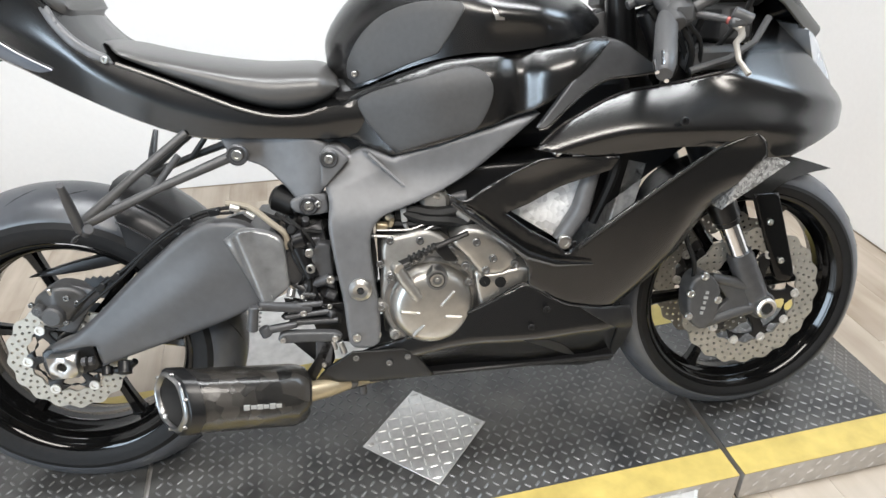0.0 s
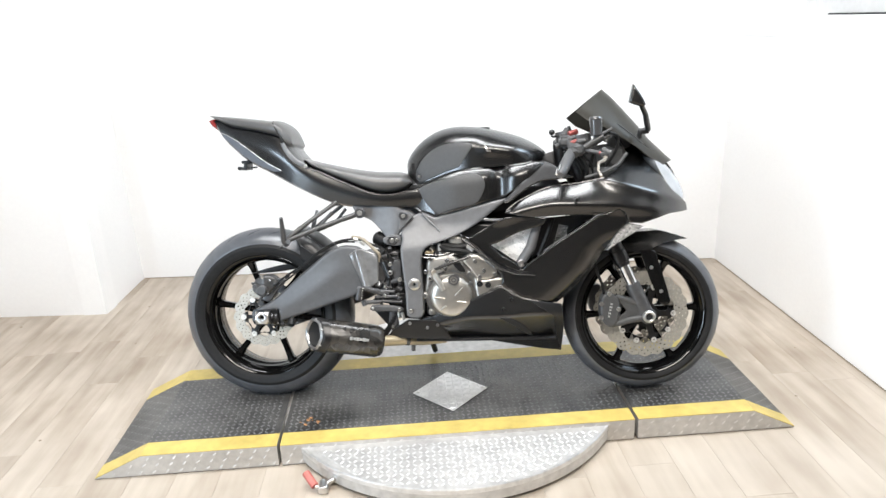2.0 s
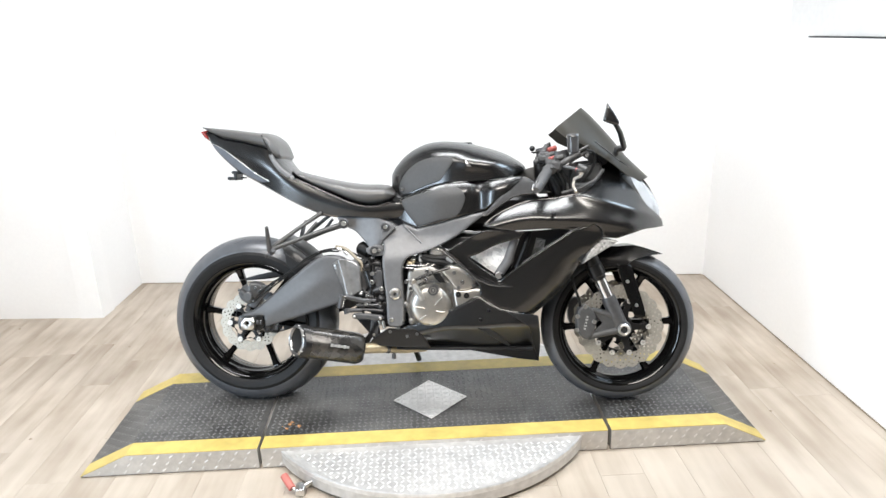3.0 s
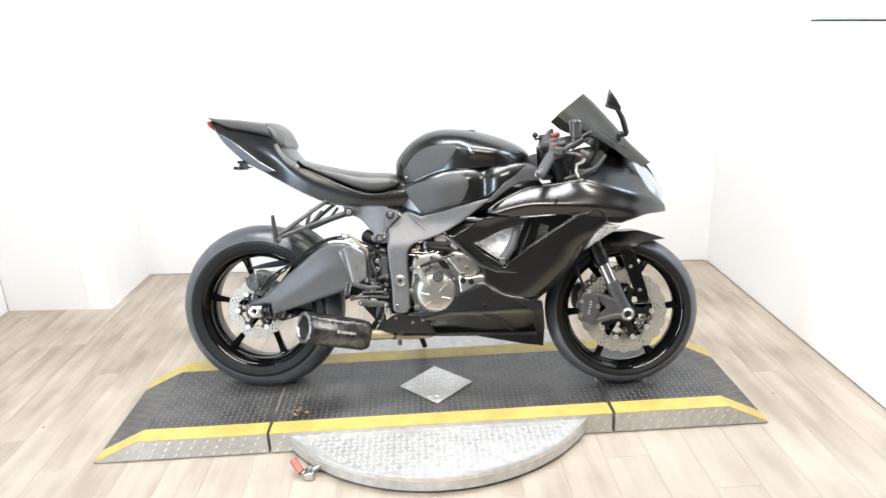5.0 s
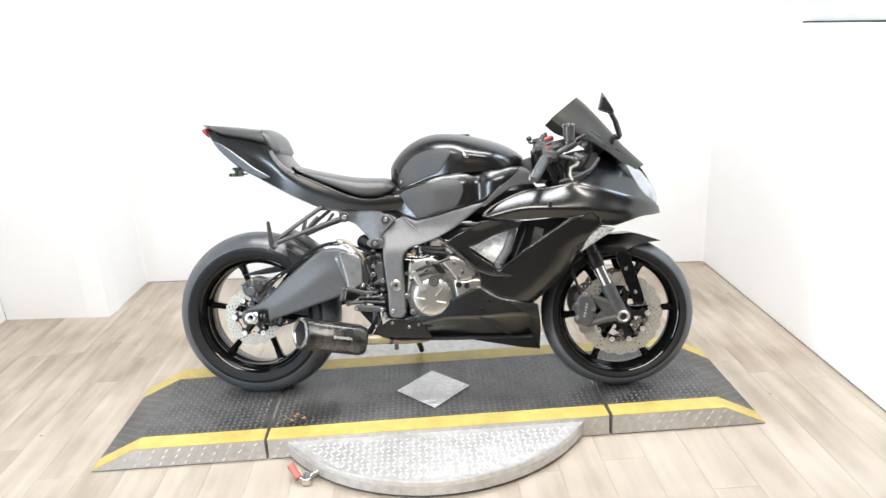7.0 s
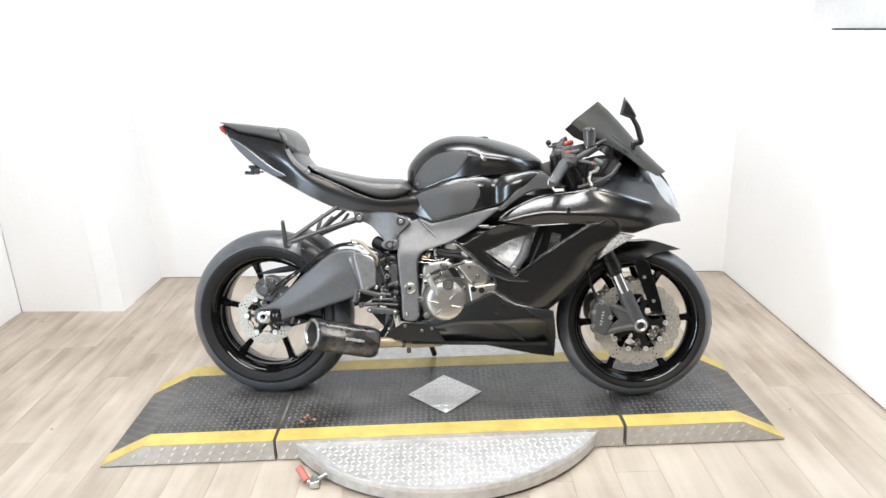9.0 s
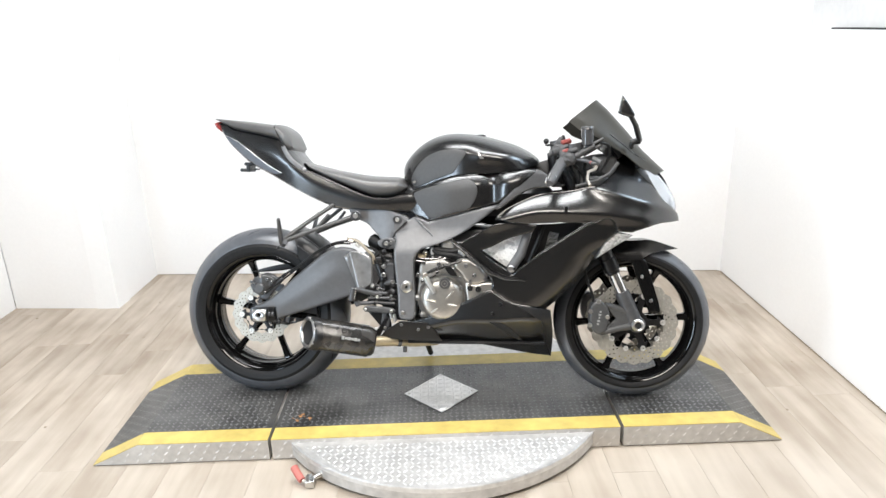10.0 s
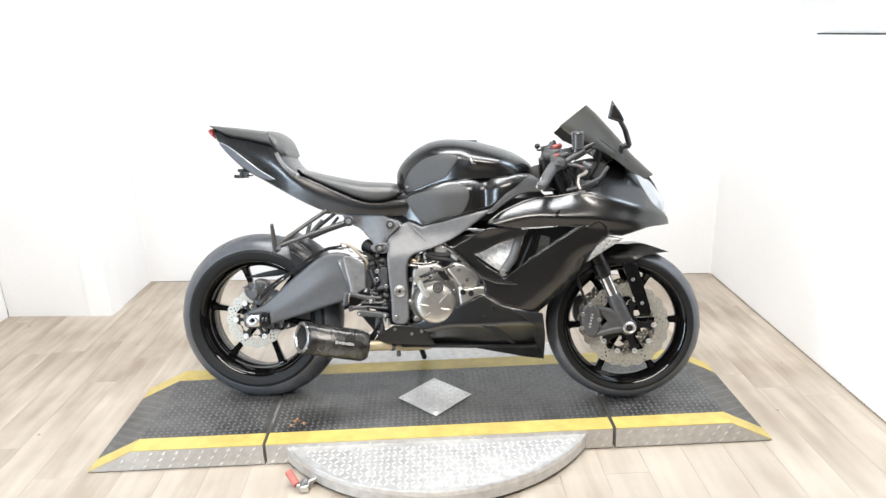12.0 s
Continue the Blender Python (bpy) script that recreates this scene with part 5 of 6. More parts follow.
part("copper_fitting", merge(rod((0.602, -0.14, 0.549), (0.622, -0.14, 0.545), 0.008), rod((0.625, -0.14, 0.552), (0.632, -0.14, 0.548), 0.010)), TAN, bike, "copper-coloured pipe fitting")
part("white_connector", merge(box(0.648, -0.15, 0.552, 0.660, -0.135, 0.580, 0.002), rod((0.654, -0.143, 0.548), (0.658, -0.143, 0.535), 0.004)), LABEL_WHITE, bike, "pale plug connector")
part("pump_housing", lathe([(0.0005, -0.012), (0.020, -0.012), (0.026, -0.006), (0.028, 0.0), (0.028, 0.03), (0.0005, 0.03)], 28, (0.712, -0.135, 0.585), closed=False), ENGINE, bike, "round grey pump housing")
part("hose_joint", merge(rod((0.752, -0.15, 0.57), (0.775, -0.155, 0.552), 0.013), rod((0.748, -0.16, 0.528), (0.766, -0.165, 0.522), 0.012)), ENGINE, bike, "cast hose joint")
part("generator_cover", solid([curve([(0.735, 0.520), (0.757, 0.542), (0.792, 0.538), (0.818, 0.522), (0.845, 0.497), (0.853, 0.473), (0.83, 0.452), (0.79, 0.452), (0.772, 0.470), (0.757, 0.492)], 0.01)], -0.193, -0.12, 0.014, 0.010), COVER, bike, "bronze-grey starter gear cover")
part("water_pump", solid([curve([(0.775, 0.46), (0.80, 0.452), (0.855, 0.460, 1), (0.882, 0.450), (0.873, 0.420), (0.84, 0.398), (0.79, 0.376), (0.778, 0.41)], 0.01)], -0.186, -0.12, 0.014, 0.009), COVER, bike, "bronze-grey water pump cover")
for x, z in ((0.793, 0.437), (0.822, 0.433)):
    part("cover_plug", lathe([(0.0005, -0.004), (0.009, -0.004), (0.0105, -0.002), (0.0105, 0.006), (0.0005, 0.006)], 18, (x, -0.187, z), closed=False), HOSE, bike, "black round plug")
for x, y, z in ((0.624, -0.163, 0.525), (0.679, -0.163, 0.520), (0.779, -0.193, 0.518), (0.757, -0.19, 0.474), (0.762, -0.186, 0.440), (0.794, -0.19, 0.462), (0.848, -0.19, 0.470), (0.603, -0.163, 0.481), (0.604, -0.163, 0.395), (0.790, -0.178, 0.382), (0.735, -0.17, 0.50), (0.808, -0.193, 0.484)):
    part("case_bolt", bolt(x, y, z, 0.0075, 0.007), DARK_STEEL, bike, "steel case bolt")
part("throttle_body", merge(rod((0.64, -0.10, 0.585), (0.70, -0.10, 0.60), 0.022), rod((0.70, -0.11, 0.58), (0.775, -0.12, 0.585), 0.018), rod((0.66, -0.12, 0.555), (0.69, -0.12, 0.57), 0.014), box(0.60, -0.12, 0.52, 0.64, -0.09, 0.57, 0.006)), GUNMETAL, bike, "dark throttle bodies and fittings")
part("coolant_hose", merge(hose([(0.63, -0.13, 0.545), (0.70, -0.14, 0.545), (0.76, -0.14, 0.572), (0.80, -0.15, 0.56)], 0.009), hose([(0.66, -0.14, 0.575), (0.72, -0.15, 0.565), (0.78, -0.15, 0.575)], 0.012), hose([(0.60, -0.13, 0.53), (0.66, -0.15, 0.53), (0.72, -0.15, 0.538)], 0.004)), HOSE, bike, "black coolant hoses")
for geo in (rod((0.665, -0.13, 0.60), (0.675, -0.13, 0.57), 0.007), rod((0.62, -0.13, 0.565), (0.632, -0.13, 0.555), 0.011), rod((0.71, -0.14, 0.6), (0.722, -0.14, 0.592), 0.009)):
    part("pipe_clip", geo, STEEL, bike, "bright pipe clip")

# rider footrest, brake pedal and linkage
part("heel_bracket", solid([curve([(0.44, 0.54, 1), (0.50, 0.555, 1), (0.515, 0.47, 1), (0.515, 0.38, 1), (0.46, 0.36, 1), (0.44, 0.42, 1)], 0.02)], -0.12, -0.10, 0.03, 0.003), GUNMETAL, bike)
part("brake_cylinder", merge(rod((0.455, -0.14, 0.52), (0.475, -0.145, 0.46), 0.014), rod((0.45, -0.14, 0.53), (0.47, -0.14, 0.535), 0.018), rod((0.475, -0.145, 0.46), (0.48, -0.15, 0.4), 0.005)), BLACK_METAL, bike, "rear brake master cylinder")
part("brake_pedal", solid([curve([(0.404, 0.358), (0.412, 0.369), (0.46, 0.367), (0.51, 0.361), (0.521, 0.351), (0.51, 0.343), (0.46, 0.347), (0.412, 0.349)], 0.006)], -0.190, -0.174, 0.008, 0.004), CALIPER, bike, "dark grey brake pedal arm")
part("shift_rod", merge(rod((0.386, -0.19, 0.380), (0.44, -0.175, 0.380), 0.008, 0.007), rod((0.43, -0.17, 0.382), (0.515, -0.16, 0.374), 0.006), rod((0.382, -0.193, 0.388), (0.388, -0.193, 0.370), 0.010)), GUNMETAL, bike, "dark linkage rod")
peg = part("rider_footrest", merge(rod((0.376, -0.215, 0.440), (0.367, -0.215, 0.394), 0.009, 0.010), rod((0.380, -0.20, 0.434), (0.468, -0.165, 0.405), 0.0085, 0.010)), GUNMETAL, bike, "dark grey rider footrest")
for k in range(5):
    z = 0.400 + 0.0085 * k
    part("footrest_ridge", rod((0.358 + 0.2 * (z - 0.4), -0.2165, z), (0.383 + 0.2 * (z - 0.4), -0.2165, z + 0.002), 0.0022, n=8), DARK_STEEL, peg)
part("footrest_bar", merge(rod((0.405, -0.185, 0.421), (0.490, -0.165, 0.413), 0.0055), rod((0.42, -0.18, 0.398), (0.50, -0.165, 0.396), 0.005)), GUNMETAL, bike, "dark linkage bars")
part("lower_bracket", solid([curve([(0.415, 0.340, 1), (0.488, 0.337, 1), (0.500, 0.29), (0.482, 0.258, 1), (0.462, 0.285)], 0.012)], -0.150, -0.143, 0.014, 0.002), BLACK_METAL, bike, "black pointed lower bracket")
part("footrest_plate", solid([curve([(0.42, 0.425, 1), (0.50, 0.40, 1), (0.525, 0.385, 1), (0.52, 0.36, 1), (0.43, 0.375, 1)], 0.01)], -0.158, -0.15, 0.012, 0.002), BLACK_METAL, bike, "black footrest plate")
part("exhaust_hanger", solid([curve([(0.470, 0.345, 1), (0.464, 0.292, 1), (0.474, 0.278), (0.492, 0.278, 1), (0.502, 0.330, 1)], 0.01)], -0.166, -0.158, 0.012, 0.002), GUNMETAL, bike, "dark exhaust hanger plate")
part("brake_switch", merge(rod((0.515, -0.18, 0.340), (0.522, -0.18, 0.313), 0.006), rod((0.502, -0.178, 0.342), (0.506, -0.178, 0.322), 0.0045)), STEEL, bike, "bright pedal spring and switch")
for x, y, z, r in ((0.548, -0.183, 0.345, 0.008), (0.586, -0.170, 0.342, 0.008), (0.48, -0.167, 0.287, 0.005), (0.476, -0.152, 0.510, 0.008), (0.475, -0.152, 0.479, 0.009), (0.509, -0.152, 0.454, 0.008), (0.508, -0.19, 0.352, 0.006), (0.414, -0.192, 0.359, 0.005), (0.455, -0.176, 0.402, 0.006), (0.500, -0.128, 0.594, 0.006)):
    part("linkage_bolt", bolt(x, y, z, r, 0.006), STEEL, bike, "small bright bolt")
part("linkage_casting", merge(solid([curve([(0.426, 0.50, 1), (0.448, 0.528, 1), (0.480, 0.524, 1), (0.503, 0.475, 1), (0.470, 0.438, 1), (0.430, 0.446, 1)], 0.01)], lambda x, z: -0.135 - 0.25 * np.abs(x - 0.46), -0.11, 0.01, 0.004), solid([curve([(0.47, 0.50, 1), (0.492, 0.525, 1), (0.514, 0.52, 1), (0.514, 0.43, 1), (0.496, 0.44, 1)], 0.01)], -0.146, -0.12, 0.012, 0.004), rod((0.425, -0.125, 0.455), (0.47, -0.14, 0.425), 0.009), rod((0.46, -0.14, 0.44), (0.51, -0.145, 0.455), 0.010)), GUNMETAL, bike, "dark cast linkage block")
part("wiring", merge(hose([(0.43, -0.13, 0.56), (0.45, -0.15, 0.5), (0.47, -0.15, 0.45), (0.46, -0.15, 0.42)], 0.005), hose([(0.44, -0.12, 0.57), (0.48, -0.14, 0.53), (0.5, -0.14, 0.46)], 0.004), hose([(0.42, -0.12, 0.58), (0.46, -0.13, 0.55), (0.5, -0.13, 0.54)], 0.004)), HOSE, bike, "black cables")

# clutter between swingarm and frame
# Backing body added to keep bright background out of the clutter.
part("linkage_backing", solid([curve([(0.428, 0.56), (0.46, 0.575), (0.52, 0.56, 1), (0.52, 0.34, 1), (0.48, 0.345), (0.455, 0.40), (0.435, 0.46)], 0.02)], -0.075, 0.08, 0.03, 0.01), BLACK_METAL, bike, "dark body added behind the shock linkage")
rng = random.Random(11)
for k in range(26):
    x, z = rng.uniform(0.435, 0.515), rng.uniform(0.38, 0.56)
    y = rng.uniform(-0.135, -0.085)
    if k % 3 == 0:
        geo = rod((x, y, z), (x + rng.uniform(-0.02, 0.02), y - 0.015, z + rng.uniform(-0.02, 0.02)), rng.uniform(0.006, 0.012))
    elif k % 3 == 1:
        geo = box(x - 0.012, y - 0.012, z - 0.01, x + 0.012, y + 0.01, z + 0.012, 0.003)
    else:
        geo = hose([(x, y, z), (x + rng.uniform(-0.03, 0.03), y - 0.02, z + 0.03), (x + rng.uniform(-0.03, 0.03), y, z + 0.06)], rng.uniform(0.003, 0.005))
    part(("fitting", "bracket", "cable")[k % 3], geo, (GUNMETAL, FRAME, HOSE, STEEL)[rng.choice((0, 0, 1, 2, 2, 3))], bike)
part("spring_seat", merge(rod((0.445, -0.146, 0.410), (0.482, -0.146, 0.404), 0.007), rod((0.497, -0.14, 0.424), (0.513, -0.14, 0.414), 0.010)), GUNMETAL, bike, "dark spring collar")

# exhaust
E0, E1 = Vector((0.212, -0.243, 0.282)), Vector((0.452, -0.185, 0.236))
axis = (E1 - E0).normalized()
side_ax = Vector((0, 0, 1)).cross(axis).normalized()
up_ax = axis.cross(side_ax)


def can(rings, n=28, flat=0.92):
    """A sleeve of rounded section along the exhaust's axis: rings of (distance, radius, slant)."""
    verts, faces = [], []
    for d, r, slant in rings:
        for k in range(n):
            a = 2 * math.pi * k / n
            rr = r * (1 + 0.035 * math.cos(6 * a))
            off = side_ax * (rr * flat * math.cos(a)) + up_ax * (rr * math.sin(a))
            verts.append(tuple(E0 + axis * (d - slant * math.cos(a) * rr) + off))
    m = len(rings)
    for i in range(m - 1):
        for k in range(n):
            faces.append((i * n + k, i * n + (k + 1) % n, (i + 1) * n + (k + 1) % n, (i + 1) * n + k))
    return verts, faces


muffler = part("muffler", can([(0.014, 0.055, 0.5), (0.017, 0.057, 0.5), (0.05, 0.0575, 0.4), (0.214, 0.0575, 0.1), (0.224, 0.055, 0.0), (0.236, 0.05, 0.0), (0.245, 0.04, 0.0), (0.245, 0.001, 0.0)]), CARBON, bike, "dark carbon muffler sleeve with mottled sheen")
cap = part("end_cap", can([(0.008, 0.0465, 0.5), (0.001, 0.047, 0.5), (0.0005, 0.052, 0.5), (0.003, 0.0585, 0.5), (0.005, 0.0602, 0.5), (0.03, 0.0602, 0.45), (0.032, 0.056, 0.45)]), BLACK_METAL, muffler, "black end cap")
part("cap_rim", can([(0.004, 0.0455, 0.5), (-0.002, 0.0458, 0.5), (-0.0042, 0.0475, 0.5), (-0.0036, 0.0505, 0.5), (-0.001, 0.0535, 0.5), (0.002, 0.054, 0.5)]), DARK_STEEL, cap, "polished steel rim")
part("baffle", can([(0.15, 0.001, 0.2), (0.15, 0.042, 0.2), (0.02, 0.044, 0.5), (0.007, 0.0458, 0.5)]), DARK, muffler, "dark muffler bore")
for k in range(6):
    a = 2 * math.pi * (k + 0.5) / 6
    p = E0 + side_ax * (0.050 * math.cos(a)) + up_ax * (0.054 * math.sin(a)) - axis * (0.0005 + 0.5 * math.cos(a) * 0.054)
    part("cap_rivet", rod(p - axis * 0.003, p + axis * 0.006, 0.0034), DARK_STEEL, muffler)
for k, (u, h) in enumerate(((-0.034, 0.010), (-0.022, 0.006), (-0.011, 0.009), (0.0, 0.006), (0.011, 0.010), (0.022, 0.006))):
    at = Matrix.Translation(E0 + axis * (0.176 + u) + Vector((0, -0.0575, 0.013))) @ pose(0, 0, 0, 12, 7, 8)
    part("muffler_badge", moved(box(-0.0055, -0.0012, -h / 2, 0.0045, 0.0012, h / 2 + 0.002, 0.0004), at), LABEL_WHITE, muffler, "worn pale badge bar")
part("mid_pipe", tube([(0.44, -0.186, 0.239), (0.48, -0.168, 0.236), (0.53, -0.13, 0.226), (0.58, -0.10, 0.214), (0.66, -0.06, 0.212)], [0.019, 0.019, 0.016, 0.014, 0.014], 16), TAN, bike, "heat-tinted brass-coloured exhaust pipe")
part("pipe_clamp", merge(rod((0.515, -0.138, 0.23), (0.532, -0.13, 0.226), 0.019), rod((0.545, -0.12, 0.205), (0.545, -0.12, 0.185), 0.008)), GUNMETAL, bike, "steel pipe clamp")
part("muffler_strap", merge(solid([curve([(0.435, 0.262, 1), (0.46, 0.292), (0.49, 0.345, 1), (0.505, 0.34, 1), (0.478, 0.285), (0.458, 0.25, 1)], 0.01)], -0.166, -0.161, 0.02, 0.001)), BLACK_METAL, bike, "black muffler bracket plate")
part("collector", box(0.62, -0.11, 0.212, 0.84, 0.10, 0.245, 0.014), GUNMETAL, bike, "dark exhaust collector box")
part("side_stand", merge(tube([(0.55, 0.14, 0.28), (0.578, 0.23, 0.16), (0.594, 0.295, 0.078)], [0.014, 0.012, 0.012], 10)), BLACK_METAL, bike, "black side stand")


# wheels
def wheel(name, centre, radius, half, rim_half, spoke0, turn, hub, label):
    """Tyre, tread, rim, hub and six spokes; the wheel's own origin is its centre."""
    ob = part(name, lathe([(0.0, 0.0)] * 0 + [(0.016, -hub), (0.034, -hub), (0.040, -hub + 0.012), (0.036, 0), (0.040, hub - 0.012), (0.034, hub), (0.016, hub)], 40), BLACK_METAL, bike, label)
    ob.matrix_basis = Matrix.Translation(centre) @ turn
    crown = half
    mid = radius - crown
    edge = radians(66)
    tread = [(mid + crown * math.cos(a), crown * math.sin(a)) for a in np.linspace(-edge, edge, 19)]
    inner = [(r - 0.008, y) for r, y in reversed(tread)]
    tyre = part("tyre", lathe([(0.219, -rim_half + 0.004), (0.229, -rim_half - 0.006), (0.245, -crown * 0.96), (mid + crown * math.cos(radians(74)), -crown * 0.985), (mid + crown * math.cos(edge) - 0.001, -crown * math.sin(edge) - 0.0008),
                               (mid + 0.02, -crown * 0.5), (mid + 0.02, crown * 0.5),
                               (mid + crown * math.cos(edge) - 0.001, crown * math.sin(edge) + 0.0008), (mid + crown * math.cos(radians(74)), crown * 0.985), (0.245, crown * 0.96), (0.229, rim_half + 0.006), (0.219, rim_half - 0.004), (0.214, 0)], 120), TYRE, ob, "black rubber tyre")
    part("tread", lathe(tread + inner, 120), TYRE_TREAD, tyre, "scrubbed grey tread, a bluish sheen put into its tone")
    grooves = []
    for k in range(22):
        a0 = 2 * math.pi * k / 22
        for sgn in (-1, 1):
            pts = []
            for j in range(6):
                u = radians(sgn * (14 + 6 * j))
                aa = a0 + (0.05 * j if sgn > 0 else 0.05 * j + 0.14)
                r = mid + (crown - 0.0011) * math.cos(u)
                pts.append((r * math.cos(aa), (crown - 0.0011) * math.sin(u), r * math.sin(aa)))
            grooves.append(tube(pts, [0.0004, 0.0013, 0.0018, 0.0018, 0.0013, 0.0004], 5))
    tagged(part("tread_groove", merge(*grooves), DARK, tyre, "thin dark tread grooves"), kind="stuff")
    rim = part("rim", lathe([(0.2265, -rim_half), (0.229, -rim_half - 0.004), (0.226, -rim_half - 0.007), (0.219, -rim_half - 0.004), (0.2145, -rim_half + 0.002), (0.2165, -rim_half + 0.006), (0.2115, -rim_half + 0.012), (0.2075, -rim_half + 0.016), (0.2055, -rim_half + 0.03), (0.2035, -rim_half + 0.032), (0.202, -0.012), (0.1995, -0.009), (0.1995, 0.009), (0.202, 0.012), (0.2035, rim_half - 0.032), (0.2055, rim_half - 0.03), (0.2075, rim_half - 0.016), (0.2115, rim_half - 0.012), (0.2165, rim_half - 0.006), (0.2145, rim_half - 0.002), (0.219, rim_half + 0.004), (0.226, rim_half + 0.007), (0.229, rim_half + 0.004), (0.2265, rim_half), (0.211, 0)], 120), RIM, ob, "gloss black cast rim")
    for k in range(6):
        a = radians(spoke0 + 60 * k)
        c, s = math.cos(a), math.sin(a)
        geo = []
        for w0, w1, y in ((0.013, 0.011, 0.012),):
            pts = []
            sect = [(-1, -1), (1, -1), (1, 1), (-1, 1)]
            for r, w, t in ((0.03, 0.016, 0.018), (0.09, 0.0115, 0.014), (0.15, 0.0105, 0.012), (0.19, 0.0125, 0.014), (0.207, 0.018, 0.02)):
                pts.append([(r * c - u * w * s, v * t, r * s + u * w * c) for u, v in ((-1, -0.55), (-0.55, -1), (0.55, -1), (1, -0.55), (1, 0.55), (0.55, 1), (-0.55, 1), (-1, 0.55))])
            verts = [p for q in pts for p in q]
            faces = [(i * 8 + j, (i + 1) * 8 + j, (i + 1) * 8 + (j + 1) % 8, i * 8 + (j + 1) % 8) for i in range(4) for j in range(8)]
            geo.append((verts, faces))
        part("spoke", merge(*geo), RIM, ob)
    return ob


def rotor(parent, y, outer, inner, lobes, holes, bobbins, carrier, label):
    """A petal brake disc with drilled holes, its dark carrier and its bobbins."""
    loops = [ring(0, 0, outer, lobes * 10, 0.0032, lobes), ring(0, 0, inner, lobes * 6, 0.0025, lobes)]
    for r, n, off in holes:
        for k in range(n):
            a = 2 * math.pi * (k + off) / n
            loops.append(ring(r * math.cos(a), r * math.sin(a), 0.0032, 7))
    disc_ob = part("brake_rotor", solid(loops, y - 0.0025, y + 0.0025, 0.02), ROTOR, parent, label)
    if carrier:
        arms = [ring(0, 0, carrier, bobbins * 12, 0.011, bobbins)] + [ring(0, 0, 0.03, 24)]
        count = 5 if bobbins == 10 else bobbins
        for k in range(count):
            a, h = 2 * math.pi * (k + 0.5) / count, math.pi / count
            arms.append(curve([(carrier * q * math.cos(a + u * h), carrier * q * math.sin(a + u * h)) for q, u in ((0.5, -0.55), (0.86, -0.74), (0.9, 0.0), (0.86, 0.74), (0.5, 0.55), (0.46, 0.0))], 0.012))
        part("rotor_carrier", solid(arms, y - 0.006, y - 0.001, 0.02, 0.001), BLACK_METAL, disc_ob, "black rotor carrier")
        for k in range(bobbins):
            a = 2 * math.pi * k / bobbins
            part("bobbin", lathe([(0.0005, -0.004), (0.005, -0.004), (0.0055, -0.007), (0.0095, -0.007), (0.0105, 0.0), (0.0005, 0.0)], 14, ((carrier + 0.005) * math.cos(a), y - 0.002, (carrier + 0.005) * math.sin(a)), closed=False), ZINC, disc_ob, "bright bobbin")
    return disc_ob


rear = wheel("rear_wheel", (-0.011, 0, 0.3195), 0.3235, 0.092, 0.078, 110, Matrix(), 0.08, "black six-spoke rear wheel")
rotor(rear, -0.098, 0.110, 0.074, 16, [(0.102, 32, 0.0), (0.092, 32, 0.5), (0.083, 32, 0.0)], 6, 0.068, "drilled steel rear brake rotor")
part("sprocket", solid([ring(0, 0, 0.088, 152, 0.003, 38), ring(0, 0, 0.04, 24)], 0.095, 0.101, 0.03), GUNMETAL, rear, "dark rear sprocket")
caliper = part("rear_caliper", solid([curve([(-0.038, 0.425), (-0.030, 0.455), (-0.012, 0.468), (0.012, 0.477), (0.045, 0.468), (0.058, 0.445), (0.038, 0.425), (0.010, 0.398), (-0.018, 0.402)], 0.008)], lambda x, z: -0.128 - 0.010 * np.exp(-(((x - 0.01) / 0.02) ** 2)), -0.085, 0.009, 0.007), CALIPER, bike, "dark grey rear brake caliper")
part("piston_housing", merge(rod((0.003, -0.152, 0.425), (0.003, -0.125, 0.425), 0.019, 0.019, 20, 0.004), rod((-0.022, -0.145, 0.437), (-0.022, -0.12, 0.437), 0.010)), CALIPER, caliper, "round piston housing")
part("caliper_bracket", solid([curve([(0.03, 0.475, 1), (0.086, 0.457), (0.098, 0.468), (0.075, 0.44), (0.05, 0.415), (0.02, 0.375, 1), (-0.01, 0.385, 1), (0.01, 0.42, 1)], 0.01)], -0.118, -0.106, 0.012, 0.003), GUNMETAL, caliper, "dark caliper bracket")
part("bleed_nipple", rod((0.006, -0.132, 0.462), (0.004, -0.138, 0.478), 0.0045), STEEL, caliper, "bright bleed nipple")
for x, z, r in ((-0.030, 0.450, 0.005), (0.033, 0.458, 0.006), (-0.022, 0.437, 0.006), (0.050, 0.447, 0.005), (0.022, 0.41, 0.005)):
    part("caliper_bolt", bolt(x, -0.139, z, r), DARK_STEEL, caliper)
part("wheel_sensor", merge(hose([(0.03, -0.12, 0.30), (0.09, -0.12, 0.292), (0.12, -0.125, 0.31)], 0.007), rod((0.10, -0.135, 0.29), (0.10, -0.12, 0.31), 0.013), rod((0.065, -0.13, 0.288), (0.065, -0.12, 0.302), 0.010)), BLACK_METAL, bike, "black sensor and cable under the axle")

# front end
RAKE, STEER, FC = radians(24), 2, Vector((1.387, 0, 0.2945))
head = Vector((-math.sin(RAKE), 0, math.cos(RAKE)))
TURN = Matrix.Rotation(radians(STEER), 4, head)
front = wheel("front_wheel", FC, 0.2885, 0.062, 0.05, 3, TURN, 0.06, "black six-spoke front wheel")
disc_r = rotor(front, -0.068, 0.155, 0.108, 20, [(0.148, 40, 0.0), (0.137, 40, 0.5), (0.126, 40, 0.0), (0.115, 40, 0.5)], 10, 0.096, "drilled petal front brake rotor")
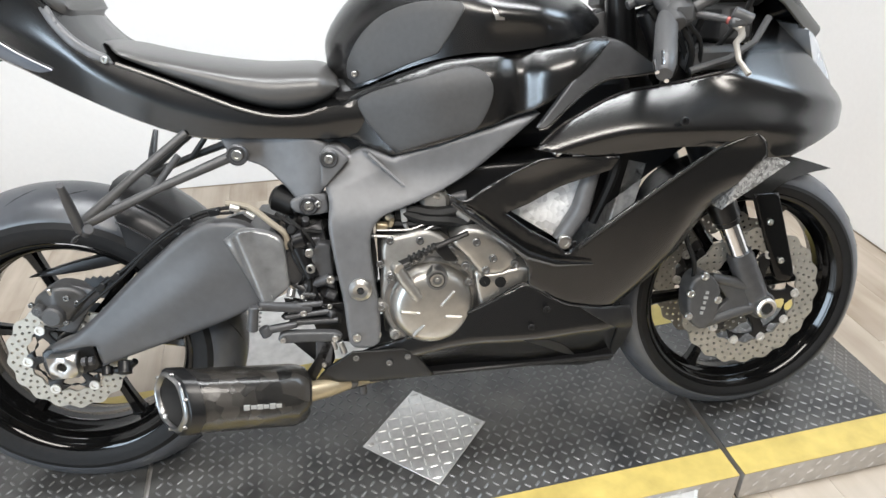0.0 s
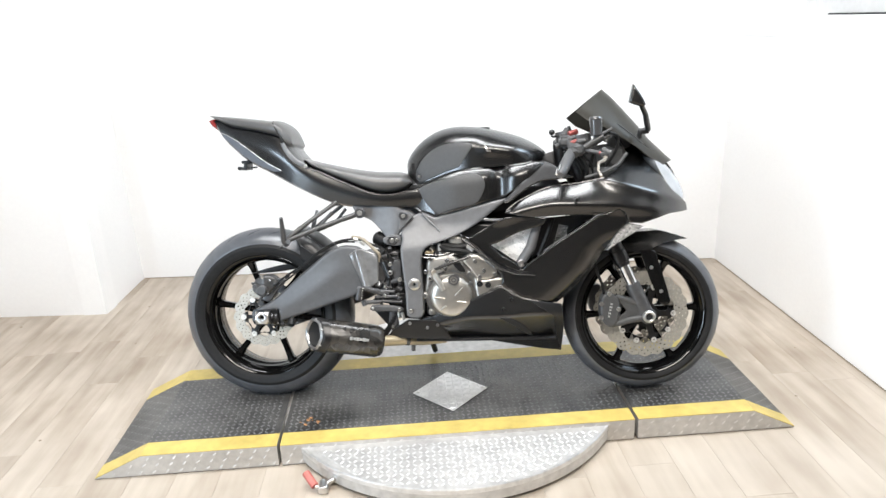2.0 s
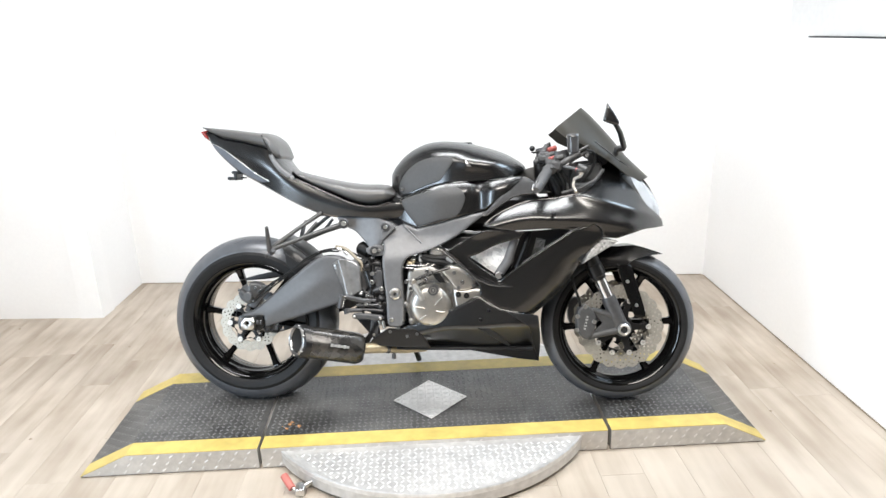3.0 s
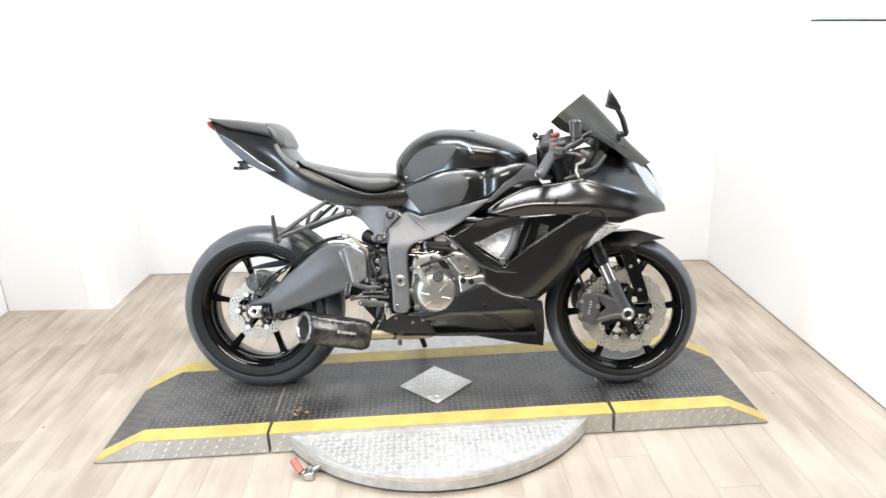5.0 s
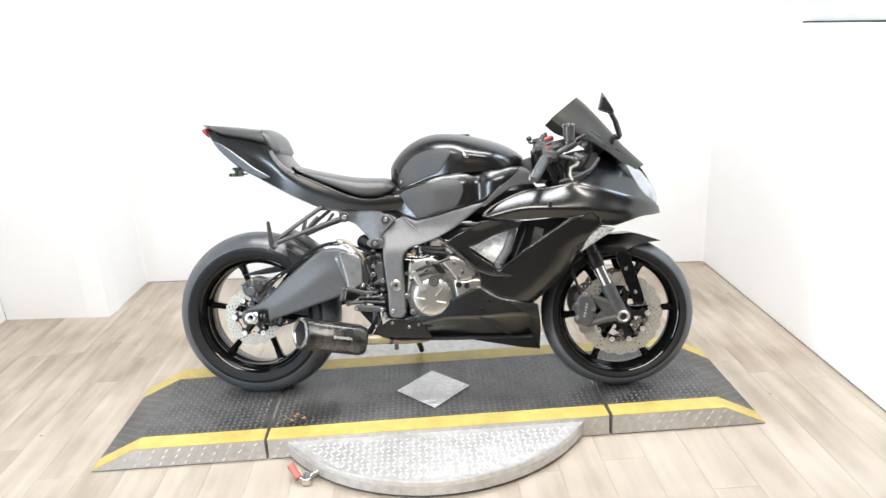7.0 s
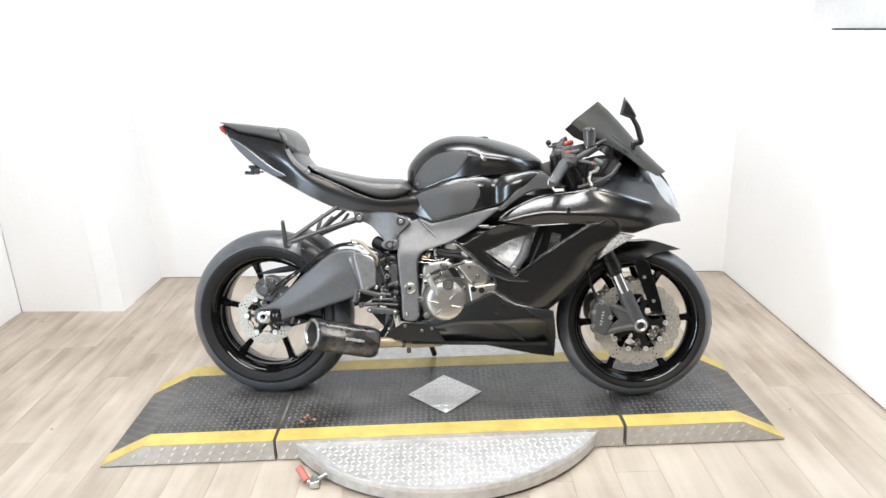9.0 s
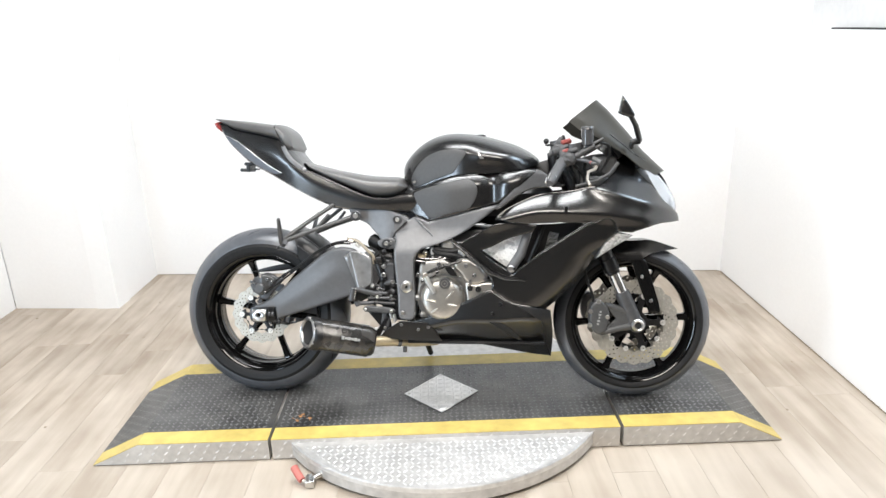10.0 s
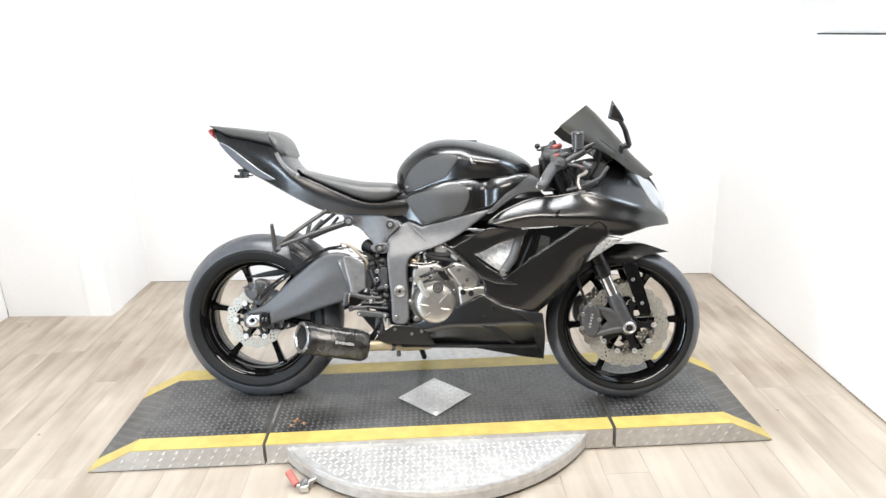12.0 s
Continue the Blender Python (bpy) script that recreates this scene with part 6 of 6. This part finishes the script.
rotor(front, 0.068, 0.155, 0.108, 20, [(0.148, 40, 0.0), (0.137, 40, 0.5), (0.126, 40, 0.0), (0.115, 40, 0.5)], 10, 0.096, "drilled petal front brake rotor on the far side")
fork = part("front_fork", rod((0, -0.115, 0), (0, 0.115, 0), 0.013), STEEL, bike, "front axle")
fork.matrix_basis = Matrix.Translation(FC) @ TURN


def along(y, d, off=0.0):
    """A point d up the fork from the axle, off ahead of its line."""
    return Vector((0.0, y, 0)) + head * d + Vector((math.cos(RAKE), 0, math.sin(RAKE))) * (off - 0.001)


for s in (-1, 1):
    y = 0.098 * s
    part("fork_tube", rod(along(y, 0.25), along(y, 0.66), 0.0265, 0.0265, 24, 0.003), BLACK_METAL, fork, "black upper fork tube")
    part("fork_collar", merge(rod(along(y, 0.212), along(y, 0.262), 0.029, 0.029, 24, 0.004), rod(along(y, 0.20), along(y, 0.215), 0.025, 0.025, 24, 0.002)), BLACK_METAL, fork)
    part("fork_slider", rod(along(y, 0.09), along(y, 0.24), 0.0205, 0.0205, 24, 0.001), CHROME, fork, "bright chrome fork slider")
    part("fork_foot", merge(tube([along(y, 0.13), along(y, 0.115), along(y, 0.05), along(y, 0.0, 0.0), along(y, -0.02, 0.0)], [0.024, 0.027, 0.027, 0.027, 0.02], 18), rod((0.0, y - 0.02, 0), (0.0, y + 0.02, 0), 0.030, 0.030, 24, 0.004)), GUNMETAL, fork, "dark cast fork foot")
    stay = solid([curve([(-0.018, 0.232, 1), (0.036, 0.232, 1), (0.090, 0.055), (0.084, 0.034), (0.058, 0.034), (0.044, 0.055)], 0.012)], -0.078, -0.066, 0.02, 0.003)
    ob = part("fender_stay", stay if s < 0 else mirrored(stay), RIM, fork, "black fender stay blade")
    for x, z in ((0.022, 0.17), (0.056, 0.082)):
        part("stay_bolt", bolt(x, -0.079, z, 0.0065, 0.004) if s < 0 else mirrored(bolt(x, -0.079, z, 0.0065, 0.004)), STEEL, ob)
# Dark disc fills the hollow end in place of its shade.
part("axle_bore", rod((0, -0.1285, 0), (0, -0.12, 0), 0.0125), DARK, fork, "dark disc standing in for the shade in the hollow axle")
part("axle_end", lathe([(0.0005, -0.014), (0.013, -0.014), (0.013, -0.022), (0.018, -0.024), (0.022, -0.020), (0.022, 0.0), (0.0005, 0.0)], 28, (0.0, -0.112, 0), closed=False), STEEL, fork, "bright hollow axle end")
for s in (-1, 1):
    y0, y1 = (-0.128, -0.085) if s < 0 else (0.085, 0.128)
    cal = part("front_caliper", solid([curve([(-0.165, 0.075), (-0.135, 0.09), (-0.105, 0.06), (-0.10, 0.02), (-0.115, -0.025), (-0.14, -0.035), (-0.165, -0.01), (-0.172, 0.03)], 0.012)], y0, y1, 0.015, 0.009), CALIPER, fork, "dark grey radial brake caliper")
    part("caliper_foot", merge(tube([(-0.115, (y0 + y1) / 2, 0.072), (-0.06, (y0 + y1) / 2, 0.055), (-0.02, (y0 + y1) / 2, 0.04)], [0.010, 0.012, 0.012], 10), tube([(-0.13, (y0 + y1) / 2, -0.03), (-0.06, (y0 + y1) / 2, -0.012), (-0.01, (y0 + y1) / 2, -0.004)], [0.012, 0.014, 0.014], 10), solid([curve([(-0.11, 0.065, 1), (-0.03, 0.045, 1), (-0.015, 0.0, 1), (-0.12, -0.02, 1), (-0.075, 0.02, 1)], 0.015)], (y0 + y1) / 2 - 0.006, (y0 + y1) / 2 + 0.006, 0.02, 0.003)), CALIPER, fork)
    if s < 0:
        for n, (u, h) in enumerate(((-0.024, 0.006), (-0.013, 0.008), (-0.001, 0.005), (0.010, 0.008), (0.021, 0.006))):
            part("caliper_badge", moved(box(-h * 0.6, -0.001, -0.0032, h * 0.6, 0.001, 0.0032, 0.0004), Matrix.Translation((-0.137, y0 - 0.0005, 0.028)) @ pose(0, 0, 0, 0, 12, 0) @ Matrix.Translation((0, 0, u))), LABEL_WHITE, cal, "worn pale badge bar")
        for x, z in ((-0.168, 0.05), (-0.17, 0.0), (-0.14, 0.085), (-0.108, 0.03)):
            part("caliper_pin", bolt(x, y0 + 0.004, z, 0.008, 0.008), STEEL, cal)
part("brake_hose", hose([(-0.155, -0.11, 0.08), (-0.165, -0.125, 0.12), (-0.185, -0.12, 0.18), (-0.2, -0.11, 0.3)], 0.005), HOSE, fork, "black front brake hose")
fend = [(-0.005, 0.300, 1), (0.055, 0.302), (0.105, 0.288), (0.155, 0.270, 1), (0.09, 0.262), (0.035, 0.243), (0.005, 0.212, 1), (-0.045, 0.232, 1), (-0.16, 0.23), (-0.215, 0.15), (-0.23, 0.165), (-0.17, 0.262), (-0.09, 0.298)]
part("front_fender", solid([curve(fend, 0.012)], lambda x, z: -0.055 - 0.02 * smoothstep(0.30, 0.24, z), lambda x, z: 0.055 + 0.02 * smoothstep(0.30, 0.24, z), 0.016), PAINT, fork, "glossy black front fender")

# indicators, screen, mirror
for s in (-1, 1):
    part("indicator", solid([curve([(1.229, 0.546, 1), (1.262, 0.604), (1.299, 0.634), (1.352, 0.626, 1), (1.30, 0.592), (1.262, 0.568)], 0.008)], -0.215 * s if s < 0 else 0.185, -0.185 * s if s < 0 else 0.215, 0.01, 0.0), CLEAR, bike, "clear wedge indicator lens") if s > 0 else part("indicator", solid([curve([(1.229, 0.546, 1), (1.262, 0.604), (1.299, 0.634), (1.352, 0.626, 1), (1.30, 0.592), (1.262, 0.568)], 0.008)], -0.213, -0.16, 0.008, 0.003), CLEAR, bike, "clear wedge indicator lens")


def screen_sheet(rows, thick=0.003, n=17):
    """A curved sheet through rows of (x, z at the middle, x, z at the edge, half-width)."""
    verts, faces = [], []
    for lay in (0, 1):
        for xm, zm, xe, ze, hw in rows:
            for k in range(n):
                u = -1 + 2 * k / (n - 1)
                b = abs(u) ** 2.2
                verts.append((xm + (xe - xm) * b - lay * thick, u * hw, zm + (ze - zm) * b - lay * thick * 0.5))
    m = len(rows)
    for lay in (0, 1):
        for i in range(m - 1):
            for k in range(n - 1):
                f = tuple(lay * m * n + q for q in (i * n + k, (i + 1) * n + k, (i + 1) * n + k + 1, i * n + k + 1))
                faces.append(f if lay else tuple(reversed(f)))
    t = m * n
    rim = [i * n for i in range(m)] + [(m - 1) * n + k for k in range(1, n)] + [i * n + n - 1 for i in range(m - 2, -1, -1)] + [k for k in range(n - 2, 0, -1)]
    faces += [(a, b, t + b, t + a) for a, b in zip(rim, rim[1:] + rim[:1])]
    return verts, faces


part("windscreen", screen_sheet([(1.250, 1.110, 1.142, 1.024, 0.135), (1.285, 1.078, 1.180, 0.992, 0.148), (1.33, 1.028, 1.24, 0.965, 0.15), (1.375, 0.975, 1.30, 0.925, 0.155), (1.41, 0.93, 1.345, 0.895, 0.15), (1.45, 0.892, 1.39, 0.86, 0.13), (1.495, 0.85, 1.44, 0.83, 0.10)]), SCREEN, bike, "smoked dark windscreen")
mirror_line = [(1.292, 1.085, 1), (1.280, 1.030, 1), (1.298, 1.022), (1.322, 1.014, 1), (1.331, 1.020), (1.316, 1.050)]
for s in (-1, 1):
    ob = part("mirror", solid([curve(mirror_line, 0.006)], -0.335, -0.31, 0.01, 0.006) if s < 0 else mirrored(solid([curve(mirror_line, 0.006)], -0.335, -0.31, 0.01, 0.006)), PAINT, bike, "small folded black mirror")
    part("mirror_arm", merge(tube([(1.318, s * 0.318, 1.022), (1.345, s * 0.265, 0.995), (1.366, s * 0.20, 0.968), (1.380, s * 0.156, 0.952)], [0.008, 0.009, 0.010, 0.009], 10), rod((1.35, s * 0.145, 0.946), (1.382, s * 0.156, 0.95), 0.011)), BLACK_METAL, ob)
both("mirror_foot", tube([(1.366, -0.152, 0.95), (1.356, -0.15, 0.944), (1.352, -0.15, 0.934), (1.356, -0.148, 0.924)], [0.008, 0.011, 0.009, 0.007], 10), BLACK_METAL, "black mirror foot")
part("screen_bracket", tube([(1.28, -0.145, 0.975), (1.33, -0.15, 0.935), (1.365, -0.145, 0.905)], 0.0022, 8), GUNMETAL, bike, "bright screen edge strip")

# handlebars and controls
for s in (-1, 1):
    m = TURN
    g0, g1 = Vector((1.118, s * 0.18, 0.885)), Vector((1.062, s * 0.31, 0.805))
    part("grip", tube([g0, g0.lerp(g1, 0.15), g0.lerp(g1, 0.75), g0.lerp(g1, 0.8)], [0.016, 0.0185, 0.0185, 0.016], 16), GRIP, bike, "black rubber handlebar grip")
    end = part("bar_end", rod(g0.lerp(g1, 0.8), g0.lerp(g1, 1.0), 0.0185, 0.013), GUNMETAL, bike, "dark bar end weight")
    for ox, oz in ((0.014, 0.010), (-0.004, 0.017), (-0.016, 0.004), (0.006, -0.015)):
        part("bar_end_ring", tube([g0.lerp(g1, 0.81) + Vector((ox, 0, oz)), g0.lerp(g1, 0.99) + Vector((ox * 0.72, 0, oz * 0.72))], 0.0036, 8), CHROME, end, "bright strip")
    part("clip_on", merge(rod(Vector((1.165, s * 0.11, 0.93)), g0, 0.012), rod((1.168, s * 0.10, 0.905), (1.160, s * 0.10, 0.945), 0.034), box(1.115, s * 0.185 - 0.018, 0.872, 1.15, s * 0.185 + 0.018, 0.905, 0.009), rod((1.15, s * 0.18, 0.892), (1.21, s * 0.212, 0.876), 0.008, 0.006)), GUNMETAL, bike, "dark grey clip-on bar and switch block")
    part("brake_lever" if s < 0 else "clutch_lever", tube([(1.212, s * 0.222, 0.870), (1.224, s * 0.230, 0.860), (1.215, s * 0.25, 0.851), (1.192, s * 0.275, 0.843), (1.186, s * 0.30, 0.818), (1.193, s * 0.32, 0.798)], [0.005, 0.006, 0.006, 0.005, 0.0042, 0.0048], 8), LEVER, bike, "slim dull metal lever")
    part("lever_adjuster", rod((1.205, s * 0.215, 0.876), (1.222, s * 0.226, 0.870), 0.0065), RED, bike, "red lever adjuster")
part("top_yoke", merge(box(1.09, -0.11, 0.925, 1.17, 0.11, 0.945, 0.006), rod((1.12, 0, 0.9), (1.11, 0, 0.965), 0.03)), GUNMETAL, bike, "dark grey top yoke")
for geo in (merge(box(1.08, -0.15, 0.905, 1.115, -0.11, 0.932, 0.008), rod((1.07, -0.12, 0.905), (1.14, -0.12, 0.938), 0.009)), merge(box(1.13, -0.185, 0.905, 1.175, -0.135, 0.928, 0.008), rod((1.14, -0.19, 0.915), (1.165, -0.192, 0.922), 0.008)), box(1.09, 0.08, 0.90, 1.14, 0.17, 0.945, 0.008)):
    part("switch_housing", geo, COWL, bike, "black switch housing")
part("key_switch", merge(rod((1.105, -0.03, 0.94), (1.125, -0.03, 0.972), 0.012), box(1.095, -0.05, 0.938, 1.125, -0.02, 0.955, 0.004)), GUNMETAL, bike, "dark ignition switch")
part("fork_adjuster", rod((1.118, -0.10, 0.948), (1.150, -0.09, 0.958), 0.010), RED, bike, "red fork adjuster cap")
part("kill_switch", rod((1.118, -0.165, 0.912), (1.138, -0.172, 0.920), 0.009), RED, bike, "small red switch")
part("damper_rod", merge(rod((1.105, -0.02, 0.952), (1.07, -0.02, 0.945), 0.004), lathe([(0.0005, -0.011), (0.006, -0.009), (0.0105, -0.004), (0.0105, 0.004), (0.006, 0.009), (0.0005, 0.011)], 14, (1.068, -0.02, 0.961), closed=False), rod((1.068, -0.02, 0.95), (1.068, -0.02, 0.944), 0.004)), BLACK_METAL, bike, "small ball-ended rod")
reservoir = part("brake_reservoir", rod((1.199, -0.195, 0.934), (1.197, -0.195, 0.990), 0.020, 0.021, 24, 0.003), RESERVOIR, bike, "smoked grey brake fluid reservoir")
part("reservoir_cap", rod((1.197, -0.195, 0.986), (1.197, -0.195, 0.998), 0.0225, 0.0215, 24, 0.002), RESERVOIR, reservoir, "glossy dark reservoir cap")
part("reservoir_stay", tube([(1.199, -0.195, 0.938), (1.190, -0.19, 0.92), (1.170, -0.185, 0.905)], 0.006, 8), GUNMETAL, reservoir)
part("master_cylinder", merge(rod((1.158, -0.19, 0.897), (1.222, -0.2, 0.934), 0.011, 0.009), rod((1.212, -0.2, 0.938), (1.252, -0.2, 0.957), 0.005), rod((1.185, -0.185, 0.90), (1.245, -0.19, 0.936), 0.005)), CALIPER, bike, "grey brake master cylinder")
part("throttle_housing", merge(box(1.112, -0.205, 0.868, 1.162, -0.160, 0.912, 0.012), rod((1.125, -0.21, 0.872), (1.118, -0.15, 0.915), 0.015)), COWL, bike, "dark grey throttle housing")
part("lever_pivot", merge(rod((1.212, -0.222, 0.888), (1.240, -0.232, 0.874), 0.010), box(1.205, -0.235, 0.864, 1.236, -0.212, 0.880, 0.005)), CALIPER, bike, "grey brake lever pivot")
part("brake_hose_loop", merge(hose([(1.24, -0.2, 0.945), (1.275, -0.17, 0.93), (1.27, -0.15, 0.88), (1.23, -0.13, 0.82)], 0.005), hose([(1.15, -0.17, 0.87), (1.17, -0.17, 0.83), (1.175, -0.15, 0.79)], 0.006), hose([(1.16, -0.175, 0.87), (1.185, -0.17, 0.84), (1.195, -0.15, 0.79)], 0.004)), HOSE, bike, "black brake hoses in the cockpit")
part("bar_knob", rod((1.130, -0.03, 0.962), (1.128, -0.03, 0.982), 0.009, 0.006), BLACK_METAL, bike, "small black knob")
part("dash", moved(box(-0.012, -0.11, -0.035, 0.012, 0.11, 0.035, 0.006), pose(1.305, 0, 0.925, 0, -35, 0)), BLACK_METAL, bike, "black instrument cluster")
part("dash_glass", moved(box(-0.0035, -0.09, -0.026, 0.0, 0.09, 0.026, 0.001), pose(1.294, 0, 0.918, 0, -35, 0)), SCREEN, bike, "dark instrument glass")
part("cockpit_liner", merge(tube([(1.16, -0.19, 0.795), (1.225, -0.195, 0.812), (1.275, -0.185, 0.837), (1.305, -0.17, 0.875)], 0.006, 8), box(1.17, -0.16, 0.79, 1.28, 0.16, 0.83, 0.01), box(1.25, -0.12, 0.83, 1.31, 0.12, 0.90, 0.01)), COWL, bike, "matt dark grey cockpit liner")
for pts, r in (([(1.10, -0.15, 0.9), (1.14, -0.14, 0.85), (1.16, -0.13, 0.80), (1.15, -0.1, 0.76)], 0.007), ([(1.13, -0.17, 0.88), (1.16, -0.15, 0.84), (1.18, -0.14, 0.80)], 0.005), ([(1.2, -0.14, 0.88), (1.19, -0.13, 0.84), (1.19, -0.12, 0.79)], 0.006)):
    part("cockpit_cable", hose(pts, r), HOSE, bike, "black cable at the steering head")
part("steering_head", rod((1.11, 0, 0.80), (1.10, 0, 0.92), 0.028), BLACK_METAL, bike)
part("inner_cowl", plate([curve([(1.08, 0.79, 1), (1.26, 0.80), (1.33, 0.87), (1.34, 0.92, 1), (1.25, 0.915), (1.15, 0.875)], 0.03)], 0.12, 0.125), COWL, bike, "matt dark grey inner cowl")
part("upper_frame", box(0.78, -0.10, 0.66, 1.10, 0.10, 0.80, 0.03), BLACK_METAL, bike, "dark airbox and inner frame")
part("seat_base", box(0.25, -0.09, 0.72, 0.6, 0.09, 0.77, 0.02), PAINT_MATT, bike)
# Filler block added so no bright gap shows below the tank.
part("tank_gap_filler", box(0.53, -0.085, 0.735, 0.63, 0.085, 0.806, 0.02), PAINT_MATT, bike, "matt black block filling the gap between seat and tank")
# Dark plate added to block background light at the steering head.
part("steering_gap_plate", plate([curve([(0.98, 0.85, 1), (1.04, 0.885), (1.10, 0.898), (1.16, 0.895, 1), (1.18, 0.80, 1), (1.0, 0.79, 1)], 0.02)], 0.02, 0.03, 0.002), COWL, bike, "dark plate added to close the gap at the steering head")
# Black plate added to darken the gaps behind the pedals.
part("pedal_backing", solid([curve([(0.455, 0.402, 1), (0.53, 0.402, 1), (0.53, 0.318, 1), (0.505, 0.322, 1), (0.472, 0.345, 1)], 0.01)], -0.146, -0.138, 0.012, 0.002), BLACK_METAL, bike, "black plate added behind the pedal linkage")
rng = random.Random(23)
for k in range(26):
    x, z, y = rng.uniform(0.42, 0.53), rng.uniform(0.345, 0.45), rng.uniform(-0.165, -0.12)
    if k % 3 == 0:
        part("fitting", rod((x, y, z), (x + rng.uniform(-0.025, 0.025), y - 0.008, z + rng.uniform(-0.015, 0.015)), rng.uniform(0.004, 0.009), n=10), rng.choice((GUNMETAL, BLACK_METAL, DARK_STEEL)), bike)
    elif k % 3 == 1:
        part("fitting_bolt", bolt(x, y - 0.01, z, rng.uniform(0.004, 0.007), 0.006), rng.choice((STEEL, DARK_STEEL)), bike)
    else:
        part("bracket", moved(box(-0.016, -0.004, -0.006, 0.016, 0.004, 0.006, 0.002), pose(x, y, z, 0, rng.uniform(-60, 60), 0)), rng.choice((GUNMETAL, BLACK_METAL, FRAME)), bike)
both("belly_tail", solid([curve([(0.458, 0.250, 1), (0.482, 0.278), (0.537, 0.314, 1), (0.631, 0.310, 1), (0.655, 0.297, 1), (0.690, 0.238, 1), (0.56, 0.241)], 0.012)], lambda x, z: -0.176 - 0.2 * (z - 0.28), lambda x, z: -0.170 - 0.2 * (z - 0.28), 0.014, 0.002), BLACK_METAL, "black rear plate of the belly pan")
for x, z in ((0.604, 0.283), (0.542, 0.300), (0.640, 0.292)):
    part("plate_bolt", bolt(x, -0.178, z, 0.006, 0.005), DARK_STEEL, bike, "small dark bolt")


# ---- floor planks ----
def planks():
    """Oak-look planks in staggered rows that run towards the back wall."""
    rng = random.Random(4)
    meshes = {}
    w, gap = 0.152, 0.0003
    for i in range(29):
        x = -1.86 + i * w
        y = -3.5 - rng.random() * 1.2
        while y < 1.95:
            n = rng.choice((0.92, 1.22, 1.22))
            y0, y1 = max(y, -3.55), min(y + n, 2.1)
            if y1 - y0 > 0.05:
                key = (round(y1 - y0, 2), rng.randrange(2))
                if key not in meshes:
                    ob = part("plank", moved(box(gap, gap, -0.004, w - gap, y1 - y0 - gap, 0, 0.0004), Matrix.Translation((0, -key[1] * 5.0, 0))), PLANK, floor, smooth=0)
                    meshes[key] = ob.data
                else:
                    ob = new("plank", meshes[key])
                    ob.parent = floor
                ob.location = (x, y0 + key[1] * 5.0, 0)
            y += n


planks()


# ---- specks of dirt on the floor ----
specks = []
rng = random.Random(8)
for x, y in ((2.167, 1.187), (2.15, 0.545), (1.942, 0.174), (-1.548, 1.321), (-0.859, 1.034), (-0.926, 0.244), (-0.96, 1.773), (-0.95, 1.492), (-0.818, 1.423)):
    r = rng.uniform(0.004, 0.008)
    n = 7
    ring_pts = [(x + r * rng.uniform(0.6, 1.2) * math.cos(6.283 * k / n), y + r * rng.uniform(0.6, 1.2) * math.sin(6.283 * k / n), 0.0003) for k in range(n)]
    specks.append((ring_pts + [(x, y, 0.002)], [(k, (k + 1) % n, n) for k in range(n)]))
tagged(part("dirt_specks", merge(*specks), GRIME), "small dark specks of dirt on the floor", "dirt", kind="stuff")

crumbs = []
for k in range(9):
    x, y, r = 0.085 + rng.uniform(-0.03, 0.05), 0.105 + rng.uniform(-0.02, 0.03), rng.uniform(0.003, 0.007)
    crumbs.append(moved(box(-r, -r * 0.6, 0, r, r * 0.6, r * 0.7, r * 0.2), pose(x, y, Z_TOP + 0.003, 0, 0, rng.uniform(0, 180))))
tagged(part("crumbs", merge(*crumbs), CRUMB, smooth=0), "small rusty orange crumbs of dirt on the black mat", "dirt", kind="stuff")
